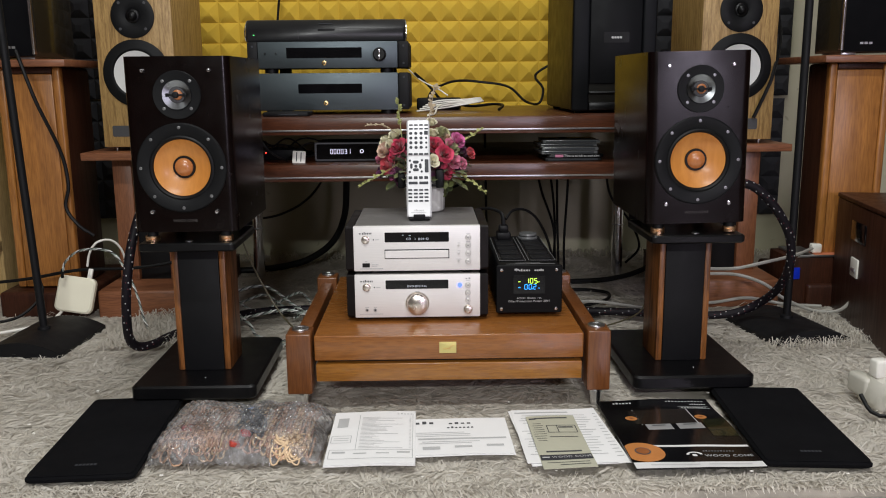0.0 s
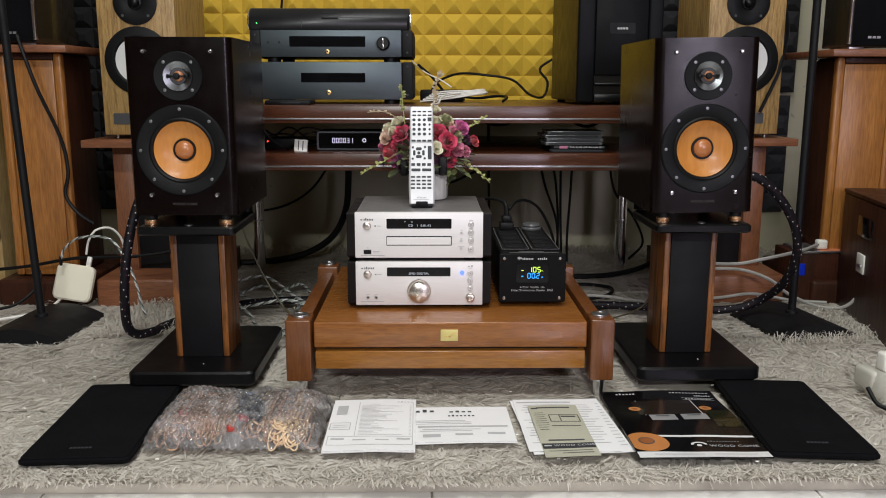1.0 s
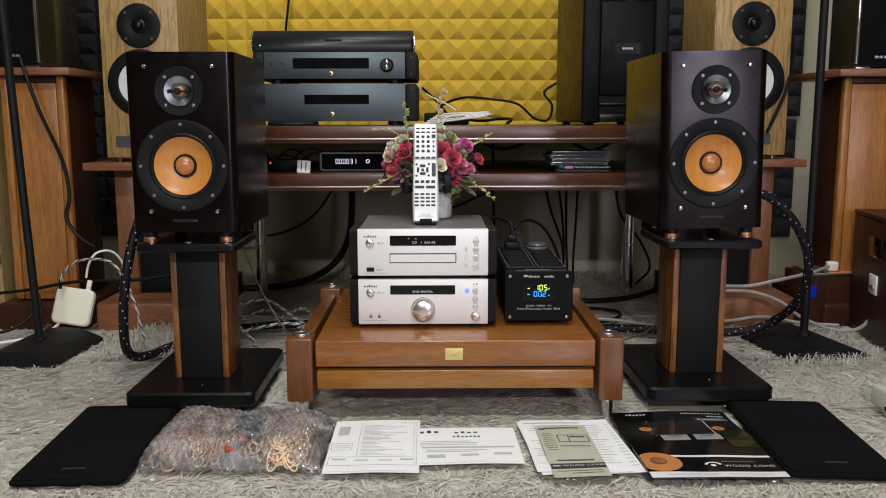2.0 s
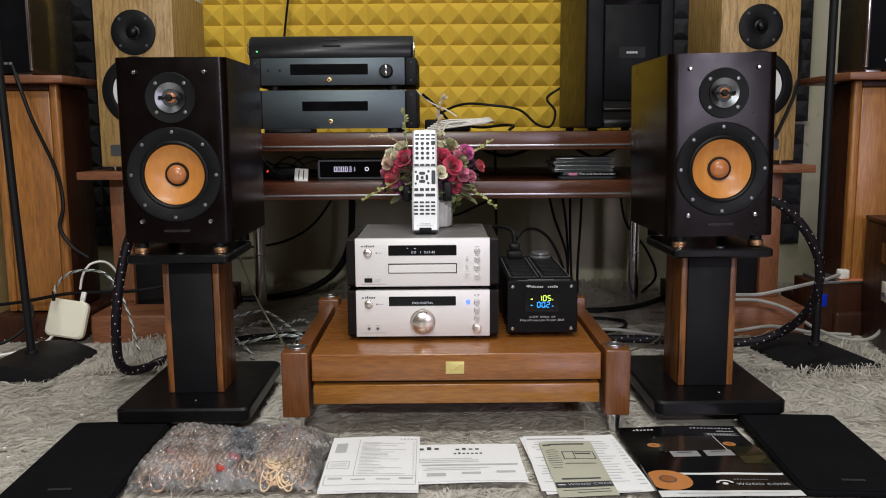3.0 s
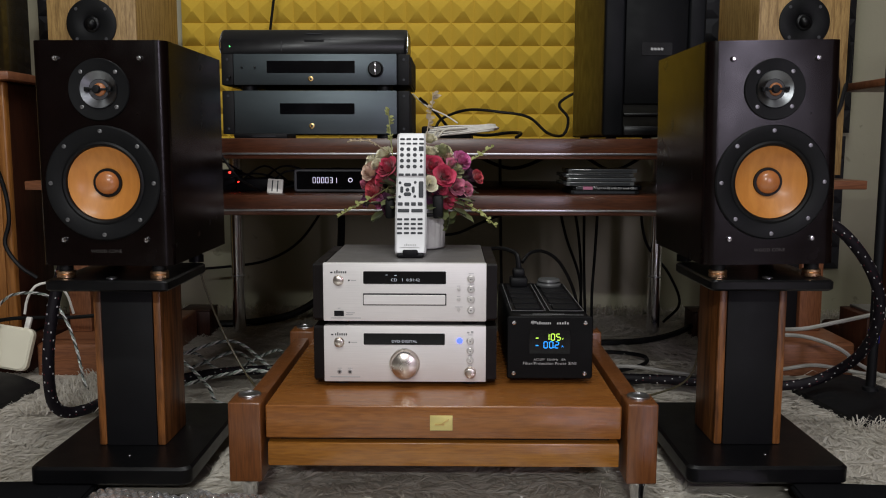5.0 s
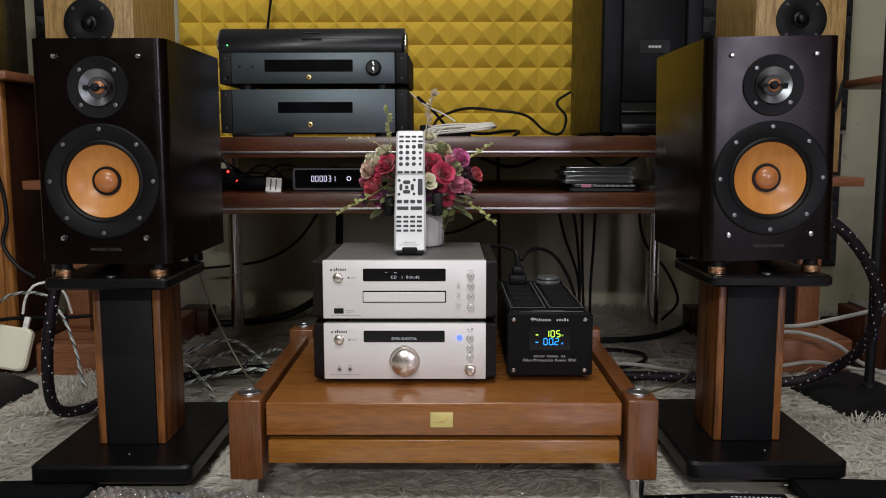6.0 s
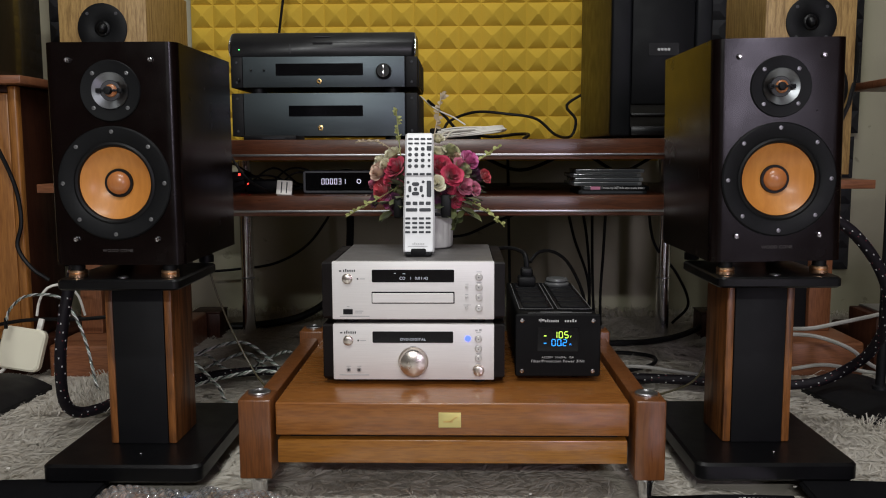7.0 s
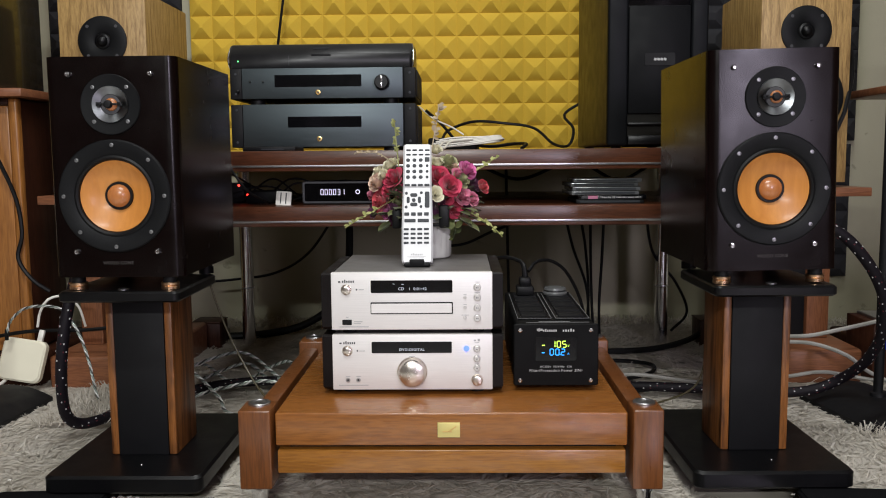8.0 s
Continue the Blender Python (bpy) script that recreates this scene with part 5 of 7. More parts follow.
# ---- cables under the table ----
HANG = [((0.17, 2.6, 0.5), (0.175, 2.62, 0.3), (0.18, 2.64, 0.15), (0.19, 2.66, 0.02)), ((0.33, 2.7, 0.4), (0.36, 2.72, 0.28), (0.40, 2.72, 0.16), (0.41, 2.74, 0.01)),
        ((0.37, 2.7, 0.4), (0.395, 2.72, 0.28), (0.405, 2.72, 0.14), (0.40, 2.74, 0.01)), ((0.405, 2.7, 0.4), (0.41, 2.71, 0.2), (0.42, 2.72, 0.01)),
        ((0.44, 2.68, 0.4), (0.438, 2.7, 0.25), (0.435, 2.72, 0.12), (0.44, 2.74, 0.01)), ((0.56, 2.72, 0.4), (0.575, 2.74, 0.3), (0.6, 2.76, 0.24), (0.66, 2.78, 0.17), (0.7, 2.8, 0.08), (0.66, 2.82, 0.02)),
        ((-0.02, 2.74, 0.28), (0.06, 2.75, 0.285), (0.14, 2.75, 0.32), (0.24, 2.74, 0.36), (0.3, 2.72, 0.4)), ((-0.28, 2.86, 0.42), (-0.32, 2.86, 0.36), (-0.4, 2.87, 0.25), (-0.5, 2.88, 0.19), (-0.62, 2.88, 0.17), (-0.75, 2.88, 0.16))]
for pts in HANG:
    cable("hanging_cable", pts, 0.004, M_RUBBER, "black cable hanging below the long table")
cable("thick_cable", [(-0.27, 2.80, 0.40), (-0.272, 2.82, 0.28), (-0.285, 2.83, 0.18), (-0.33, 2.84, 0.095), (-0.42, 2.85, 0.035), (-0.53, 2.84, 0.012), (-0.66, 2.82, 0.008), (-0.8, 2.8, 0.008)], 0.011, M_RUBBER, "thick black mains cable curving to the rug", seg=10)
cable("thick_cable", [(0.28, 2.62, 0.006), (0.42, 2.6, 0.01), (0.56, 2.62, 0.012), (0.68, 2.7, 0.02), (0.78, 2.78, 0.05), (0.9, 2.85, 0.07)], 0.008, M_RUBBER, "thick black cable lying behind the platform", seg=9)
cable("floor_cable", [(0.33, 2.22, 0.01), (0.42, 2.3, 0.012), (0.5, 2.36, 0.014), (0.52, 2.45, 0.012), (0.45, 2.5, 0.01), (0.36, 2.48, 0.01), (0.3, 2.4, 0.01)], 0.005, M_RUBBER, "black cable looped on the rug")
cable("floor_cable", [(0.33, 2.14, 0.012), (0.45, 2.2, 0.016), (0.58, 2.22, 0.014), (0.7, 2.2, 0.012)], 0.004, M_RUBBER, "black cable lying on the rug")
cable("floor_cable", [(0.34, 2.3, 0.02), (0.46, 2.32, 0.02), (0.6, 2.26, 0.016), (0.75, 2.28, 0.014)], 0.0046, M_GREYCORD, "grey cable lying on the rug")
cable("floor_cable", [(0.35, 2.05, 0.014), (0.44, 2.08, 0.02), (0.53, 2.1, 0.05), (0.56, 2.12, 0.12), (0.565, 2.14, 0.2)], 0.0021, plain("clear_amber_wire", (0.075, 0.062, 0.03), 0.35), "clear amber speaker wire rising from the rug")
cable("floor_cable", [(-0.3, 2.0, 0.02), (-0.37, 2.08, 0.06), (-0.427, 2.12, 0.14), (-0.465, 2.14, 0.22), (-0.482, 2.15, 0.27)], 0.0021, plain("clear_amber_wire", (0.075, 0.062, 0.03), 0.35), "clear amber speaker wire rising from the rug")


def braid(name, pts, r, label, n=2, turn=0.03):
    """A twisted cable of pale metallic strands round a dark one."""
    ob = thing(name, label, "cable")
    line = curve_points(pts, 0.003)
    fr = frames_along(line)
    for k in range(n + 1):
        bm = tube([q + (s * math.cos(2 * math.pi * (i * 0.003 / turn + k / (n + 1))) + u * math.sin(2 * math.pi * (i * 0.003 / turn + k / (n + 1)))) * r for i, (q, d, s, u) in enumerate(fr)], r * 0.72, 5, raw=True)
        part("strand", bm, (M_STRAND3, M_STRAND, M_STRAND2)[k], ob)
    return ob


M_STRAND3 = plain("dark_strand", (0.07, 0.075, 0.07), 0.4)
M_STRAND = plain("silver_strand", (0.74, 0.74, 0.72), 0.35, 0.2)
M_STRAND2 = plain("clear_green_strand", (0.40, 0.47, 0.42), 0.3, 0.3)
braid("braided_cable", [(-0.66, 2.2, 0.02), (-0.56, 2.3, 0.055), (-0.46, 2.32, 0.075), (-0.36, 2.22, 0.045), (-0.3, 2.14, 0.035)], 0.0025, "silvery twisted speaker cable lying on the rug")
braid("braided_cable", [(-0.66, 2.08, 0.012), (-0.56, 2.1, 0.02), (-0.46, 2.14, 0.04), (-0.37, 2.16, 0.05), (-0.3, 2.12, 0.04)], 0.0025, "silvery twisted speaker cable lying on the rug")
braid("braided_cable", [(-0.70, 2.30, 0.06), (-0.56, 2.2, 0.07), (-0.46, 2.1, 0.035), (-0.42, 2.05, 0.012), (-0.3, 2.0, 0.012)], 0.0023, "silvery twisted speaker cable lying on the rug")
braid("braided_cable", [(-0.52, 1.98, 0.012), (-0.42, 2.0, 0.014), (-0.32, 1.97, 0.012), (-0.25, 1.95, 0.010)], 0.0026, "silvery twisted speaker cable lying on the rug")
braid("braided_cable", [(-0.965, 2.225, 0.145), (-0.95, 2.22, 0.175), (-0.9, 2.2, 0.206), (-0.82, 2.18, 0.206), (-0.775, 2.16, 0.16), (-0.745, 2.14, 0.10), (-0.725, 2.12, 0.04), (-0.705, 2.1, 0.014)], 0.002, "silvery twisted cable looping from the white box")
part("cable_tip", tube([(-0.967, 2.226, 0.128), (-0.965, 2.225, 0.152)], 0.0042, 8), M_RUBBER, None)
tagged(bpy.data.objects["cable_tip"], "black sleeve on the end of a twisted cable", "plug")
rng = random.Random(3)
for k in range(4):
    x = -0.66 + 0.1 * k
    braid("braided_cable", [(x, 2.36 - 0.05 * k, 0.014), (x + 0.08, 2.42 + rng.uniform(-0.05, 0.03), 0.03), (x + 0.15, 2.32 + rng.uniform(-0.06, 0.03), 0.02), (x + 0.2, 2.26, 0.012)], 0.0024, "silvery twisted speaker cable lying on the rug")


def sleeved(name, pts, r, label):
    """A thick black sleeved cable with white and dark red tracer stitches."""
    ob = thing(name, label, "cable")
    part("sleeve", tube(pts, r, 12, 0.008), M_SLEEVE, ob)
    line = curve_points(pts, 0.003)
    fr = frames_along(line)
    for tone, shift in ((M_BARS, 0.0), (M_BARS, 2.1), (M_BARS, 4.2), (M_TRACER, math.pi / 2), (M_TRACER, 1.5 * math.pi)):
        bm = bmesh.new()
        for i in range(0, len(fr) - 3, 5):
            rows = []
            for q, d, s, u in fr[i:i + 2]:
                a = i * 0.11 + shift
                n, tn = s * math.cos(a) + u * math.sin(a), u * math.cos(a) - s * math.sin(a)
                rows.append([bm.verts.new(q + n * r * 0.98 - tn * 0.0012), bm.verts.new(q + n * (r + 0.0005) - tn * 0.0008), bm.verts.new(q + n * (r + 0.0005) + tn * 0.0008), bm.verts.new(q + n * r * 0.98 + tn * 0.0012)])
            for e, f in zip(rows, rows[1:]):
                for j in range(3):
                    bm.faces.new((e[j], e[j + 1], f[j + 1], f[j]))
        part("tracer", bm, tone, ob)
    return ob


M_SLEEVE = plain("woven_black_sleeve", (0.006, 0.004, 0.007), 0.6, grain=1500, bump=0.6, spec=0.25)
M_TRACER = plain("dark_red_tracer", (0.10, 0.012, 0.02), 0.6)
sleeved("speaker_cable", [(-0.62, 1.93, 0.40), (-0.648, 1.91, 0.33), (-0.664, 1.89, 0.26), (-0.675, 1.88, 0.18), (-0.682, 1.885, 0.11), (-0.686, 1.905, 0.055), (-0.675, 1.93, 0.03), (-0.65, 1.965, 0.026), (-0.625, 2.04, 0.026),
                          (-0.56, 2.16, 0.024), (-0.48, 2.24, 0.022), (-0.36, 2.27, 0.022), (-0.2, 2.28, 0.02)], 0.0105, "thick black sleeved speaker cable with white stitches")
sleeved("speaker_cable", [(0.66, 1.955, 0.395), (0.735, 1.95, 0.388), (0.795, 1.955, 0.338), (0.842, 1.97, 0.265), (0.858, 1.995, 0.19), (0.858, 2.05, 0.12), (0.835, 2.11, 0.065), (0.78, 2.13, 0.035), (0.7, 2.145, 0.026),
                          (0.6, 2.175, 0.024), (0.48, 2.2, 0.024), (0.36, 2.22, 0.022), (0.2, 2.25, 0.02)], 0.0105, "thick black sleeved speaker cable with white stitches")

# ---- oak tower speakers on cherry stands ----
def build_tower(m):
    s = thing("oak_speaker", "large oak-veneered speaker with black drivers and white cone", "speaker", m, "pair of oak speakers")
    part("cabinet", box(-0.1035, 0.1035, 0, 0.30, 0.0, 0.462, 0.0015), M_OAK, s)
    tw = part("tweeter", lathe([(0.058, -0.001), (0.058, 0.003), (0.056, 0.004), (0.024, 0.004), (0.019, 0.001)], pose(0, 0, 0.349), 48), M_BAFFLE, s)
    part("dome", lathe([(0.019, 0.001), (0.017, 0.003), (0.0135, 0.004), (0.011, 0.010), (0.006, 0.0135), (0, 0.0145)], pose(0, 0, 0.349), 28), M_BLACK, tw)
    for a in (45, 135, 225, 315):
        part("screw", lathe([(0.004, 0.004), (0.0036, 0.005), (0, 0.005)], pose(0.048 * math.cos(radians(a)), 0, 0.349 + 0.048 * math.sin(radians(a))), 10), M_INK, tw)
    wf = part("woofer", lathe([(0.09, -0.001), (0.09, 0.004), (0.087, 0.006), (0.076, 0.006), (0.072, 0.008), (0.065, 0.008), (0.060, 0.004)], pose(0, 0, 0.198), 56), M_BAFFLE, s)
    part("cone", lathe([(0.0615, 0.0045), (0.045, 0.0025), (0.024, 0.0012)], pose(0, 0, 0.198), 48), M_CONEWHITE, wf, "white woven cone")
    part("dust_cap", lathe([(0.025, 0.001), (0.02, 0.008), (0.01, 0.012), (0, 0.013)], pose(0, 0, 0.198), 28), M_RUBBER, wf)
    part("port", slab(0.14, 0.03, 0.003, 0.004, 3, 0, m=pose(-0.008, -0.0012, 0.043)), M_INK, s, "black slot-shaped port")
    for x in (-0.08, 0.08):
        for y in (0.03, 0.27):
            part("foot", lathe([(0.009, 0), (0.009, 0.003), (0.006, 0.004), (0.005, 0.012), (0, 0.0125)], pose(x, y, 0.0005, 90), 14), M_STEEL, s)
    return s


def build_tower_stand(m):
    s = thing("cherry_stand", "cherry-coloured wooden speaker stand with black centre column", "speaker stand", m, "pair of cherry stands")
    part("top_plate", box(-0.155, 0.155, 0.0, 0.36, 0.424, 0.4445, 0.002), M_CHERRY_L, s)
    for x in (-0.072, 0.070):
        part("upright", box(x - 0.027, x + 0.027, 0.07, 0.27, 0.075, 0.424, 0.004), M_CHERRY_V, s)
    part("centre_column", box(-0.045, 0.043, 0.085, 0.25, 0.075, 0.424, 0.001), M_MATT, s, "matt black centre column")
    part("base", box(-0.122, 0.124, -0.055, 0.36, -0.006, 0.075, 0.008, 3), M_CHERRY_L, s)
    return s


tower_l = build_tower(pose(-0.789, 2.4, 0.4565))
copy_thing(tower_l, pose(0.853, 2.4, 0.4605))
cst_l = build_tower_stand(pose(-0.785, 2.345, 0.0))
copy_thing(cst_l, pose(0.851, 2.37, 0.004))
for x in (-0.78, 0.84):
    pb = thing("rear_box", "dark wooden block standing behind the table leg", "box", pose(0.745 if x > 0 else -0.68, 2.72, 0.0))
    part("body", box(-0.03, 0.05, 0, 0.08, -0.008, 0.066, 0.003), M_MAHOG, pb)
    part("lid", box(-0.031, 0.051, -0.001, 0.081, 0.067, 0.071, 0.001), M_MAHOG, pb)

# ---- outer pedestals with gloss black speakers ----
def build_pedestal(m, deep):
    s = thing("speaker_pedestal", "tall honey-veneered wooden pedestal on a dark plinth", "pedestal", m, "pair of pedestals")
    part("column", box(-0.084, 0.084, 0.008, deep, 0.07, 0.672, 0.012, 4), M_MAHOG, s, "dark mahogany column sides")
    part("front_panel", box(-0.062, 0.062, 0.0, 0.02, 0.075, 0.655, 0.004), M_PEDESTAL, s, "honey-coloured front panel")
    for x in (-0.0735, 0.0735):
        part("pilaster", box(x - 0.0105, x + 0.0105, -0.003, 0.02, 0.075, 0.672, 0.005, 3), M_PEDESTAL, s)
    part("frieze", box(-0.062, 0.062, -0.001, 0.01, 0.656, 0.672, 0.002), M_MAHOG, s)
    part("cap_board", box(-0.115, 0.115, -0.04, 0.30, 0.673, 0.692, 0.003), M_CHERRY_L, s)
    part("plinth", box(-0.12, 0.12, -0.045, 0.32, -0.008, 0.07, 0.010, 3), M_MAHOG, s)
    return s


def build_gloss(m, side, deep):
    s = thing("gloss_speaker", "gloss black speaker with a silver edge strip", "speaker", m, "pair of gloss speakers")
    part("cabinet", box(-0.12, 0.12, 0.006, deep, 0.006, 0.48, 0.003), plain("dark_bronze_gloss", (0.035, 0.028, 0.016), 0.22, coat=0.4), s, "dark bronze lacquered cabinet")
    part("front_grille", box(-0.118, 0.118, 0.0, 0.007, 0.008, 0.478, 0.002), M_CLOTH, s)
    part("edge_strip", box(side * 0.119 - 0.004, side * 0.119 + 0.004, -0.003, 0.012, 0.012, 0.476, 0.002), M_CHROME, s, "bright silver edge strip")
    part("brand_plate", bars([(0.012 * i - 0.012 - side * -0.055, 0.03, 0.009, 0.006) for i in range(3)], -0.0004), M_STEEL, s)
    for x in (-0.09, 0.09):
        part("foot", box(x - 0.02, x + 0.02, 0.02, deep - 0.03, 0, 0.007, 0.001), M_STEEL, s)
    return s


build_pedestal(pose(-1.060, 2.35, 0.0), 0.20)
build_pedestal(pose(1.168, 2.35, -0.006), 0.135)
build_gloss(pose(-1.148, 2.33, 0.693), 1, 0.26)
build_gloss(pose(1.221, 2.33, 0.687), -1, 0.16)
cable("black_cable", [(-1.062, 2.30, 0.715), (-1.045, 2.29, 0.67), (-1.02, 2.295, 0.58), (-0.985, 2.33, 0.45), (-0.975, 2.335, 0.36), (-0.985, 2.33, 0.30), (-0.955, 2.33, 0.25), (-0.92, 2.34, 0.22)], 0.0048, M_RUBBER, "black cable trailing down the pedestal")
cable("black_cable", [(0.985, 2.66, 1.0), (1.0, 2.55, 0.86), (0.985, 2.45, 0.74), (0.945, 2.385, 0.64), (0.93, 2.38, 0.6), (0.9, 2.39, 0.52)], 0.005, M_RUBBER, "black cable hanging beside the oak speaker")

# ---- slim floor poles ----
def build_pole(m, lean):
    s = thing("satellite_stand", "slim black pole stand on a curved square base", "speaker stand", m, "pair of pole stands")
    bm = bmesh.new()
    n = 10
    rows = []
    for i in range(n + 1):
        x = -0.098 + 0.196 * i / n
        zt = 0.03 - 0.026 * (x / 0.098) ** 2
        rows.append([bm.verts.new((x, -0.12, zt)), bm.verts.new((x, 0.12, zt)), bm.verts.new((x, 0.12, -0.012)), bm.verts.new((x, -0.12, -0.012))])
    for a, b in zip(rows, rows[1:]):
        for j in range(4):
            k = (j + 1) % 4
            bm.faces.new((a[j], a[k], b[k], b[j]))
    bm.faces.new(rows[0])
    bm.faces.new(rows[-1][::-1])
    part("base", bm, M_MATT, s)
    part("pole", tube([(0, 0, 0.02), (lean * 0.5, 0, 0.6), (lean, 0, 1.25)], 0.0095, 12, 0.05), M_MATT, s)
    part("collar", lathe([(0.016, 0), (0.015, 0.008), (0.0095, 0.010)], pose(0, 0, 0.028) @ UP, 18), M_MATT, s)
    return s


build_pole(pose(-0.955, 2.07, 0.006, 0, 0, -4), -0.045)
build_pole(pose(0.899, 2.085, 0.006, 0, 0, 10), 0.0)

# ---- white wireless box ----
wb = thing("wireless_box", "white rounded square wireless box hanging by its cable", "router", pose(-0.948, 2.245, 0.0775, -16, 9, 0))
part("shell", slab(0.098, 0.096, 0.022, 0.016, 6, 0.004), plain("cream_plastic", (0.84, 0.80, 0.63), 0.38, vary=0.04), wb)
part("plug", box(0.022, 0.034, 0.006, 0.016, 0.047, 0.074, 0.002), M_WHITE, wb)
cable("white_cable", [(-0.914, 2.262, 0.15), (-0.905, 2.26, 0.185), (-0.885, 2.26, 0.214), (-0.855, 2.28, 0.218), (-0.835, 2.30, 0.19), (-0.83, 2.32, 0.14)], 0.003, M_WHITE, "white cord arching from the wireless box")
cable("white_cable", [(-1.25, 2.06, 0.012), (-1.1, 2.1, 0.014), (-1.0, 2.19, 0.018), (-0.985, 2.28, 0.05), (-1.0, 2.31, 0.1)], 0.004, M_WHITE, "white cord lying by the pole stand")
cable("black_cable", [(-1.3, 2.3, 0.09), (-1.1, 2.29, 0.11), (-0.95, 2.285, 0.135), (-0.8, 2.28, 0.14), (-0.68, 2.3, 0.155), (-0.6, 2.33, 0.19)], 0.0045, M_RUBBER, "black cable strung across the plinth")
cable("black_cable", [(-1.3, 2.16, 0.03), (-1.18, 2.17, 0.02), (-1.08, 2.2, 0.03), (-1.04, 2.26, 0.08), (-1.07, 2.29, 0.13)], 0.004, M_RUBBER, "black cable curling beside the pedestal")

# ---- right-hand side boxes ----
wc = thing("wooden_cabinet", "large dark mahogany box with a white rocker switch", "cabinet", pose(1.03, 1.80, -0.01, 0, 0, -9.8))
part("body", box(0, 0.36, 0, 0.52, 0, 0.318, 0.003), M_MAHOG, wc)
part("top_board", box(-0.002, 0.362, -0.002, 0.522, 0.319, 0.331, 0.003), M_MAHOG, wc)
part("meter", box(-0.0025, 0.004, 0.275, 0.385, 0.227, 0.278, 0.001), M_GLASS, wc, "small dark meter window")
part("switch_plate", box(-0.004, 0.003, 0.312, 0.366, 0.136, 0.184, 0.002), M_WHITE, wc, "white switch plate")
part("rocker", box(-0.008, 0.0, 0.322, 0.356, 0.150, 0.160, 0.002), M_STEEL, wc)
sb = thing("small_box", "small mahogany box with a glowing blue socket", "box", pose(1.0, 2.32, -0.008))
part("body", box(0, 0.16, 0, 0.14, 0, 0.146, 0.003), M_MAHOG, sb)
part("cover_plate", box(0.02, 0.155, -0.002, 0.13, 0.1465, 0.153, 0.001), M_STEEL, sb, "grey metal cover plate")
part("sticker", box(0.07, 0.14, 0.0, 0.05, 0.1532, 0.1537, 0), plain("orange_sticker", (0.6, 0.2, 0.1), 0.5), sb)
part("blue_lamp", box(0.004, 0.03, -0.003, 0.002, 0.085, 0.118, 0.001), plain("blue_plastic", (0.005, 0.03, 0.55), 0.35), sb, "bright blue plastic socket")
wp = thing("white_plug", "off-white mains plug with grey cord", "plug", pose(1.082, 2.345, 0.1465))
part("body", box(-0.014, 0.014, -0.010, 0.014, 0.0, 0.026, 0.005, 3), M_WHITE, wp)
cable("mains_cable", [(1.07, 2.34, 0.160), (1.0, 2.29, 0.152), (0.9, 2.27, 0.135), (0.82, 2.28, 0.118), (0.7, 2.29, 0.122), (0.62, 2.3, 0.13)], 0.0048, M_GREYCORD, "grey mains cord sagging across the stand")
cable("mains_cable", [(0.62, 2.28, 0.108), (0.74, 2.26, 0.11), (0.83, 2.25, 0.108), (0.9, 2.23, 0.085), (0.945, 2.22, 0.05), (1.02, 2.2, 0.02), (1.08, 2.17, 0.03), (1.12, 2.15, 0.10)], 0.0046, M_GREYCORD, "grey mains cord lying on the rug")
cable("mains_cable", [(0.62, 2.26, 0.02), (0.78, 2.28, 0.024), (0.88, 2.3, 0.03), (0.97, 2.26, 0.022), (1.06, 2.24, 0.02)], 0.0044, M_GREYCORD, "grey mains cord lying on the rug")

ps = thing("power_strip", "off-white rounded power strip with a white plug", "power strip", pose(0.878, 1.575, -0.008, 0, 0, 8))
bm = box(-0.035, 0.16, -0.035, 0.045, 0.004, 0.052, 0.018, 4)
part("body", bm, M_AGED, ps)
part("shoulder", lathe([(0.046, -0.03), (0.05, -0.02), (0.05, 0.006), (0.045, 0.018), (0.032, 0.026), (0, 0.029)], pose(0.012, 0.0, 0.044, 8, 10) @ UP, 36), M_AGED, ps)
part("side_block", box(-0.042, -0.012, 0.0, 0.06, 0.024, 0.066, 0.008, 3), M_AGED, ps)
part("plug", box(-0.030, 0.0, -0.012, 0.014, 0.070, 0.106, 0.005, 3), M_WHITE, ps, "bright white plug")
cable("mains_cable", [(0.88, 1.54, 0.07), (0.862, 1.50, 0.035), (0.84, 1.49, 0.016), (0.818, 1.51, 0.018), (0.812, 1.54, 0.04)], 0.004, M_RUBBER, "black cord looping in front of the power strip")

# ---- laid out on the rug ----
def build_grille(m, label):
    s = thing("speaker_grille", label, "speaker grille", m, "pair of speaker grilles")
    part("frame", slab(0.174, 0.332, 0.010, 0.010, 5, 0.003, m=pose(0, 0, 0.012, -90)), M_CLOTH, s)
    part("cloth", slab(0.168, 0.326, 0.003, 0.009, 5, 0.001, m=pose(0, 0, 0.0145, -90)), M_CLOTH, s)
    part("logo", flat_bars([(-0.003 + 0.006 * i - 0.018 + 0.005, -0.128, 0.0045, 0.006) for i in range(6)], 0.0145), M_KEY, s, "small grey embossed badge")
    return s


build_grille(pose(-0.568, 1.462, 0.006, 0.5, -0.5, 2.2), "black cloth speaker grille lying flat on the rug")
build_grille(pose(0.636, 1.466, 0.008, 0.5, 0.5, -3.0), "black cloth speaker grille lying on the rug by the brochure")


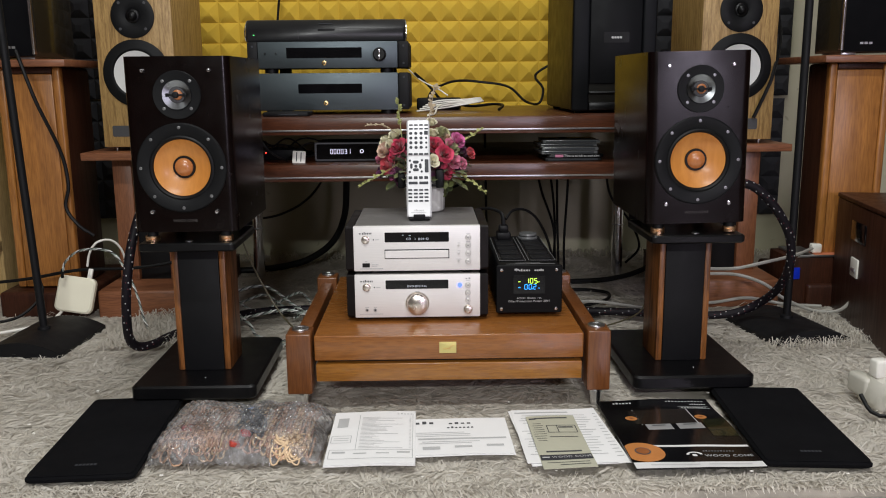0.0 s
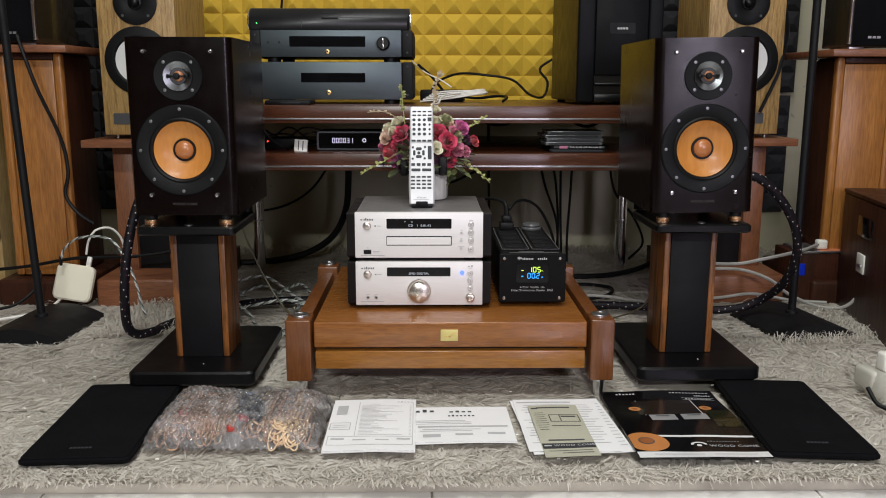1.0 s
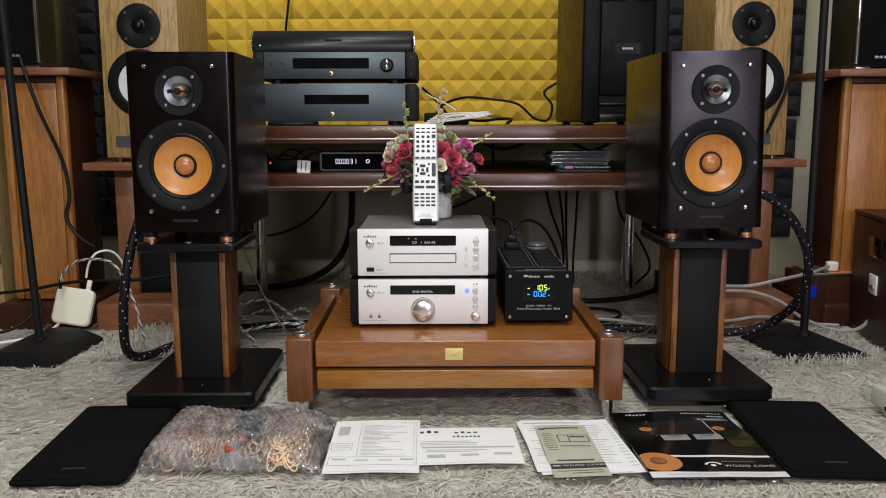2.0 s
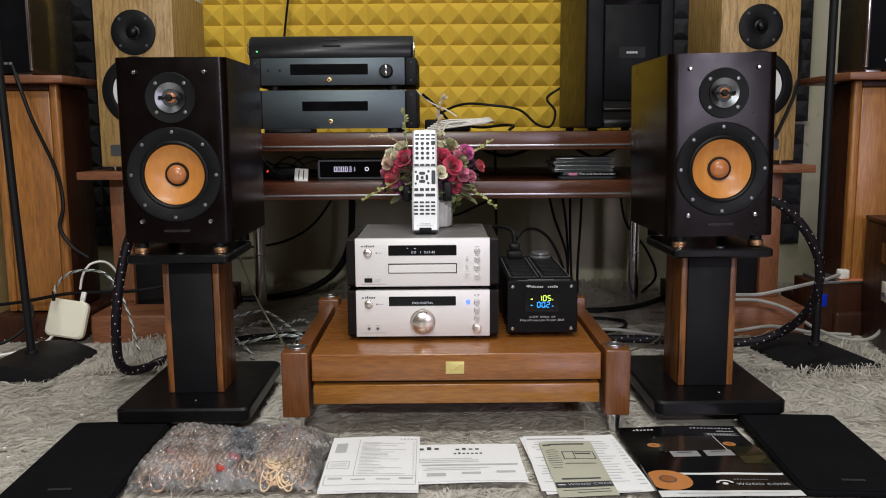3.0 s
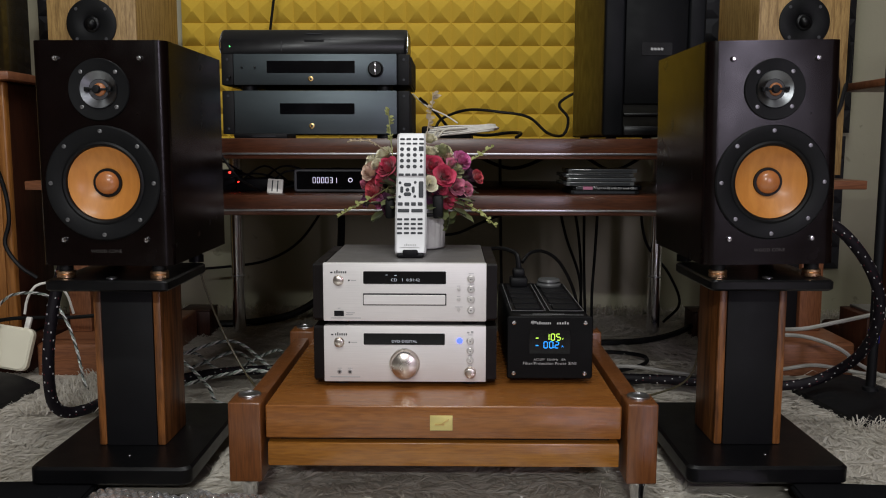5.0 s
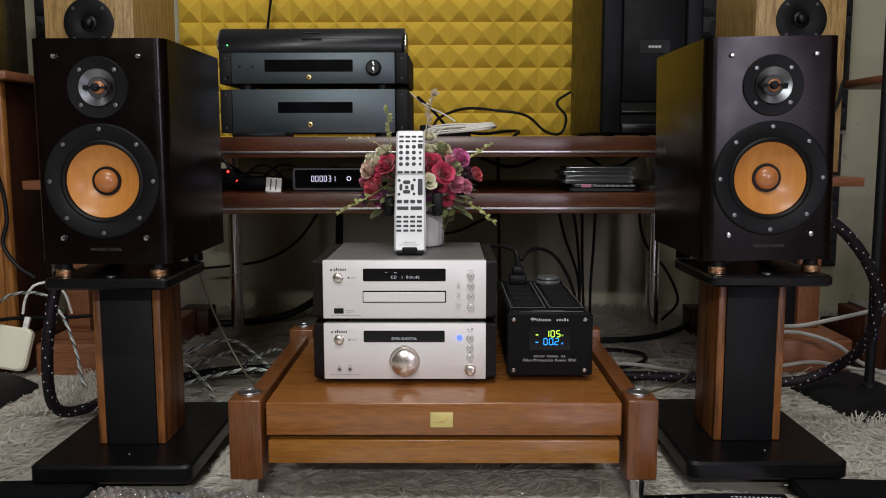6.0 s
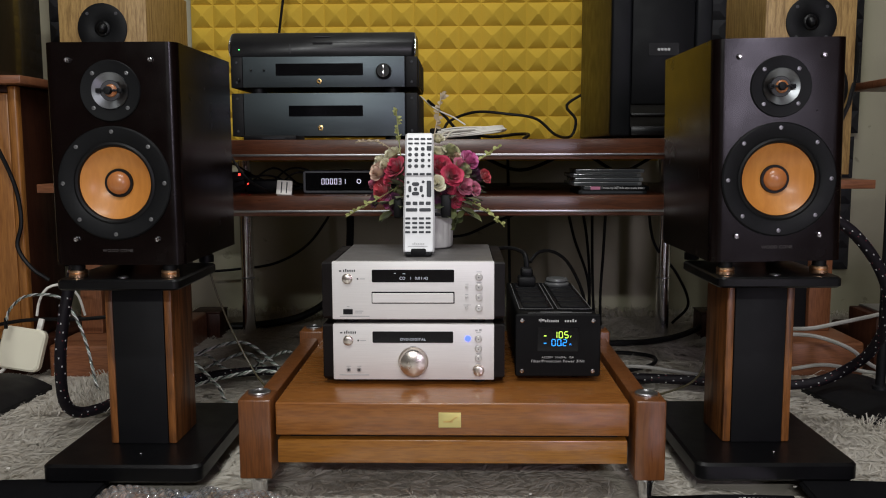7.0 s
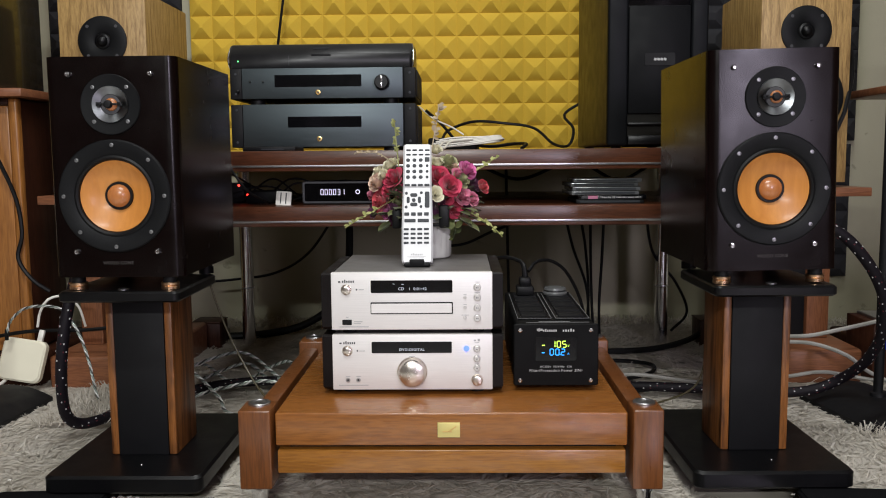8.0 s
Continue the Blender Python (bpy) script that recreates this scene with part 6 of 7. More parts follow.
def sheet(w, h, seed, lift=0.004, t=0.0006, bm=None, z=0.0):
    """A slightly wavy sheet of paper that lies flat, with thickness."""
    bm = bm or bmesh.new()
    n, k = 8, 8
    top, low = [], []
    for i in range(n + 1):
        for j in range(k + 1):
            x, y = (i / n - 0.5) * w, (j / k - 0.5) * h
            zz = z + lift * noise.noise(Vector((x * 9 + seed, y * 9, seed * 1.7)))
            top.append(bm.verts.new((x, y, zz + t)))
            low.append(bm.verts.new((x, y, zz)))
    idx = lambda i, j: i * (k + 1) + j
    for i in range(n):
        for j in range(k):
            q = (idx(i, j), idx(i + 1, j), idx(i + 1, j + 1), idx(i, j + 1))
            bm.faces.new([top[a] for a in q])
            bm.faces.new([low[a] for a in q[::-1]])
    rim = [idx(i, 0) for i in range(n + 1)] + [idx(n, j) for j in range(1, k + 1)] + [idx(i, k) for i in range(n - 1, -1, -1)] + [idx(0, j) for j in range(k - 1, 0, -1)]
    for a, b in zip(rim, rim[1:] + rim[:1]):
        bm.faces.new((top[a], low[a], low[b], top[b]))
    return bm


def print_rows(rows, seed, lift, z, t):
    """Printed bars that follow the sheet's waves."""
    bm = bmesh.new()
    for x, y, w, h in rows:
        n = max(1, int(w / 0.012))
        m = max(1, int(h / 0.012))
        g = [[bm.verts.new((xx, yy, z + t + 0.0005 + lift * noise.noise(Vector((xx * 9 + seed, yy * 9, seed * 1.7))))) for yy in (y - h / 2 + h * j / m for j in range(m + 1))] for xx in (x - w / 2 + w * i / n for i in range(n + 1))]
        for a, b in zip(g, g[1:]):
            for j in range(m):
                bm.faces.new((a[j], b[j], b[j + 1], a[j + 1]))
    return bm


def disc_rows(bm, cx, cy, r, seed, lift, z, t, k=0.0005, cut=None):
    ring = []
    for i in range(28):
        a = 2 * math.pi * i / 28
        x, y = cx + r * math.cos(a), cy + r * math.sin(a)
        if cut is not None:
            x = max(x, cut)
        ring.append(bm.verts.new((x, y, z + t + k + lift * noise.noise(Vector((x * 9 + seed, y * 9, seed * 1.7))))))
    bm.faces.new(ring)
    return bm


man = thing("instruction_booklet", "white instruction booklet lying open side up on the rug", "booklet", pose(-0.103, 1.431, 0.014, 0, 0, 0.6))
part("page_block", sheet(0.150, 0.226, 1, 0.003, 0.0022, z=0.0018), M_PAPER, man)
part("cover_sheet", sheet(0.148, 0.222, 1, 0.003, 0.0006, z=0.0045), M_PAPER, man)
rng = random.Random(8)
rows = glyphs(0.04, 0.07, 0.096, 0.005, 5) + [(-0.022 + w / 2, 0.08 - 0.0056 * i, w, 0.0011) for i, w in enumerate([rng.uniform(0.02, 0.075) for _ in range(24)])] + [(0.0655, 0.08 - 0.0056 * i, 0.003, 0.001) for i in range(24)]
part("print", print_rows(rows, 1, 0.003, 0.0045, 0.0006), M_GREYINK, man)
rows = [(-0.054, -0.066, 0.022, 0.006), (0.055, -0.066, 0.022, 0.006), (-0.018, -0.07, 0.022, 0.004), (0.02, -0.07, 0.022, 0.004), (0.0, -0.09, 0.14, 0.0012), (0.0, -0.056, 0.14, 0.0012), (-0.07, -0.073, 0.0012, 0.034), (0.07, -0.073, 0.0012, 0.034), (-0.054, 0.0, 0.034, 0.0012), (-0.054, -0.028, 0.034, 0.0012), (-0.037, -0.014, 0.0012, 0.028), (-0.071, -0.014, 0.0012, 0.028), (-0.054, -0.01, 0.026, 0.0015), (-0.054, -0.018, 0.026, 0.0015), (-0.027, 0.02, 0.001, 0.15), (0.07, 0.02, 0.001, 0.15)]
part("print", print_rows(rows, 1, 0.003, 0.0045, 0.0006), M_GREYINK, man)
part("grey_panel", print_rows([(-0.056, 0.06, 0.019, 0.042)], 1, 0.003, 0.0045, 0.0006), M_GREYINK, man, "grey printed picture")

leaf2 = thing("notice_sheet", "white printed notice sheets with headings on the rug", "paper", pose(0.053, 1.437, 0.013, 0, 0, 2.0))
part("lower_sheet", sheet(0.172, 0.158, 2, 0.002, 0.001), M_PAPER, leaf2)
part("upper_sheet", sheet(0.170, 0.150, 2, 0.002, 0.0006, z=0.0016), M_PAPER, leaf2)
rows = glyphs(-0.022, 0.022, 0.053, 0.008, 4) + glyphs(-0.025, 0.025, 0.035, 0.007, 7) + glyphs(-0.083, -0.045, 0.058, 0.012, 3)
part("heading", print_rows(rows, 2, 0.002, 0.0016, 0.0006), M_INK, leaf2)
rows = [(-0.02 + rng.uniform(-0.03, 0.0), 0.014 - 0.007 * i, rng.uniform(0.08, 0.125), 0.0018) for i in range(3)] + [(0.0, -0.012, 0.155, 0.006)] + [(-0.055, -0.05, 0.03, 0.012), (0.0, -0.046, 0.03, 0.008), (0.055, -0.042, 0.03, 0.008), (-0.02, -0.024, 0.1, 0.002), (-0.03, -0.031, 0.09, 0.002)]
part("print", print_rows(rows, 2, 0.002, 0.0016, 0.0006), M_GREYINK, leaf2)

man3 = thing("printed_sheets", "white printed sheets fanned out beneath a sage leaflet", "paper", pose(0.236, 1.435, 0.013, 0, 0, 4.5))
part("lower_sheet", sheet(0.165, 0.235, 3, 0.003, 0.001), M_PAPER, man3)
up = part("upper_sheet", sheet(0.150, 0.228, 3, 0.003, 0.0006, z=0.002), M_PAPER, man3)
up.matrix_basis = pose(-0.008, 0.0, 0.0, 0, 0, -3)
rows = [(-0.02, 0.098, 0.1, 0.005)] + [(0.0, 0.084 - 0.011 * i, rng.uniform(0.1, 0.135), 0.002) for i in range(16)]
pr = part("print", print_rows(rows, 3, 0.003, 0.002, 0.0006), M_GREYINK, up)
part("print", print_rows([(0.072, 0.09 - 0.014 * i, 0.012, 0.0025) for i in range(14)], 3, 0.003, 0.0, 0.001), M_GREYINK, man3)

lf = thing("sage_leaflet", "sage-grey leaflet with a dark band on the white sheets", "leaflet", pose(0.2205, 1.402, 0.0185, 0, 0, 1.5))
part("sheet", sheet(0.088, 0.212, 4, 0.003, 0.001), M_LEAFLET, lf)
part("dark_band", print_rows([(0, -0.066, 0.086, 0.02)], 4, 0.003, 0, 0.001), M_KEY, lf, "dark printed band")
part("band_lettering", print_rows([(-0.034, -0.066, 0.012, 0.004)], 4, 0.003, 0.0006, 0.001), M_BARS, lf)
bm = letters("WOOD CONE", 0.0095)
bmesh.ops.rotate(bm, cent=(0, 0, 0), matrix=Matrix.Rotation(radians(-90), 3, "X"), verts=bm.verts)
for v in bm.verts:
    v.co += Vector((0.009, -0.066, 0))
    v.co.z = 0.0021 + 0.003 * noise.noise(Vector((v.co.x * 9 + 4, v.co.y * 9, 6.8)))
part("lettering", bm, M_BARS, lf, "", 0)
rows = [(0.0, 0.094, 0.06, 0.005), (-0.034, 0.092, 0.012, 0.006)] + [(-0.029, 0.07 - 0.009 * i, rng.uniform(0.014, 0.022), 0.0014) for i in range(9)] + [(0.012, 0.06, 0.052, 0.0015), (0.012, 0.03, 0.052, 0.0015), (-0.013, 0.045, 0.0015, 0.03), (0.005, 0.045, 0.0015, 0.03), (0.038, 0.045, 0.0015, 0.03), (0.02, 0.052, 0.026, 0.005), (0.01, 0.012, 0.05, 0.002), (0.0, -0.044, 0.06, 0.005), (0.0, -0.085, 0.07, 0.0016), (0.01, -0.094, 0.05, 0.002)]
part("print", print_rows(rows, 4, 0.003, 0, 0.001), M_INK, lf)

br = thing("brochure", "glossy black brochure picturing speakers with an orange cone", "brochure", pose(0.430, 1.439, 0.015, 0, 0, 1.2))
BW, BH = 0.214, 0.295
part("paper", sheet(BW, BH, 5, 0.004, 0.002), M_GLOSSY, br)
pr = lambda name, rows, mat, label="", k=0.0: part(name, print_rows(rows, 5, 0.004, k, 0.002), mat, br, label)
M_GREYPRINT = plain("grey_print", (0.33, 0.33, 0.33), 0.2, coat=0.4)
pr("white_margin", [(0.0, -0.137, BW - 0.002, 0.02)], M_WHITEPRINT, "white printed lower margin")
pr("white_rule", [(0.018, -0.066, 0.176, 0.007)], M_WHITEPRINT, "white printed rule")
# olive patch: a faint reflection on the glossy paper, painted in as colour
pr("olive_reflection", [(0.083, 0.008, 0.045, 0.075)], M_OLIVE)
pr("mid_panel", [(-0.005, 0.062, 0.11, 0.07)], plain("dark_brown_print", (0.02, 0.015, 0.012), 0.16, coat=0.5))
for x in (-0.05, 0.052):
    pr("speaker_edge", [(x, 0.062, 0.0016, 0.075)], M_BARS)
for x in (-0.022, 0.034):
    pr("unit_picture", [(x, 0.014, 0.046, 0.026)], M_GREYPRINT, "printed silver unit")
    pr("unit_slot", [(x, 0.02, 0.024, 0.004)], M_INK, "", 0.0006)
pr("heading", glyphs(-0.080, -0.042, 0.134, 0.007, 6) + glyphs(0.022, 0.098, 0.135, 0.004, 12) + glyphs(0.066, 0.098, 0.122, 0.005, 7, 3) + [(0.07, 0.111, 0.06, 0.0008), (0.07, 0.102, 0.06, 0.0008)] + glyphs(0.045, 0.095, 0.1065, 0.004, 9, 5), M_BARS)
pr("small_print", glyphs(0.02, 0.075, -0.086, 0.0035, 11, 9), M_FINELINE)
bm = letters("WOOD CONE", 0.0115)
bmesh.ops.rotate(bm, cent=(0, 0, 0), matrix=Matrix.Rotation(radians(-90), 3, "X"), verts=bm.verts)
for v in bm.verts:
    v.co += Vector((0.060, -0.104, 0))
    v.co.z = 0.0026 + 0.004 * noise.noise(Vector((v.co.x * 9 + 5, v.co.y * 9, 8.5)))
part("lettering", bm, M_BARS, br, "", 0)
pr("foot_print", [(-0.04, -0.137, 0.08, 0.002), (0.05, -0.137, 0.07, 0.002)], M_GREYINK, "", 0.0006)
M_ORANGE = plain("orange_print", (0.58, 0.23, 0.07), 0.2, coat=0.5)
M_DARKORANGE = plain("dark_orange_print", (0.34, 0.12, 0.04), 0.2, coat=0.5)
for cx_, cy_, r in ((-0.080, -0.090, 0.036), (-0.062, 0.058, 0.011), (0.066, 0.056, 0.011)):
    part("cone_picture", disc_rows(bmesh.new(), cx_, cy_, r, 5, 0.004, 0, 0.002, 0.0008, -BW / 2 + 0.001), M_ORANGE, br, "printed orange cone")
for cx_, cy_, r in ((-0.080, -0.087, 0.0135),):
    part("cone_ring", disc_rows(bmesh.new(), cx_, cy_, r, 5, 0.004, 0, 0.002, 0.0011), M_INK, br, "dark printed ring")
for cx_, cy_, r in ((-0.080, -0.087, 0.0112), (-0.062, 0.058, 0.004), (0.066, 0.056, 0.004)):
    part("cone_centre", disc_rows(bmesh.new(), cx_, cy_, r, 5, 0.004, 0, 0.002, 0.0013), M_DARKORANGE, br)
bm = bmesh.new()
prev = None
for i in range(13):
    a = radians(180 * i / 12)
    q = [bm.verts.new((0.003 + r * math.cos(a), -0.101 + r * 0.8 * math.sin(a), 0.0034 + 0.004 * noise.noise(Vector((0.002 * 9 + 5, -0.9, 8.5))))) for r in (0.009, 0.0135)]
    if prev:
        bm.faces.new((prev[0], prev[1], q[1], q[0]))
    prev = q
disc_rows(bm, 0.003, -0.102, 0.0042, 5, 0.004, 0, 0.002, 0.0008)
part("arch_mark", bm, M_WHITEPRINT, br, "white arched emblem")

# ---- bubble-wrapped cables ----
bag = thing("bubble_wrap_parcel", "clear bubble-wrap parcel full of coiled copper cables", "parcel", pose(-0.328, 1.442, 0.006, 0, 0, -1.5))
n = Nodes("bubble_film")
tree = n.tree
tr, gl, df = n.add("ShaderNodeBsdfTransparent"), n.add("ShaderNodeBsdfGlossy"), n.add("ShaderNodeBsdfDiffuse")
tr.inputs[0].default_value = (0.93, 0.93, 0.94, 1)
gl.inputs["Roughness"].default_value = 0.09
df.inputs[0].default_value = (0.8, 0.8, 0.82, 1)
m1, m2, fr_ = n.add("ShaderNodeMixShader"), n.add("ShaderNodeMixShader"), n.add("ShaderNodeFresnel")
fr_.inputs["IOR"].default_value = 1.6
n.link(n.ramp(n.noise(n.coords((1, 1, 1)), 40, 3), [(0.38, (0.06,) * 3), (0.75, (0.30,) * 3)]), m1.inputs[0])
n.link(tr.outputs[0], m1.inputs[1])
n.link(df.outputs[0], m1.inputs[2])
n.link(fr_.outputs[0], m2.inputs[0])
n.link(m1.outputs[0], m2.inputs[1])
n.link(gl.outputs[0], m2.inputs[2])
n.link(m2.outputs[0], tree.nodes["Material Output"].inputs[0])
W, D, H = 0.292, 0.20, 0.053


def puff(u, v):
    e = max(0.0, 1 - abs(u) ** 7) ** 0.7 * max(0.0, 1 - abs(v) ** (4.6 if v < 0 else 6)) ** (0.75 if v < 0 else 0.6)
    groove = 0.20 * math.exp(-((u - 0.16 + 0.25 * v) / 0.13) ** 2)
    return H * e * (0.88 - groove + 0.24 * noise.noise(Vector((u * 2.6, v * 2.2, 3.0)))) + 0.004


NX, NY = 236, 164
xs, ys = np.meshgrid(np.linspace(-1, 1, NX), np.linspace(-1, 1, NY), indexing="ij")
verts = []
for u, v in zip(xs.ravel(), ys.ravel()):
    wob = 0.006 * noise.noise(Vector((u * 3, v * 3, 1.0)))
    x, y = u * W / 2 + wob * (abs(v) > 0.8) + 0.010 * noise.noise(Vector((v * 2.5, 0, 7.0))) * abs(u), v * D / 2 + wob + 0.008 * noise.noise(Vector((u * 2.5, 0, 4.0))) * abs(v)
    p = 0.0118
    row = round(y / (p * 0.866))
    bx = x - (row % 2) * p / 2
    dx, dy = bx - round(bx / p) * p, y - row * p * 0.866
    q = (dx * dx + dy * dy) / (0.0051 ** 2)
    crease = 0.003 * abs(noise.noise(Vector((x * 22, y * 9, 2.0))))
    verts.append((x, y, puff(u, v) + (0.0046 * math.sqrt(1 - q) if q < 1 else 0) - crease))
faces = [(i * NY + j, (i + 1) * NY + j, (i + 1) * NY + j + 1, i * NY + j + 1) for i in range(NX - 1) for j in range(NY - 1)]
me = bpy.data.meshes.new("film")
me.from_pydata(verts, [], faces)
me.polygons.foreach_set("use_smooth", [True] * len(faces))
me.materials.append(n.mat)
film_ob = new("film", me)
film_ob.parent = bag
film_ob["label"] = "clear bubble-wrap film with rows of bubbles"
M_NAVY = plain("navy_black_cable", (0.010, 0.014, 0.030), 0.4)
COPPERISH = [plain("copper_clear_cable", (0.60, 0.38, 0.25), 0.4, 0.1), plain("pale_gold_cable", (0.66, 0.48, 0.30), 0.4, 0.1), plain("brown_cable", (0.46, 0.27, 0.18), 0.45)]
rng = random.Random(21)
def under(x, y, deep):
    """A height that far below the film."""
    return max(0.005, puff(x / (W / 2), y / (D / 2)) - deep)


# hanks of cable, lying front to back and folded over at the front
for k in range(64):
    u0 = -0.84 + 1.68 * (k % 32) / 31 + rng.uniform(-0.02, 0.02)
    if -0.06 < u0 < 0.22 and k % 4:
        continue
    deep = 0.005 if k < 32 else 0.012
    side = rng.choice((-1, 1)) * rng.uniform(0.010, 0.022)
    turn = rng.uniform(-0.084, -0.060)
    back = rng.uniform(0.070, 0.086)
    slant = rng.uniform(-0.008, 0.008)
    x0 = u0 * W / 2
    pts = [(x0 + slant * (1 - i / 5) + rng.uniform(-0.002, 0.002), back + (turn - back) * i / 5) for i in range(6)]
    pts += [(x0 + side * (1 - math.cos(a)) / 2, turn - abs(side) * 0.55 * math.sin(a)) for a in (0.5, 1.05, 1.6, 2.1, 2.65)]
    pts += [(x0 + side, turn + rng.uniform(0.02, 0.06))]
    part("coiled_wire", tube([(x, y, under(x, y, deep + rng.uniform(0, 0.004))) for x, y in pts], rng.uniform(0.0017, 0.0026), 6, 0.008), COPPERISH[rng.choice((0, 0, 1, 2, 2))], bag)
# loose coils of paler cable near the front
for k in range(34):
    cx_, cy_ = (rng.uniform(0.072, 0.118), rng.uniform(-0.088, -0.055)) if k % 3 else (rng.uniform(-0.115, -0.035), rng.uniform(-0.088, -0.060))
    hw, hl, lean = rng.uniform(0.007, 0.015), rng.uniform(0.010, 0.020), rng.uniform(-0.9, 0.9)
    pts = []
    for i in range(11):
        a = 2 * math.pi * i / 10 + 0.4
        dx, dy = hw * math.cos(a), hl * math.sin(a)
        x, y = cx_ + dx * math.cos(lean) - dy * math.sin(lean), cy_ + dx * math.sin(lean) + dy * math.cos(lean)
        pts.append((x, y, under(x, y, 0.005 + 0.003 * math.sin(a))))
    part("coiled_wire", tube(pts, 0.0016, 6, 0.008), COPPERISH[1 if k % 3 else 0], bag)
# dark leads and plugs in the dip between the hanks
for k in range(12):
    y = rng.uniform(-0.045, 0.062)
    x = 0.014 - y * 0.30 + rng.uniform(-0.014, 0.014)
    part("black_connector", box(-0.006, 0.006, -0.017, 0.017, -0.004, 0.004, 0.003, m=pose(x, y, under(x, y, 0.013), 0, 0, rng.uniform(-10, 45))), M_KEY, bag)
for k in range(9):
    off = rng.uniform(-0.020, 0.020)
    pts = [(0.014 - y * 0.30 + off + 0.006 * math.sin(y * 60 + k), y) for y in (-0.060, -0.03, 0.0, 0.03, 0.06, 0.082)]
    part("dark_lead", tube([(x, y, under(x, y, 0.006)) for x, y in pts], 0.0028, 6, 0.008), M_NAVY, bag)
for x, y, tone, nm in ((-0.003, 0.062, (0.02, 0.18, 0.6), "blue_tag"), (0.018, -0.066, (0.42, 0.03, 0.03), "red_tag"), (0.002, -0.080, (0.45, 0.05, 0.03), "red_tag"), (-0.09, -0.04, (0.5, 0.05, 0.04), "red_tag")):
    part(nm, box(-0.008, 0.008, -0.007, 0.007, -0.004, 0.004, 0.002, m=pose(x, y, under(x, y, 0.0065), 10, 20, 30)), plain(nm, tone, 0.4), bag)

# ---- far left: pine board with a paper note ----
pine = thing("pine_cupboard", "pale pine cupboard side with a pinned white note", "cupboard", pose(-1.62, 2.55, 0))
part("side_panel", box(0, 0.34, 0, 0.4, -0.01, 1.3, 0.003), wood("pine", (0.42, 0.28, 0.10), (0.58, 0.42, 0.19), "Z", 0.6, 0.5, 0.0, 0.3), pine)
part("note", box(0.22, 0.31, -0.002, 0.0, 0.28, 0.46, 0), M_PAPER, pine)
part("ledge", box(0.0, 0.34, -0.05, 0.0, 0.14, 0.17, 0.002), wood("pine", (0.42, 0.28, 0.10), (0.58, 0.42, 0.19), "X", 0.6, 0.5, 0.0, 0.3), pine)


# ---- shag pile ----
def pile(seed, x0, x1, y0, y1, count, blocks, lean_front=False, short=False, tall=False, lift=0.0):
    """Flat curved fibres in clumps, as one mesh."""
    g = np.random.default_rng(seed)
    x, y = g.uniform(x0, x1, count), g.uniform(y0, y1, count)
    keep = np.ones(count, bool)
    for a, b, c, d in blocks:
        keep &= ~((x > a) & (x < b) & (y > c) & (y < d))
    x, y = x[keep], y[keep]
    n = len(x)
    clump = np.floor(x / 0.035) * 12.9898 + np.floor(y / 0.035) * 78.233
    base = np.modf(np.sin(clump) * 43758.5453)[0]
    drift = 0.3 + 0.9 * np.sin(x * 4.1 + 1.3) * np.cos(y * 5.3) + 0.6 * np.sin(x * 15 + y * 11) + np.pi * (np.sin(x * 6.0 + 2.5 * np.sin(y * 7.0)) > 0.35)
    ang = drift + base * 1.0 + g.normal(0, 0.45, n)
    length = g.uniform(0.018, 0.042, n)
    width = g.uniform(0.0005, 0.0013, n)
    rise = np.abs(g.normal(0.10, 0.12, n))
    if short:
        length, width = g.uniform(0.016, 0.036, n), g.uniform(0.0012, 0.0032, n)
        rise = np.abs(g.normal(0.035, 0.055, n))
        ang = drift + base * 1.1 + g.normal(0, 0.38, n)
    if lean_front:
        ang = g.uniform(-np.pi, np.pi, n)
        length = g.uniform(0.010, 0.024, n)
        width = g.uniform(0.0007, 0.0018, n)
    if tall:
        ang = g.uniform(-np.pi, np.pi, n)
        length = g.uniform(0.02, 0.038, n)
        rise = g.uniform(0.15, 0.8, n)
    dx, dy = np.cos(ang), np.sin(ang)
    z0 = g.uniform(-0.006, 0.000, n) if short else g.uniform(-0.006, 0.003, n)
    z0 = z0 + lift * np.sin(np.pi * (x - x0) / (x1 - x0)) * g.uniform(0.2, 1.0, n)
    h = length * np.sin(np.clip(rise, 0, 1.25))
    run = length * np.cos(np.clip(rise, 0, 1.25))
    drop = g.uniform(0.1, 0.55, n) * h
    if lean_front:
        drop = h + g.uniform(-0.006, 0.006, n)
    sx, sy = -dy, dx
    twist = g.uniform(-0.35, 0.35, n)
    rows = []
    for t, wf, zz in ((0.0, 0.7, np.zeros(n)), (0.55, 1.0, h), (1.0, 0.25, h - drop)):
        cx, cy, cz = x + dx * run * t, y + dy * run * t, np.maximum(z0 + zz, -0.026)
        w = width * wf
        rows.append(np.stack([cx - sx * w, cy - sy * w, cz - w * twist], 1))
        rows.append(np.stack([cx + sx * w, cy + sy * w, cz + w * twist], 1))
    co = np.stack(rows, 1).reshape(-1, 3)
    idx = np.arange(n)[:, None] * 6
    quads = np.concatenate([idx + np.array([[0, 1, 3, 2]]), idx + np.array([[2, 3, 5, 4]])], 1).reshape(-1)
    me = bpy.data.meshes.new("shag")
    nf = len(quads) // 4
    me.vertices.add(len(co))
    me.vertices.foreach_set("co", co.astype(np.float32).ravel())
    me.loops.add(len(quads))
    me.loops.foreach_set("vertex_index", quads.astype(np.int32))
    me.polygons.add(nf)
    me.polygons.foreach_set("loop_start", np.arange(nf, dtype=np.int32) * 4)
    me.polygons.foreach_set("use_smooth", np.ones(nf, bool))
    me.update(calc_edges=True)
    me.materials.append(M_CARPET)
    ob = new("shag", me)
    ob.parent = rug
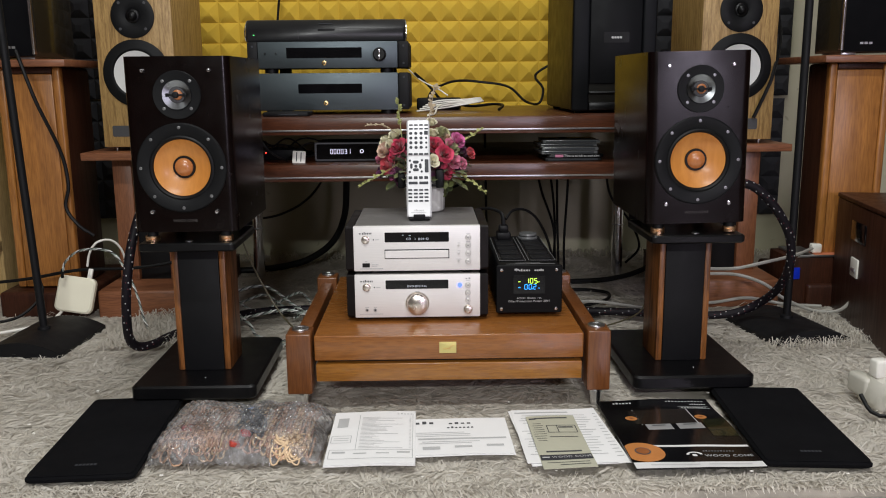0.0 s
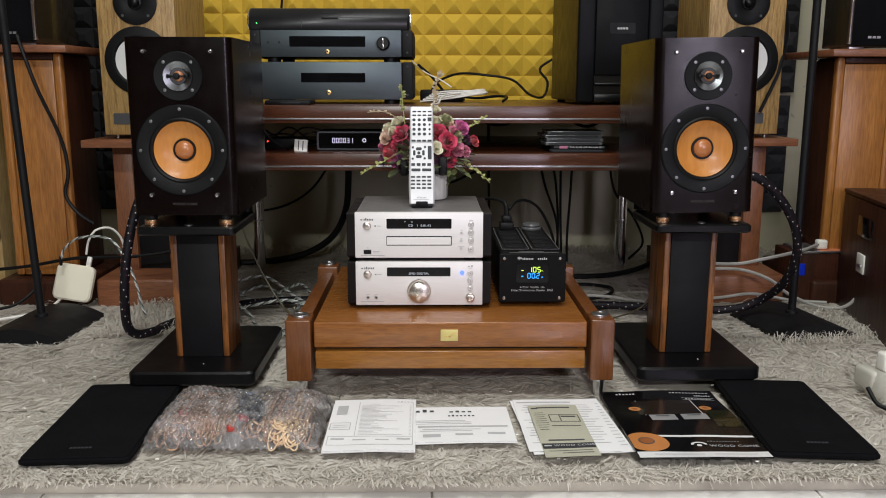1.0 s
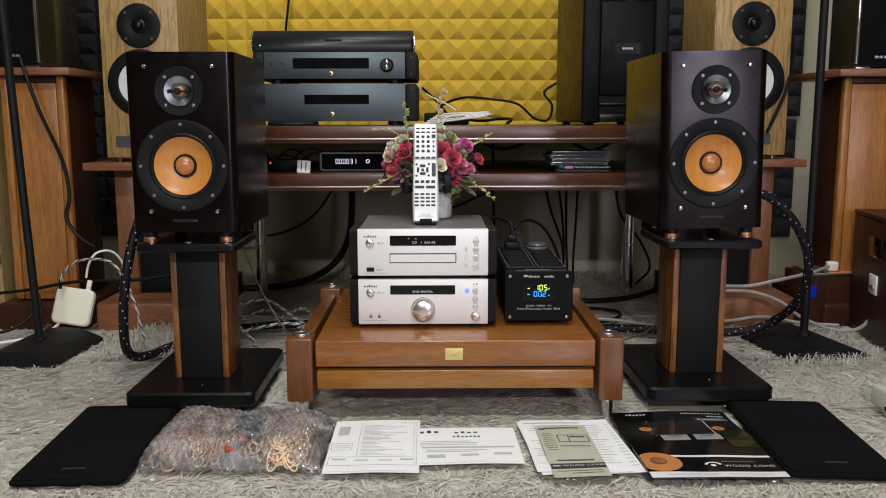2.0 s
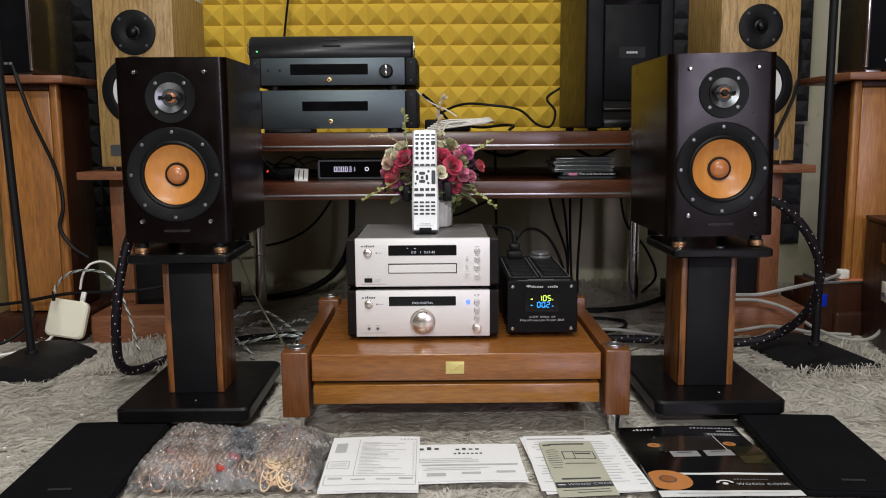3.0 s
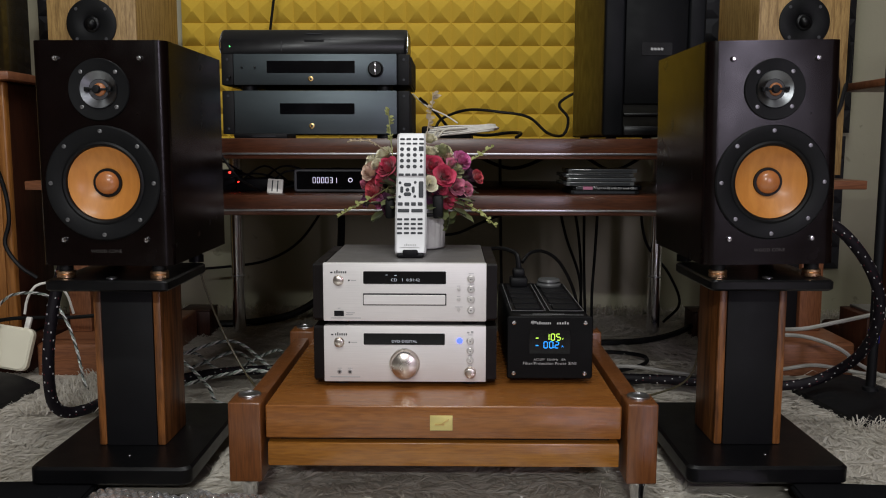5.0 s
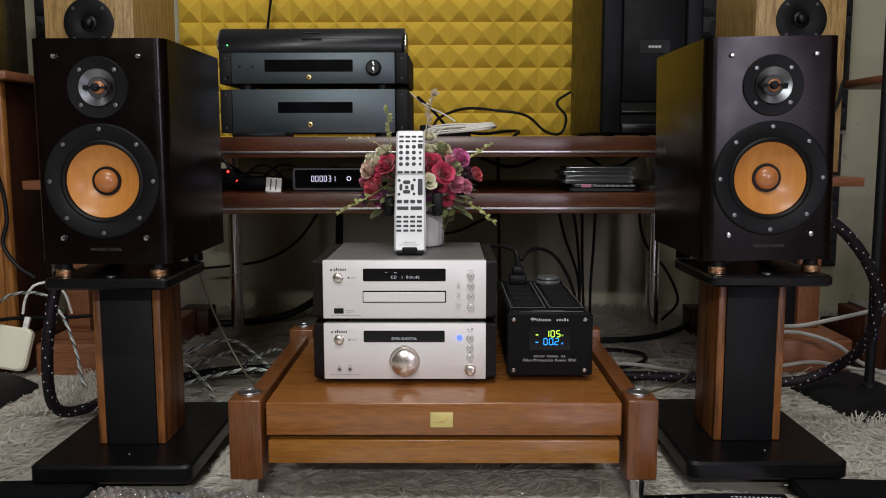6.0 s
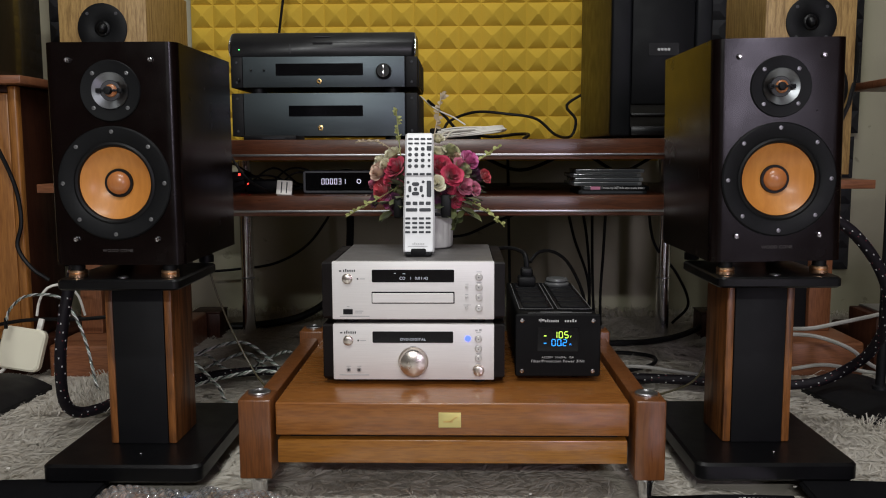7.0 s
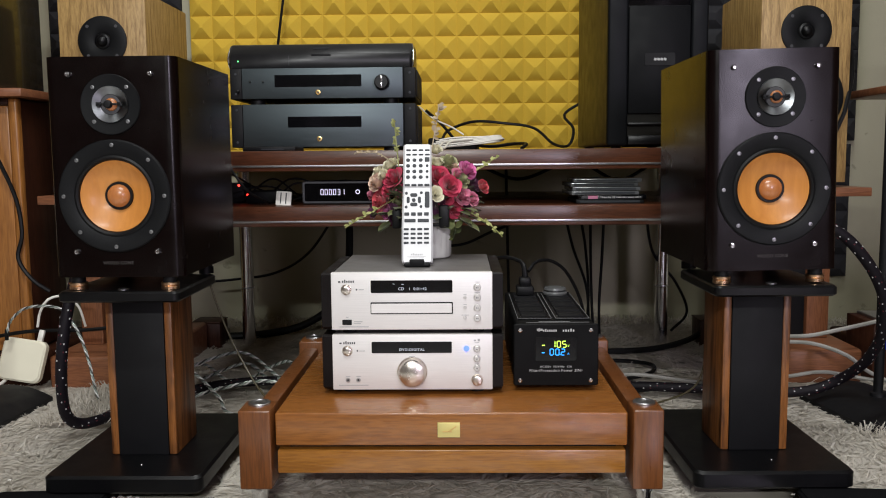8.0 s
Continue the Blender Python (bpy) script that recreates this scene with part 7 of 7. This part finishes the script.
    return tagged(ob, "grey and silvery shag fibres", "", "", "stuff")


BLOCKS = [(-0.57, -0.345, 1.62, 1.92), (0.41, 0.63, 1.63, 1.93), (-0.22, 0.29, 1.84, 2.03), (-0.64, -0.49, 1.31, 1.61), (0.56, 0.71, 1.31, 1.62), (-0.46, -0.20, 1.36, 1.525), (-0.17, -0.04, 1.34, 1.545), (-0.02, 0.13, 1.385, 1.51),
          (0.17, 0.305, 1.345, 1.545), (0.325, 0.54, 1.31, 1.60), (-0.9, -0.67, 2.31, 2.68), (0.74, 0.96, 2.34, 2.7), (-1.19, -0.98, 2.33, 2.65), (1.06, 1.28, 2.33, 2.65), (-1.04, -0.88, 1.98, 2.16), (0.84, 0.98, 2.0, 2.17)]
pile(1, -1.3, 1.3, RUG_FRONT + 0.004, 1.78, 210000, BLOCKS, False, True)
pile(2, -1.4, 1.4, 1.78, 2.35, 140000, BLOCKS, False, True)
pile(3, -1.4, 1.4, 2.35, 3.02, 60000, BLOCKS, False, True)
pile(5, -1.3, 1.3, RUG_FRONT + 0.006, 1.78, 9000, BLOCKS)
pile(6, -1.4, 1.4, 1.78, 2.35, 9000, BLOCKS)
pile(7, -1.4, 1.4, 2.35, 3.02, 14000, BLOCKS)
pile(4, -1.3, 1.3, RUG_FRONT - 0.004, RUG_FRONT + 0.03, 9000, [], True)
pile(8, 0.80, 1.02, 1.935, 1.972, 420, [], tall=True)
pile(9, 0.985, 1.06, 1.96, 2.2, 800, [], tall=True)
pile(11, -1.2, 1.3, 2.975, 3.02, 4200, [], tall=True, lift=0.022)
pile(12, -0.80, -0.56, 1.99, 2.25, 3400, BLOCKS, tall=True, lift=0.022)
# small crumbs and lint on the rug
bm = bmesh.new()
rng = random.Random(9)
for k in range(46):
    x, y, s = rng.uniform(-0.9, 0.9), rng.uniform(1.27, 2.0), rng.uniform(0.0012, 0.003)
    bmesh.ops.create_icosphere(bm, subdivisions=1, radius=s, matrix=pose(x, y, 0.012) @ Matrix.Diagonal((1.4, 0.8, 0.6, 1)))
tagged(part("lint", bm, M_WHITE, rug, "tiny white crumbs in the pile"), "", "", "", "stuff")

SMALL_KINDS = ("tracer", "small_print", "print", "heading", "lettering", "logo", "mark", "foliage", "sprig", "display_marks")
for ob in bpy.data.objects:
    if ob.parent and ob.name.split(".")[0] in SMALL_KINDS:
        tagged(ob, kind="stuff")
